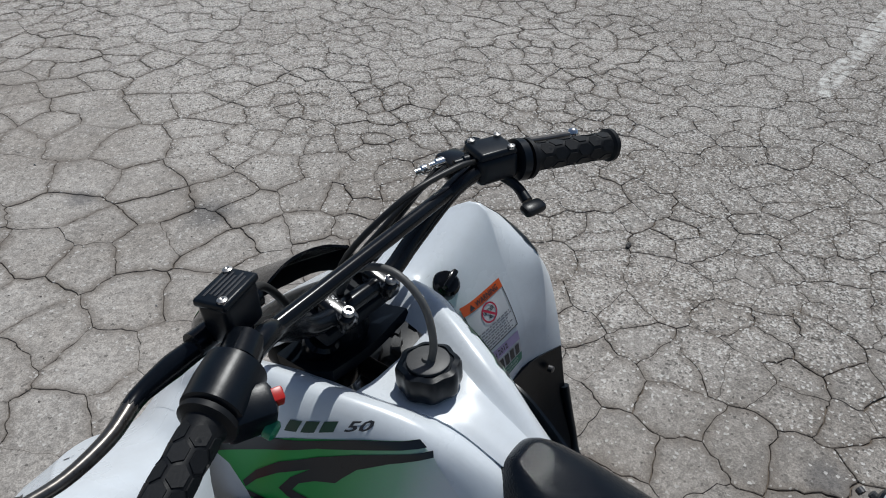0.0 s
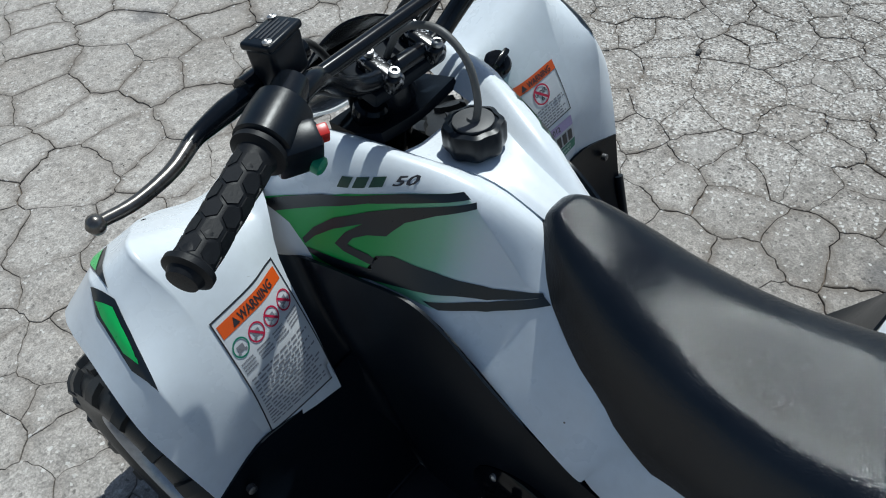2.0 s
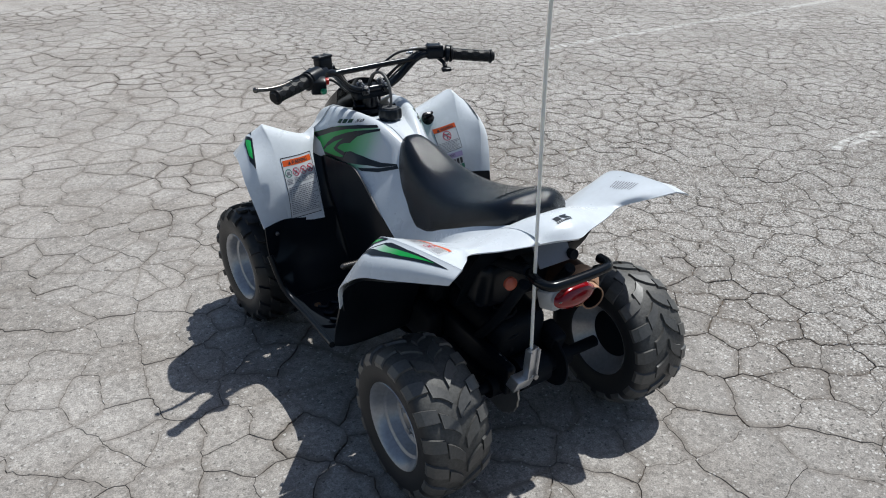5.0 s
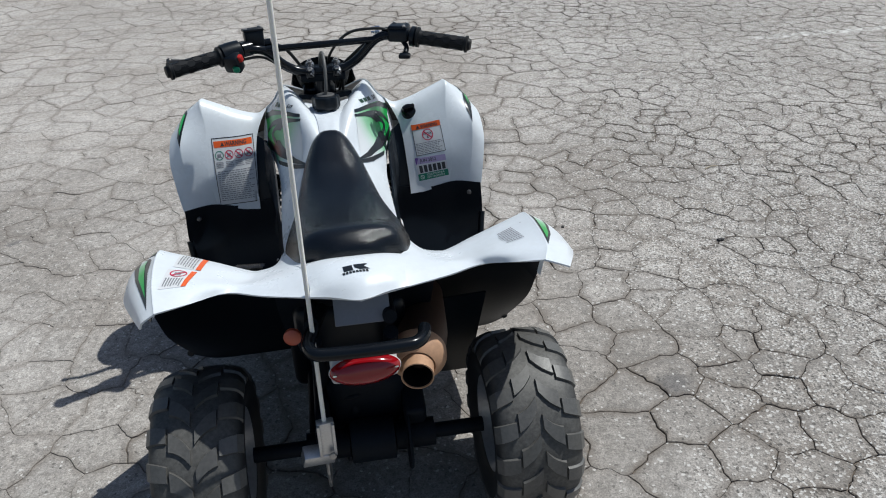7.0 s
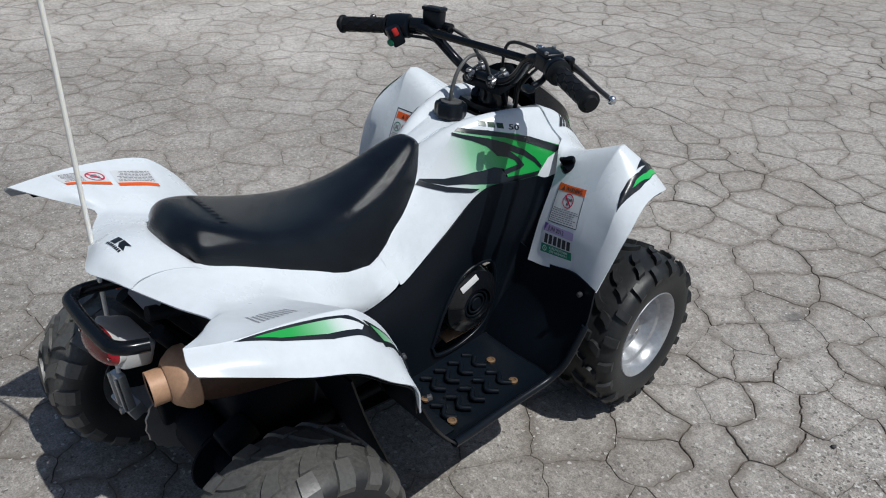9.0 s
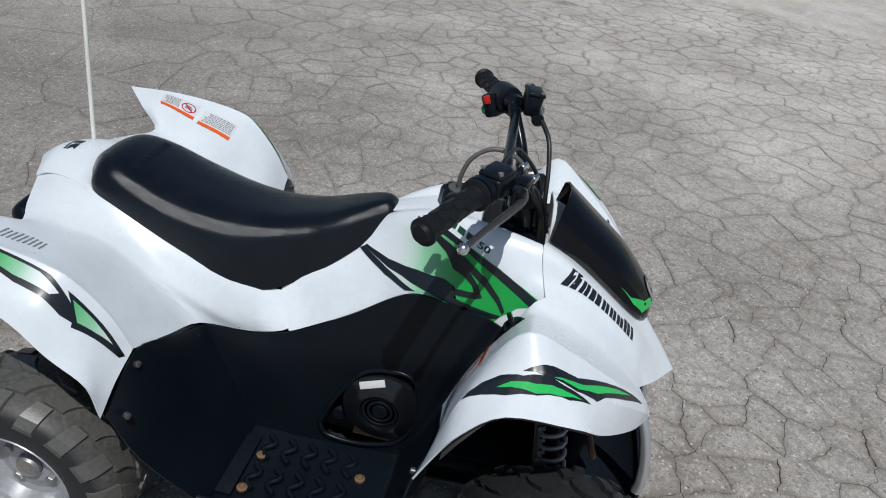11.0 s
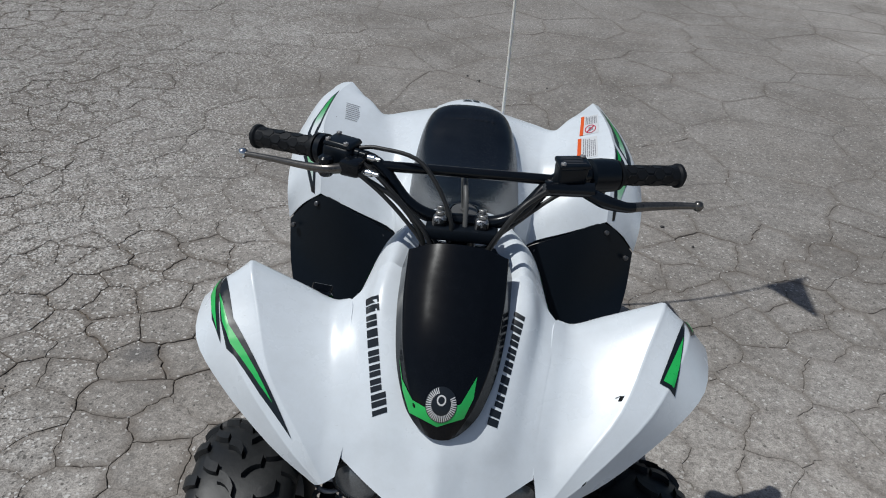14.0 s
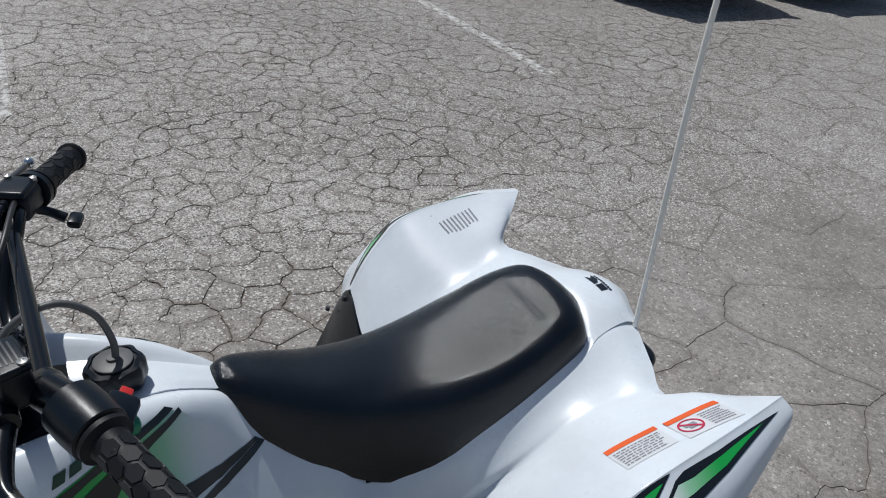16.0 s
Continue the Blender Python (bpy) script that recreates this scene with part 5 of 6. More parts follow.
def hex_pads(d):
    """Raised six-sided pads round the rubber."""
    verts, faces = [], []
    for row in range(6):
        for col in range(6):
            z0, a0 = 0.024 + row * (d - 0.042) / 5, 2 * math.pi * (col + 0.5 * (row % 2)) / 6
            o = len(verts)
            for top, (r, k) in enumerate(((0.0155, 1.0), (0.0174, 0.92))):
                for i in range(6):
                    t = math.pi / 3 * i
                    z, a = z0 + 0.0105 * k * math.cos(t), a0 + 0.50 * k * math.sin(t)
                    verts.append((r * math.cos(a), r * math.sin(a), z))
            for i in range(6):
                faces.append((o + i, o + (i + 1) % 6, o + 6 + (i + 1) % 6, o + 6 + i))
            faces.append(tuple(o + 6 + i for i in range(6)))
    return mesh_of("grip_texture", verts, faces, 30)


for a, b in (((-0.237, 0.677, 0.839), (-0.353, 0.626, 0.827)), ((0.241, 0.699, 0.846), (0.360, 0.646, 0.833))):
    d = (Vector(b) - Vector(a)).length
    part("grip", grip_mesh(d), GRIP, bar, "black rubber handlebar grip", along(a, b))
    tagged(part("grip_texture", hex_pads(d), GRIP, bar, "raised hexagon grip pads", along(a, b)), kind="stuff")

# clamps on the stem
stem = part("steering_stem", lathe("steering_stem", [(0.030, -0.12), (0.030, -0.03), (0.024, -0.02), (0.024, 0.0), (0.010, 0.002)], 24), PAINT, quad, "black steering stem", pose(0, 0.765, 0.752, 12))
part("top_clamp", block("top_clamp", (0.115, 0.060, 0.020), 0.005), FRAME, stem, "", pose(0, 0, 0.004))
WORN = chipped("rubbed_black_clamp", (0.006, 0.007, 0.009), (0.40, 0.40, 0.41), 0.47)
for x in (-0.031, 0.036):
    c = part("bar_clamp", block("bar_clamp", (0.022, 0.056, 0.022), 0.006, 3), WORN, quad, "worn alloy handlebar clamp", pose(x, 0.752, 0.768, 14))
    for y in (-0.019, 0.019):
        part("clamp_bolt", lathe("clamp_bolt", [(0.0065, 0.0), (0.0065, 0.004), (0.0055, 0.005), (0.0035, 0.005), (0.0035, 0.002), (0.001, 0.002)], 16), STEEL, c, "", pose(0, y, 0.012))
shroud = part("steering_cover", shell("steering_cover", [[(-0.062, 0.815, 0.690), (0.0, 0.815, 0.690), (0.062, 0.815, 0.690)], [(-0.068, 0.760, 0.704), (0.0, 0.760, 0.700), (0.068, 0.760, 0.704)], [(-0.058, 0.732, 0.712), (0.0, 0.732, 0.706), (0.068, 0.736, 0.712)]], 0.012), BLACK, quad, "black cover round the steering head")
part("key_switch", lathe("key_switch", [(0.020, 0.0), (0.020, 0.02), (0.016, 0.024), (0.006, 0.024)], 20), GLOSS, shroud, "", pose(-0.035, 0.775, 0.702, 20))

# left controls
LEVER = plain("worn_lever_alloy", (0.15, 0.14, 0.13), 0.3, 0.85, vary=0.5, scale=30)
switch = part("switch_housing", lathe("switch_housing", [(0.020, 0.0), (0.0265, 0.003), (0.0275, 0.024), (0.0265, 0.048), (0.020, 0.052)], 28), BLACK, bar, "black switch housing", along((-0.190, 0.699, 0.844), (-0.237, 0.677, 0.839)))
part("switch_pod", block("switch_pod", (0.042, 0.030, 0.046), 0.006), BLACK, bar, "", pose(-0.209, 0.668, 0.826, 25, 0, -24))
part("stop_switch", block("stop_switch", (0.018, 0.012, 0.016), 0.002), plain("red_switch", (0.5, 0.02, 0.015), 0.35, vary=0.1), bar, "red stop switch", pose(-0.193, 0.656, 0.838, 25, 0, -24))
part("start_button", lathe("start_button", [(0.0085, 0.0), (0.0085, 0.007), (0.006, 0.009), (0.001, 0.009)], 20), plain("green_button", (0.01, 0.22, 0.11), 0.35, vary=0.1), bar, "green start button", along((-0.203, 0.655, 0.814), (-0.196, 0.63, 0.806)))
tank_l = part("brake_reservoir", block("brake_reservoir", (0.045, 0.029, 0.042), 0.006, 3, 1.06), BLACK, bar, "black brake fluid reservoir", pose(-0.158, 0.740, 0.860, -6, 0, 15))
FAINT = plain("faint_raised_print", (0.035, 0.036, 0.040), 0.5, vary=0.3, scale=90)
lid = part("reservoir_lid", block("reservoir_lid", (0.050, 0.033, 0.008), 0.003, 3), BLACK, tank_l, "", pose(0, 0, 0.022))
for k in range(5):
    tagged(part("lid_print", block("lid_print", (0.036 - 0.003 * (k % 3), 0.0022, 0.0008), 0.0002), FAINT, lid, "", pose(0.002 * (k % 2), 0.009 - 0.0045 * k, 0.0041)), kind="stuff")
for x, y in ((-0.0150, -0.0160), (0.0150, 0.0160)):
    part("lid_screw", lathe("lid_screw", [(0.0045, 0.0), (0.0045, 0.002), (0.002, 0.003), (0.0005, 0.002)], 14), STEEL, tank_l, "", pose(x * 1.25, y * 0.68, 0.0258))
part("brake_perch", lathe("brake_perch", [(0.013, -0.016), (0.018, -0.013), (0.018, 0.013), (0.013, 0.016)], 20), PAINT, bar, "", along((-0.172, 0.712, 0.845), (-0.190, 0.70, 0.845)) @ pose(0, 0, 0.008))
part("master_cylinder", tube("master_cylinder", [(-0.120, 0.758, 0.842), (-0.160, 0.752, 0.842), (-0.196, 0.748, 0.842)], 0.012, 14, 4), PAINT, bar)
lever = part("brake_lever", tube("brake_lever", [(-0.185, 0.748, 0.838), (-0.215, 0.755, 0.828), (-0.246, 0.755, 0.822), (-0.262, 0.750, 0.8205)], [0.0100, 0.0112, 0.0085, 0.0078], 12, 5), PAINT, bar, "black brake lever rubbed bare towards its ball end")
part("lever_blade", tube("lever_blade", [(-0.259, 0.751, 0.8207), (-0.290, 0.737, 0.819), (-0.330, 0.728, 0.820), (-0.362, 0.728, 0.823)], [0.0078, 0.0070, 0.0060, 0.0054], 12, 5), LEVER, lever, "worn bare metal blade of the lever")
part("lever_ball", lathe("lever_ball", [(0.001, -0.0085), (0.006, -0.0065), (0.0088, 0.0), (0.006, 0.0065), (0.001, 0.0085)], 18, 60), LEVER, bar, "", pose(-0.365, 0.728, 0.823))

# right controls
throt = part("throttle_housing", block("throttle_housing", (0.056, 0.046, 0.034), 0.009, 4, 0.92), BLACK, bar, "black throttle housing", pose(0.200, 0.720, 0.852, 0, 0, -22))
part("throttle_cap", block("throttle_cap", (0.052, 0.040, 0.008), 0.003, 3, 0.88), BLACK, throt, "", pose(-0.001, 0, 0.019))
part("cable_nozzle", lathe("cable_nozzle", [(0.007, 0.0), (0.007, 0.010), (0.005, 0.012), (0.0045, 0.022), (0.003, 0.023)], 14), BLACK, throt, "", pose(-0.024, 0.004, 0.008, 0, -90, 0))
part("lever_pivot", lathe("lever_pivot", [(0.010, -0.016), (0.012, -0.013), (0.012, 0.013), (0.008, 0.016)], 16), PAINT, throt, "", pose(0.004, 0.040, -0.008))
for x, y in ((-0.017, 0.016), (0.017, 0.014), (0.016, -0.016)):
    part("housing_screw", lathe("housing_screw", [(0.0042, 0.0), (0.0042, 0.004), (0.002, 0.005), (0.0005, 0.004)], 14), STEEL, throt, "", pose(x, y, 0.0215))
part("grip_collar", lathe("grip_collar", [(0.020, 0.0), (0.025, 0.002), (0.025, 0.012), (0.020, 0.014)], 24), BLACK, bar, "", along((0.226, 0.706, 0.848), (0.241, 0.699, 0.846)))
part("thumb_throttle", tube("thumb_throttle", [(0.205, 0.712, 0.838), (0.212, 0.690, 0.826), (0.206, 0.670, 0.816)], [0.006, 0.006, 0.007], 10, 5), BLACK, bar)
part("thumb_pad", block("thumb_pad", (0.030, 0.018, 0.012), 0.005), BLACK, bar, "black thumb throttle pad", pose(0.203, 0.660, 0.813, 10, 0, -15))
part("lever_perch", block("lever_perch", (0.034, 0.040, 0.026), 0.006), PAINT, bar, "", pose(0.176, 0.752, 0.846, 0, 0, -15))
part("brake_lever", tube("brake_lever", [(0.180, 0.757, 0.845), (0.215, 0.764, 0.842), (0.255, 0.752, 0.838), (0.315, 0.724, 0.831), (0.362, 0.705, 0.826)], [0.0085, 0.0080, 0.0058, 0.0050, 0.0046], 12, 5), LEVER, bar, "bare metal brake lever")
part("lever_ball", lathe("lever_ball", [(0.001, -0.0085), (0.006, -0.0065), (0.0088, 0.0), (0.006, 0.0065), (0.001, 0.0085)], 18, 60), CHROME, bar, "", pose(0.366, 0.703, 0.826))

# cables and hoses
CABLE = plain("cable_rubber", (0.012, 0.012, 0.012), 0.45, vary=0.2)
for pts, r in (
    ([(0.178, 0.722, 0.862), (0.140, 0.727, 0.868), (0.069, 0.743, 0.855), (0.017, 0.785, 0.781), (0.030, 0.790, 0.705)], 0.0036),
    ([(0.165, 0.750, 0.854), (0.125, 0.768, 0.828), (0.085, 0.784, 0.794), (0.050, 0.800, 0.756), (0.030, 0.815, 0.700)], 0.0035),
    ([(0.168, 0.769, 0.843), (0.128, 0.776, 0.814), (0.090, 0.786, 0.780), (0.058, 0.798, 0.744), (0.038, 0.808, 0.690)], 0.0035),
    ([(0.165, 0.765, 0.838), (0.110, 0.778, 0.812), (0.075, 0.788, 0.778), (0.055, 0.798, 0.740), (0.048, 0.802, 0.690)], 0.0040),
    ([(-0.125, 0.765, 0.842), (-0.090, 0.785, 0.820), (-0.062, 0.795, 0.780), (-0.040, 0.800, 0.735), (-0.030, 0.805, 0.690)], 0.0045),
    ([(-0.190, 0.690, 0.825), (-0.140, 0.730, 0.815), (-0.090, 0.745, 0.775), (-0.050, 0.770, 0.745), (-0.030, 0.790, 0.700)], 0.0035),
    ([(0.150, 0.735, 0.838), (0.100, 0.768, 0.800), (0.065, 0.775, 0.770), (0.035, 0.790, 0.740), (0.020, 0.800, 0.690)], 0.0030),
):
    part("cable", tube("cable", pts, r, 8, 6), CABLE, quad, "black control cable")
for x, y, z in ((0.155, 0.772, 0.846), (0.155, 0.752, 0.862)):
    part("cable_adjuster", lathe("cable_adjuster", [(0.004, 0.0), (0.0055, 0.002), (0.0055, 0.012), (0.0035, 0.014), (0.0035, 0.022)], 12), CHROME, bar, "", along((x, y, z), (x - 0.05, y + 0.015, z)))

# fuel cap and its breather
cap = part("fuel_cap", lathe("fuel_cap", [(0.029, 0.0), (0.032, 0.003), (0.0335, 0.008), (0.0335, 0.026), (0.0315, 0.031), (0.026, 0.033), (0.025, 0.031), (0.018, 0.031), (0.017, 0.034), (0.009, 0.035), (0.0, 0.035)], 64, 40, 8, 0.045), BLACK, quad, "black scalloped plastic fuel cap", pose(0, 0.648, 0.700, -5))
part("cap_face", lathe("cap_face", [(0.0225, 0.0), (0.0225, 0.003), (0.021, 0.0038), (0.007, 0.004), (0.006, 0.007), (0.002, 0.007)], 32), plain("worn_grey_plastic", (0.075, 0.075, 0.075), 0.5, vary=0.3, scale=60), cap, "worn grey face of the cap", pose(0, 0, 0.0315))
part("breather_hose", tube("breather_hose", [(0.0, 0.648, 0.728), (0.004, 0.648, 0.760), (0.006, 0.664, 0.800), (0.004, 0.700, 0.822), (-0.002, 0.745, 0.806), (-0.006, 0.775, 0.750)], 0.0042, 10, 6), plain("grey_hose", (0.10, 0.10, 0.097), 0.5, vary=0.2), quad, "dark grey breather hose")
knob = part("fuel_knob", lathe("fuel_knob", [(0.021, 0.0), (0.022, 0.004), (0.020, 0.018), (0.016, 0.022), (0.004, 0.023)], 24), GLOSS, quad, "black ignition knob", along((0.222, 0.800, 0.612), (0.216, 0.765, 0.664)))
part("knob_bar", block("knob_bar", (0.034, 0.009, 0.016), 0.003), GLOSS, knob, "", pose(0, 0, 0.026, 0, 0, 25))

# ---- front ----
for s in (-1, 1):
    lamp = part("headlight", lathe("headlight", [(0.020, -0.05), (0.034, -0.03), (0.038, 0.0), (0.034, 0.001)], 28), BLACK, quad, "round headlight in a black housing", along((s * 0.120, 1.020, 0.448), (s * 0.128, 1.060, 0.452)))
    part("lens", lathe("lens", [(0.034, 0.0), (0.028, 0.006), (0.016, 0.010), (0.001, 0.011)], 28, 60), plain("dull_lens", (0.16, 0.17, 0.18), 0.25, 0.3, vary=0.4, scale=60, coat=0.5), lamp, "clouded headlight lens", pose(0, 0, 0.0))
    part("bumper_tube", tube("bumper_tube", [(s * 0.048, 0.985, 0.400), (s * 0.054, 1.028, 0.404), (s * 0.072, 1.066, 0.376), (s * 0.090, 1.088, 0.310), (s * 0.101, 1.094, 0.255), (s * 0.102, 1.092, 0.224)], 0.0105, 14, 5), SILVER, quad, "silver painted front bumper tube")
    # spring and damper
    top, foot = Vector((s * 0.165, 0.895, 0.420)), Vector((s * 0.198, 0.930, 0.215))
    shock = part("shock_absorber", tube("shock_absorber", [tuple(top), tuple(top.lerp(foot, 0.5)), tuple(foot)], [0.013, 0.013, 0.016], 14, 4), FRAME, quad, "front shock absorber with a coil spring")
    coil, way = [], (foot - top).normalized()
    u = way.orthogonal().normalized()
    v = way.cross(u)
    for k in range(73):
        a = k / 72 * 2 * math.pi * 6
        coil.append(tuple(top.lerp(foot, 0.08 + 0.72 * k / 72) + 0.023 * (math.cos(a) * u + math.sin(a) * v)))
    part("spring", tube("spring", coil, 0.0042, 8, 1), plain("grey_spring", (0.30, 0.31, 0.33), 0.35, 0.4, vary=0.15), shock, "pale grey coil spring")
    for y0, z0 in ((0.84, 0.205), (1.00, 0.205)):
        part("suspension_arm", tube("suspension_arm", [(s * 0.075, y0, z0), (s * 0.16, 0.5 * (y0 + 0.935), z0 - 0.005), (s * 0.235, 0.935, 0.185)], 0.011, 12, 4), FRAME, quad, "black steel suspension arm")
    part("tie_rod", tube("tie_rod", [(s * 0.02, 0.885, 0.275), (s * 0.235, 0.895, 0.235)], 0.0065, 10, 3), STEEL, quad, "bare steel tie rod")
    part("steering_knuckle", block("steering_knuckle", (0.05, 0.055, 0.12), 0.008), FRAME, quad, "black steering knuckle", pose(s * 0.245, 0.932, 0.215))
    part("brake_drum", lathe("brake_drum", [(0.03, -0.035), (0.070, -0.03), (0.072, 0.0), (0.068, 0.012), (0.02, 0.014)], 28), FRAME, quad, "black front brake drum", pose(s * 0.272, FRONT_Y, WHEEL_R, 0, 90 * s, 0))
    part("bracket_clip", block("bracket_clip", (0.055, 0.012, 0.010), 0.002), HEAT, quad, "rusty steel bracket", pose(s * 0.105, 0.985, 0.310, 10, 0, 8))
part("skid_plate", shell("skid_plate", [[(-0.108, 1.094, 0.232), (0.0, 1.098, 0.230), (0.108, 1.094, 0.232)], [(-0.108, 1.086, 0.204), (0.0, 1.090, 0.202), (0.108, 1.086, 0.204)], [(-0.100, 1.020, 0.172), (0.0, 1.025, 0.168), (0.100, 1.020, 0.172)], [(-0.090, 0.860, 0.150), (0.0, 0.860, 0.148), (0.090, 0.860, 0.150)]], 0.006), FRAME, quad, "black skid plate under the nose")
part("front_bulkhead", block("front_bulkhead", (0.150, 0.055, 0.200), 0.012), FRAME, quad, "black front frame bulkhead", pose(0, 0.955, 0.300, -8))
part("steering_column", tube("steering_column", [(0, 0.765, 0.72), (0, 0.83, 0.50), (0, 0.885, 0.25)], 0.014, 12, 4), FRAME, quad, "black steering column")
for x in (-0.04, 0.0, 0.055):
    part("frame_bolt", lathe("frame_bolt", [(0.011, 0.0), (0.011, 0.008), (0.007, 0.012), (0.002, 0.012)], 6), STEEL, quad, "dull steel bolt", along((x, 0.985, 0.285 - 0.3 * abs(x)), (x, 1.03, 0.30)))

# ---- frame and engine ----
for s in (-1, 1):
    part("frame_tube", tube("frame_tube", [(s * 0.075, 1.00, 0.190), (s * 0.085, 0.80, 0.170), (s * 0.090, 0.45, 0.165), (s * 0.085, 0.20, 0.190), (s * 0.070, 0.05, 0.340), (s * 0.070, -0.07, 0.520)], 0.014, 12, 4), FRAME, quad, "black steel frame tube")
    part("top_tube", tube("top_tube", [(s * 0.050, 0.80, 0.600), (s * 0.065, 0.60, 0.580), (s * 0.070, 0.35, 0.480), (s * 0.070, 0.10, 0.520), (s * 0.070, -0.08, 0.560)], 0.013, 12, 4), FRAME, quad, "black steel frame tube")
engine = part("engine", block("engine", (0.200, 0.320, 0.200), 0.035, 4), FRAME, quad, "black engine block", pose(0, 0.420, 0.285))
part("cylinder", block("cylinder", (0.110, 0.130, 0.130), 0.02, 3), STEEL, engine, "", pose(0, 0.20, 0.04, -50))
fan = part("fan_cover", lathe("fan_cover", [(0.080, -0.07), (0.082, -0.01), (0.074, 0.010), (0.058, 0.017), (0.044, 0.026), (0.038, 0.026), (0.036, 0.018), (0.001, 0.016)], 40), FANBLACK, engine, "black round engine fan cover", pose(0.146, 0.165, 0.045, 0, 90, 0))
part("fan_grille", lathe("fan_grille", [(0.035, 0.0), (0.034, 0.002), (0.030, 0.0025), (0.029, 0.0), (0.025, 0.0), (0.024, 0.0025), (0.020, 0.0028), (0.019, 0.0), (0.015, 0.0), (0.014, 0.003), (0.008, 0.0035), (0.001, 0.0035)], 28), FRAME, fan, "dark slotted fan grille", pose(0, 0, 0.020))
part("fan_label", block("fan_label", (0.014, 0.050, 0.002), 0.0006), plain("pale_label", (0.62, 0.62, 0.62), 0.5, vary=0.1), fan, "pale engine label", pose(-0.058, -0.020, 0.0175, 0, -22, 22))
part("drain_plug", lathe("drain_plug", [(0.016, -0.02), (0.016, 0.004), (0.012, 0.007), (0.004, 0.007)], 20), FRAME, engine, "black slotted drain plug", pose(0.128, 0.080, -0.015, 0, 90, 0))
part("exhaust_flange", block("exhaust_flange", (0.030, 0.110, 0.006), 0.002), HEAT, engine, "rusty steel strip", pose(0.118, 0.165, -0.052, 0, 12, 0))
part("drive_cover", block("drive_cover", (0.05, 0.36, 0.13), 0.022, 4), FRAME, engine, "", pose(-0.115, -0.02, -0.03, 6))
part("kick_starter", tube("kick_starter", [(-0.150, 0.440, 0.300), (-0.170, 0.455, 0.355), (-0.196, 0.466, 0.371)], 0.009, 12, 4), FRAME, quad, "black kick starter arm")
part("kick_pedal", lathe("kick_pedal", [(0.009, 0.0)] + [(r, 0.006 + 0.006 * k + d) for k in range(11) for r, d in ((0.0098, 0.0), (0.0098, 0.003), (0.0085, 0.0035), (0.0085, 0.0055))] + [(0.004, 0.078)], 16), LEVER, quad, "ribbed dull metal kick starter pedal", along((-0.192, 0.466, 0.371), (-0.265, 0.478, 0.368)))

# unseen black bulk, added to keep light out from under the bike
part("axle_light_block", block("axle_light_block", (0.17, 0.24, 0.17), 0.035, 4), FRAME, quad, "black block in place of a gear case, added to shut out light", pose(0.02, 0.150, 0.275, 8))
part("air_box", block("air_box", (0.22, 0.16, 0.14), 0.03, 4), BLACK, quad, "black air box under the seat", pose(0.0, 0.110, 0.470, 12))
# added sheets that stop the sky from shining through beneath tail and engine
part("tail_light_screen", shell("tail_light_screen", [[(-0.150, 0.010, 0.585), (0.0, -0.020, 0.590), (0.150, 0.010, 0.585)], [(-0.150, 0.060, 0.500), (0.0, 0.045, 0.500), (0.150, 0.060, 0.500)], [(-0.140, 0.120, 0.380), (0.0, 0.110, 0.380), (0.140, 0.120, 0.380)]], 0.004), BLACK, quad, "black sheet under the tail, added to shut out the sky")
part("underside_screen", shell("underside_screen", [[(-0.110, 0.860, 0.150), (0.0, 0.860, 0.146), (0.110, 0.860, 0.150)], [(-0.120, 0.500, 0.140), (0.0, 0.500, 0.136), (0.120, 0.500, 0.140)], [(-0.110, 0.220, 0.160), (0.0, 0.220, 0.156), (0.110, 0.220, 0.160)]], 0.005), FRAME, quad, "black sheet under the engine, added to shut out light")

part("mud_flap", shell("mud_flap", [[(0.120, 0.150, 0.430), (0.200, 0.150, 0.430), (0.285, 0.155, 0.430)], [(0.120, 0.190, 0.300), (0.200, 0.190, 0.300), (0.275, 0.195, 0.300)], [(0.125, 0.250, 0.150), (0.200, 0.250, 0.150), (0.270, 0.250, 0.150)]], 0.004), BLACK, quad, "black plastic flap behind the floorboard")
starter = part("starter_cover", lathe("starter_cover", [(0.074, -0.02), (0.076, 0.004), (0.066, 0.012), (0.046, 0.015), (0.040, 0.010), (0.018, 0.010), (0.016, 0.020), (0.002, 0.020)], 36), GLOSS, quad, "black round starter cover", pose(-0.150, 0.455, 0.315, 0, -90, 0))
for k in range(4):
    t = 0.6 + k * math.pi / 2
    part("cover_screw", lathe("cover_screw", [(0.0055, 0.0), (0.0055, 0.004), (0.003, 0.006), (0.001, 0.006)], 12), STEEL, starter, "", pose(0.066 * math.cos(t), 0.066 * math.sin(t), 0.008))

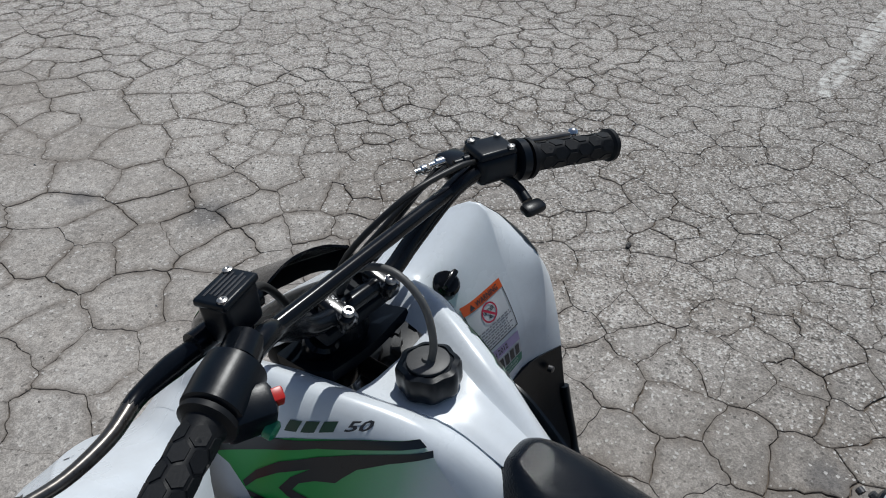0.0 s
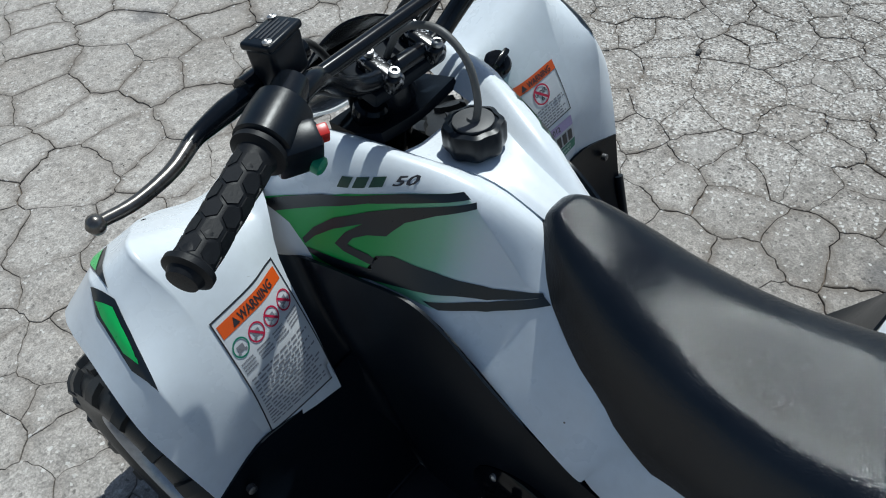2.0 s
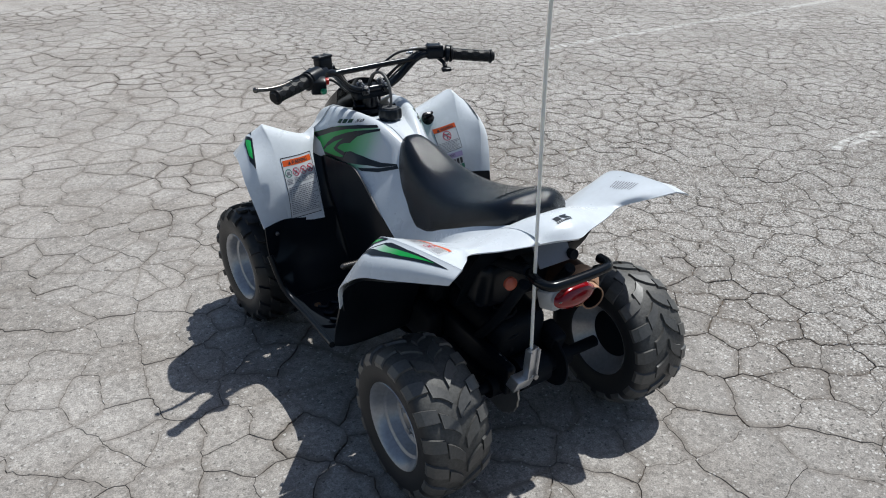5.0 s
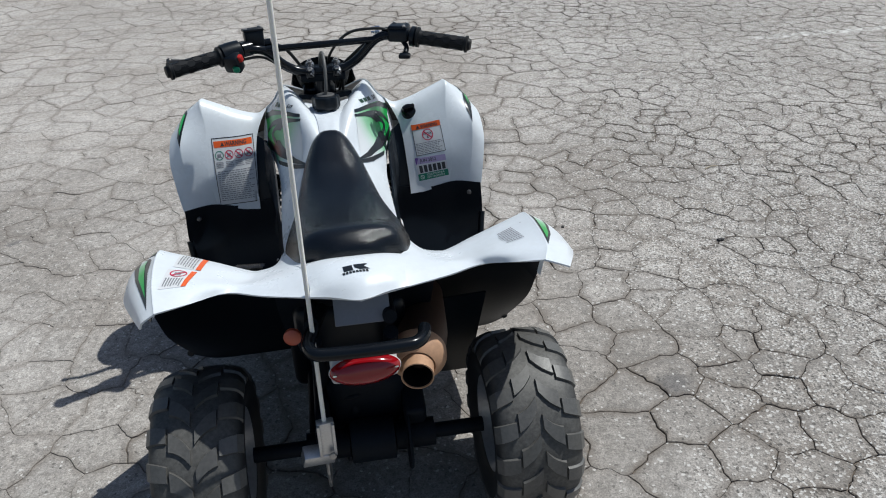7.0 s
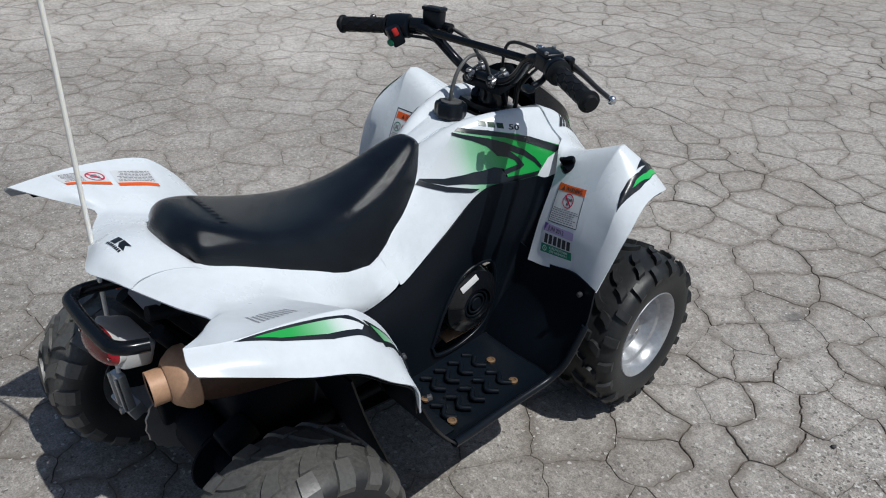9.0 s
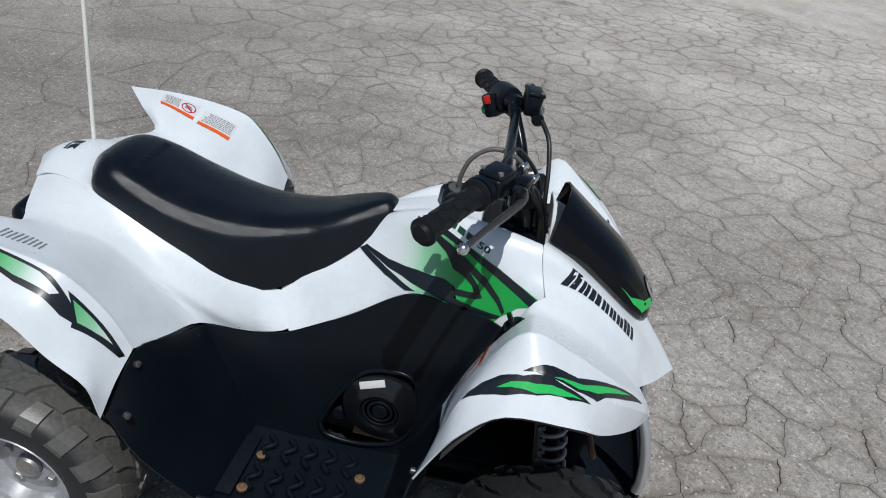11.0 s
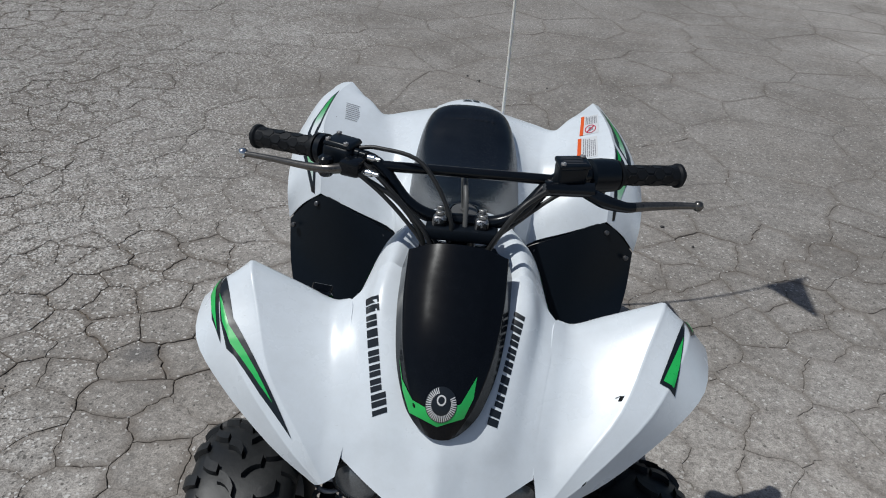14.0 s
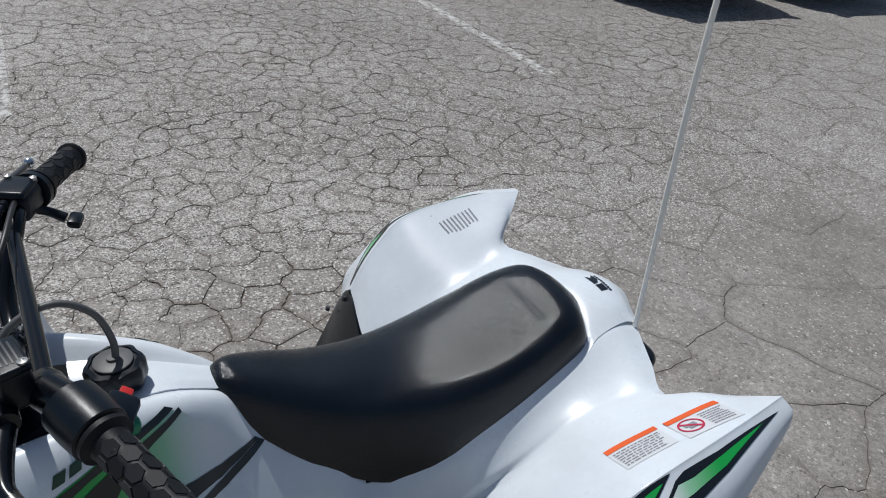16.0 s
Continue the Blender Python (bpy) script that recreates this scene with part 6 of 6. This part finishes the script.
# floorboard treads
BOLT = plain("darkened_steel", (0.12, 0.12, 0.125), 0.4, 0.7, vary=0.3, scale=60)
RUST = plain("rusty_bolt", (0.24, 0.15, 0.085), 0.6, 0.6, vary=0.4, scale=80)
for s in (-1, 1):
    for k in range(5):
        y = 0.388 + k * 0.040
        for x in (0.205, 0.282):
            part("tread_bar", tube("tread_bar", [(s * (x - 0.030), y - 0.008, 0.214), (s * (x - 0.010), y + 0.009, 0.214), (s * (x + 0.010), y - 0.009, 0.214), (s * (x + 0.030), y + 0.008, 0.214)], 0.0058, 8, 4), BLACK, quad)
    part("floor_lip", tube("floor_lip", [(s * 0.398, 0.672, 0.355), (s * 0.386, 0.640, 0.275), (s * 0.372, 0.612, 0.236), (s * 0.366, 0.540, 0.225), (s * 0.366, 0.470, 0.224), (s * 0.372, 0.380, 0.228), (s * 0.380, 0.325, 0.240)], 0.0085, 10, 4), BLACK, quad, "rounded outer lip of the floorboard")
    part("floor_mat", block("floor_mat", (0.150, 0.030, 0.006), 0.002), FRAME, quad, "ribbed strip across the floorboard", pose(s * 0.262, 0.352, 0.2165))
    for x, y in ((0.315, 0.380), (0.231, 0.383), (0.311, 0.562), (0.231, 0.575)):
        part("floor_bolt", lathe("floor_bolt", [(0.010, 0.0), (0.010, 0.004), (0.006, 0.005), (0.005, 0.003), (0.001, 0.003)], 14), RUST, quad, "rusty floorboard bolt", pose(s * x, y, 0.2140))
    for x, y, z, d in ((0.345, 0.222, 0.488, (0.3, 1, 0.4)), (0.400, 0.232, 0.430, (0.6, 1, 0.2)), (0.365, 0.684, 0.412, (0.1, -1, 0.1)), (0.182, 0.240, 0.430, (0.2, 1, 0.3))):
        a = Vector((s * x + 0.012 * (y < 0.3), y, z))
        part("panel_bolt", lathe("panel_bolt", [(0.0058, -0.004), (0.0058, 0.003), (0.0035, 0.0045), (0.001, 0.0045)], 12), BOLT, quad, "small panel bolt", along(a, a + Vector((s * d[0], d[1], d[2]))))

# ---- rear ----
part("grab_bar", tube("grab_bar", [(-0.050, -0.020, 0.555), (-0.066, -0.080, 0.554), (-0.076, -0.128, 0.554), (-0.066, -0.154, 0.554), (-0.040, -0.160, 0.554), (0.020, -0.161, 0.553), (0.085, -0.158, 0.552), (0.108, -0.152, 0.551), (0.122, -0.134, 0.549), (0.128, -0.105, 0.545)], 0.0118, 14, 5), PAINT, quad, "glossy black rear grab bar")
tail = part("tail_light", lathe("tail_light", [(0.050, -0.030), (0.060, -0.010), (0.064, 0.0), (0.062, 0.002)], 36), plain("pale_housing", (0.5, 0.5, 0.5), 0.4, vary=0.1), quad, "red oval tail light in a pale housing", along((0.016, -0.142, 0.500), (0.019, -0.195, 0.520)) @ Matrix.Diagonal((1, 0.42, 1, 1)))
part("housing", block("housing", (0.110, 0.105, 0.060), 0.012, 3, 1.1), tail.data.materials[0], tail, "", pose(0, 0, -0.036))
part("lens", lathe("lens", [(0.063, 0.0), (0.060, 0.010), (0.045, 0.018), (0.020, 0.021), (0.001, 0.021)], 36, 60), RED, tail, "red tail light lens")
for s in (-1, 1):
    part("lens_screw", lathe("lens_screw", [(0.004, 0.0), (0.004, 0.003), (0.001, 0.003)], 10), CHROME, tail, "", pose(s * 0.054, 0, 0.014))
BURNT = plain("burnt_brown_steel", (0.080, 0.044, 0.030), 0.55, 0.3, vary=0.4, scale=18, spec=0.3)
# near-black colour that stands in for the darkness deep inside the pipe
PIPE_BLACK = plain("pipe_black", (0.006, 0.005, 0.005), 0.9, vary=0.4, scale=40, spec=0.1)
TAN = plain("tan_steel", (0.46, 0.27, 0.165), 0.55, 0.1, vary=0.25, scale=20)
muff = part("muffler", tube("muffler", [(0.120, -0.060, 0.450), (0.138, 0.02, 0.440), (0.160, 0.200, 0.410)], [0.045, 0.050, 0.048], 24, 5), BURNT, quad, "dark heat-browned muffler")
part("heat_shield", lathe("heat_shield", [(0.047, -0.050), (0.055, -0.046), (0.0555, -0.030), (0.052, -0.022), (0.040, -0.006), (0.034, -0.002), (0.031, -0.006)], 32, 30, capped=False), TAN, muff, "tan round muffler end cover", along((0.113, -0.090, 0.446), (0.106, -0.138, 0.4445)))
part("tail_pipe", lathe("tail_pipe", [(0.030, -0.02), (0.0305, 0.044), (0.0285, 0.0445), (0.0272, 0.040), (0.0268, -0.018)], 32, capped=False), TAN, muff, "tan tail pipe", along((0.116, -0.072, 0.447), (0.109, -0.12, 0.4455)))
# black lining, so that the mouth of the pipe reads as a dark hole
part("baffle", lathe("baffle", [(0.0268, 0.0425), (0.0262, 0.040), (0.0260, -0.010), (0.012, -0.010), (0.011, -0.018), (0.0005, -0.018)], 28, capped=False), PIPE_BLACK, muff, "black lining that darkens the inside of the tail pipe", along((0.116, -0.072, 0.447), (0.109, -0.12, 0.4455)))
part("exhaust_pipe", tube("exhaust_pipe", [(0.158, 0.19, 0.412), (0.135, 0.30, 0.420), (0.110, 0.44, 0.380), (0.07, 0.58, 0.330)], 0.014, 12, 4), BURNT, quad, "browned exhaust pipe")
part("number_plate_holder", block("number_plate_holder", (0.100, 0.004, 0.062), 0.002), plain("grey_sheet", (0.22, 0.23, 0.26), 0.5, vary=0.1), quad, "plain grey sheet under the tail", pose(0.022, -0.055, 0.572, -35))
part("reflector", lathe("reflector", [(0.016, 0.0), (0.016, 0.008), (0.010, 0.012), (0.001, 0.013)], 20), plain("amber_red", (0.42, 0.09, 0.05), 0.3, vary=0.1), quad, "round red reflector", along((-0.105, -0.060, 0.530), (-0.11, -0.10, 0.533)))
axle = part("rear_axle", tube("rear_axle", [(-0.225, 0, 0.200), (0.0, 0, 0.200), (0.255, 0, 0.200)], 0.016, 14, 3), FRAME, quad, "black rear axle")
part("axle_carrier", lathe("axle_carrier", [(0.022, -0.05), (0.045, -0.045), (0.045, 0.045), (0.022, 0.05)], 24), FRAME, axle, "", pose(0.02, 0, 0.200, 0, 90, 0))
part("sprocket", lathe("sprocket", [(0.03, -0.003), (0.082, -0.003), (0.084, 0.0), (0.082, 0.003), (0.03, 0.003)], 40, 30, 20, 0.02), STEEL, axle, "", pose(-0.075, 0, 0.200, 0, 90, 0))
part("brake_disc", lathe("brake_disc", [(0.03, -0.003), (0.070, -0.003), (0.072, 0.0), (0.070, 0.003), (0.03, 0.003)], 40, 30), FRAME, axle, "", pose(0.095, 0, 0.200, 0, 90, 0))
# extra black bulk round the axle, added to darken the gap between the wheels
part("axle_housing", tube("axle_housing", [(-0.115, 0, 0.200), (0.02, 0, 0.200), (0.150, 0, 0.200)], 0.030, 18, 3), FRAME, axle, "black axle housing")
part("swing_arm_screen", block("swing_arm_screen", (0.250, 0.200, 0.040), 0.012, 3), FRAME, quad, "black plate across the swing arm, added to darken the gap", pose(0.015, 0.125, 0.205, 4))
part("chain_guard", block("chain_guard", (0.030, 0.330, 0.090), 0.012, 3), BLACK, quad, "black plastic chain guard", pose(-0.078, 0.110, 0.250, 6))
part("brake_caliper", block("brake_caliper", (0.045, 0.070, 0.055), 0.010, 3), FRAME, axle, "", pose(0.112, 0.020, 0.262, 20))
for s in (-1, 1):
    part("swing_arm", tube("swing_arm", [(s * 0.05 + 0.01, 0.30, 0.230), (s * 0.05 + 0.02, 0.15, 0.215), (s * 0.045 + 0.02, 0.0, 0.200)], 0.018, 12, 4), FRAME, quad, "black swing arm tube")
top, foot = Vector((-0.02, 0.10, 0.520)), Vector((-0.01, 0.04, 0.250))
shock = part("shock_absorber", tube("shock_absorber", [tuple(top), tuple(top.lerp(foot, 0.5)), tuple(foot)], 0.014, 14, 4), FRAME, quad, "rear shock absorber with a coil spring")
coil, way = [], (foot - top).normalized()
u = way.orthogonal().normalized()
v = way.cross(u)
for k in range(73):
    a = k / 72 * 2 * math.pi * 7
    coil.append(tuple(top.lerp(foot, 0.10 + 0.75 * k / 72) + 0.026 * (math.cos(a) * u + math.sin(a) * v)))
part("spring", tube("spring", coil, 0.0050, 8, 1), FRAME, shock, "black coil spring")

# flag pole on its bracket
FIBRE = plain("white_fibreglass", (0.86, 0.84, 0.78), 0.5, vary=0.08, scale=60)
FIBRE.node_tree.nodes["Principled BSDF"].inputs["Subsurface Weight"].default_value = 0.9
FIBRE.node_tree.nodes["Principled BSDF"].inputs["Subsurface Radius"].default_value = (0.008, 0.008, 0.007)
ALLOY = plain("bare_aluminium", (0.60, 0.61, 0.62), 0.38, 0.85, vary=0.2, scale=40)
pole = part("flag_pole", tube("flag_pole", [(-0.069, -0.110, 0.30), (-0.067, -0.098, 0.70), (-0.064, -0.090, 1.10), (-0.062, -0.110, 1.50), (-0.060, -0.150, 1.86), (-0.060, -0.188, 2.17)], 0.0042, 10, 6), FIBRE, quad, "thin white fibreglass flag pole")
part("pole_socket", block("pole_socket", (0.032, 0.016, 0.082), 0.002), ALLOY, quad, "bare aluminium pole socket", pose(-0.068, -0.108, 0.325, 4, 0, 6))
part("socket_rib", block("socket_rib", (0.006, 0.006, 0.080), 0.0015), ALLOY, quad, "folded edge of the aluminium socket", pose(-0.054, -0.118, 0.324, 4, 0, 6))
part("socket_rib", block("socket_rib", (0.006, 0.006, 0.080), 0.0015), ALLOY, quad, "folded edge of the aluminium socket", pose(-0.081, -0.120, 0.324, 4, 0, 6))
part("pole_bracket", block("pole_bracket", (0.062, 0.030, 0.034), 0.003), ALLOY, quad, "bent aluminium flag bracket", pose(-0.088, -0.098, 0.272, 20, 8, 10))
part("bracket_bolt", lathe("bracket_bolt", [(0.007, 0.0), (0.007, 0.006), (0.003, 0.007)], 6), STEEL, quad, "steel bracket bolt", along((-0.060, -0.118, 0.285), (-0.060, -0.16, 0.29)))
FLAG = [[(-0.060, -0.188, 2.165), (-0.080, -0.115, 2.10), (-0.112, 0.030, 2.005)], [(-0.060, -0.168, 2.015), (-0.078, -0.100, 2.01), (-0.113, 0.031, 2.000)], [(-0.060, -0.152, 1.870), (-0.080, -0.085, 1.92), (-0.114, 0.032, 1.995)]]
part("flag", shell("flag", FLAG, 0.001), plain("orange_flag", (0.75, 0.16, 0.02), 0.7, vary=0.1), pole, "small orange pennant")

# raised lettering pressed into the rear of the seat, too soft to read
for k in range(9):
    x = -0.056 + 0.014 * k + 0.014
    tagged(part("embossed_letter", block("embossed_letter", (0.0095, 0.013, 0.0014), 0.0006), LEATHER, seat, "", pose(x, 0.072, 0.6815 - 1.0 * (x - 0.010) ** 2, -18, 0, 0)))

# ---- parked cars beyond the stall lines ----
CARPAINT = plain("dark_car_paint", (0.018, 0.012, 0.013), 0.18, vary=0.1, scale=3, coat=0.8, spec=0.5)
CARGLASS = plain("tinted_glass", (0.012, 0.014, 0.016), 0.05, vary=0.05, scale=3, spec=0.5)
CARTYRE = plain("road_tyre", (0.02, 0.02, 0.02), 0.7, vary=0.3, scale=20)
REDLENS = plain("red_car_lens", (0.30, 0.02, 0.015), 0.15, vary=0.1, coat=0.5)


def car_body(name, rows, half, thick=0.0):
    """A closed hull from rows of (x, floor, top, width share), rounded in section."""
    ring = [(-1.0, 0.30), (-1.0, 0.62), (-0.95, 0.82), (-0.84, 0.94), (-0.5, 1.0), (0.0, 1.01), (0.5, 1.0), (0.84, 0.94), (0.95, 0.82), (1.0, 0.62), (1.0, 0.30), (0.94, 0.08), (0.80, 0.0), (0.0, 0.0), (-0.80, 0.0), (-0.94, 0.08)]
    rows = spline([(x, f, t) for x, f, t, _ in rows], 4), spline([(w, 0, 0) for _, _, _, w in rows], 4)
    verts, faces, nr = [], [], len(ring)
    for (x, f, t), (w, _, _) in zip(*rows):
        for y, z in ring:
            verts.append((x, y * half * w, f + (t - f) * z))
    for i in range(len(rows[0]) - 1):
        for k in range(nr):
            a, b = i * nr + k, i * nr + (k + 1) % nr
            faces.append((a, b, b + nr, a + nr))
    faces += [tuple(reversed(range(nr))), tuple(range(len(verts) - nr, len(verts)))]
    return mesh_of(name, verts, faces, 35)


def parked_car(x, y, label):
    car = tagged(new("parked_car"), label, "car", "parked cars")
    car.matrix_world = pose(x, y, 0)
    part("body", car_body("body", [(0.00, 0.36, 0.60, 0.52), (0.06, 0.26, 0.74, 0.74), (0.22, 0.20, 0.84, 0.90), (0.60, 0.18, 0.92, 0.98), (1.40, 0.18, 0.95, 1.0), (2.50, 0.18, 0.96, 1.0), (3.10, 0.20, 0.92, 0.97), (3.36, 0.26, 0.82, 0.86), (3.44, 0.36, 0.66, 0.62)], 0.74), CARPAINT, car, "glossy dark body")
    cabin = part("cabin", car_body("cabin", [(0.30, 0.84, 0.90, 0.80), (0.62, 0.84, 1.22, 0.80), (0.95, 0.84, 1.40, 0.80), (1.70, 0.84, 1.46, 0.82), (2.20, 0.84, 1.40, 0.82), (2.72, 0.84, 1.10, 0.80), (3.02, 0.84, 0.90, 0.76)], 0.74), CARGLASS, car, "tinted windows all round")
    part("roof", car_body("roof", [(0.98, 1.33, 1.42, 0.66), (1.20, 1.35, 1.46, 0.70), (1.70, 1.37, 1.48, 0.72), (2.10, 1.34, 1.44, 0.70), (2.30, 1.30, 1.38, 0.66)], 0.74), CARPAINT, cabin, "dark roof")
    part("bumper", car_body("bumper", [(-0.05, 0.34, 0.50, 0.50), (0.00, 0.29, 0.53, 0.72), (0.10, 0.27, 0.54, 0.86), (0.22, 0.27, 0.54, 0.93)], 0.745), CARPAINT, car)
    for s in (-1, 1):
        part("tail_lamp", block("tail_lamp", (0.08, 0.20, 0.10), 0.02, 3), REDLENS, car, "red tail lamp", pose(0.075, s * 0.50, 0.68, 0, 0, s * 18))
        part("mirror", block("mirror", (0.09, 0.12, 0.09), 0.03, 3), CARPAINT, car, "", pose(2.45, s * 0.78, 0.98))
        for wx in (0.62, 2.78):
            w = part("wheel", lathe("wheel", [(0.03, 0.03), (0.15, 0.035), (0.175, 0.05), (0.19, 0.06), (0.195, 0.02), (0.195, -0.08)], 28), SILVER, car, "", pose(wx, s * 0.66, 0.28, -90 * s))
            part("tyre", lathe("tyre", [(0.19, -0.08), (0.24, -0.085), (0.275, -0.07), (0.28, 0.0), (0.275, 0.06), (0.24, 0.075), (0.19, 0.065)], 36, capped=False), CARTYRE, w)


parked_car(3.88, -4.36, "dark parked car with red tail lamps")
parked_car(3.86, -6.08, "dark car parked close beside another")

# ---- loose stones and bits ----
def pebble_field():
    """Loose grit, most of it where the asphalt has ravelled."""
    rng = random.Random(8)
    verts, faces = [], []
    for _ in range(1500):
        x, y = (rng.uniform(1.1, 3.4), rng.uniform(-1.6, 3.6)) if rng.random() < 0.75 else (rng.uniform(-2.4, 1.2), rng.uniform(-2.0, 3.4))
        r = rng.uniform(0.0012, 0.0030) * (2.0 if rng.random() < 0.06 else 1.0)
        o, a0 = len(verts), rng.uniform(0, 6.3)
        for k in range(5):
            a = a0 + k * 1.2566
            q = r * rng.uniform(0.75, 1.2)
            verts.append((x + q * math.cos(a), y + q * math.sin(a), 0.0008))
        verts.append((x + rng.uniform(-0.3, 0.3) * r, y + rng.uniform(-0.3, 0.3) * r, 0.001 + r * rng.uniform(0.7, 1.2)))
        faces += [(o + k, o + (k + 1) % 5, o + 5) for k in range(5)]
    return raw_mesh("gravel", verts, faces, GRIT)


def grit_material():
    m, n, l, p = nodes_of("stone_grit")
    pick = n.new("ShaderNodeNewGeometry").outputs["Random Per Island"]
    l.new(ramp_node(n, l, pick, [(0.0, (0.05, 0.045, 0.04)), (0.45, (0.22, 0.20, 0.18)), (1.0, (0.60, 0.57, 0.52))]).outputs[0], p.inputs["Base Color"])
    p.inputs["Roughness"].default_value = 0.8
    return m


GRIT = grit_material()
tagged(new("gravel", pebble_field()), "loose pale and dark grit strewn on the asphalt", "gravel", kind="stuff")
PEBBLE = lathe("pebble", [(0.004, 0.0), (0.009, 0.002), (0.0095, 0.006), (0.006, 0.010), (0.001, 0.011)], 9, 50, 3, 0.16)
PEBBLE.materials.append(plain("dark_stone", (0.045, 0.043, 0.042), 0.75, vary=0.4, scale=80, relief=0.0006))
for x, y, big, turn in ((1.31, 0.94, 1.00, 0), (1.30, 0.94, 0.90, 37), (0.80, 1.15, 0.80, 74), (0.02, -2.27, 0.70, 111), (-0.35, -2.26, 0.60, 148), (-0.73, -0.77, 0.90, 185), (0.03, -2.28, 0.60, 222), (-0.82, -0.64, 0.70, 259), (0.09, -2.35, 0.80, 296), (0.02, -2.29, 0.60, 333)):
    stone = tagged(new("pebble", PEBBLE), "small dark pebble lying on the asphalt", "pebble", "loose pebbles")
    stone.matrix_world = pose(x, y, 0.0006, 0, 0, turn) @ Matrix.Diagonal((big, big * 0.75, big * 0.8, 1))
part_twig = tagged(new("twig", tube("twig", [(1.52, 1.50, 0.004), (1.55, 1.515, 0.006), (1.585, 1.52, 0.004)], [0.002, 0.003, 0.002], 6, 3)), "short dry pale twig lying on the asphalt", "twig")
part_twig.data.materials.append(plain("dry_wood", (0.42, 0.36, 0.27), 0.8, vary=0.3, scale=60))

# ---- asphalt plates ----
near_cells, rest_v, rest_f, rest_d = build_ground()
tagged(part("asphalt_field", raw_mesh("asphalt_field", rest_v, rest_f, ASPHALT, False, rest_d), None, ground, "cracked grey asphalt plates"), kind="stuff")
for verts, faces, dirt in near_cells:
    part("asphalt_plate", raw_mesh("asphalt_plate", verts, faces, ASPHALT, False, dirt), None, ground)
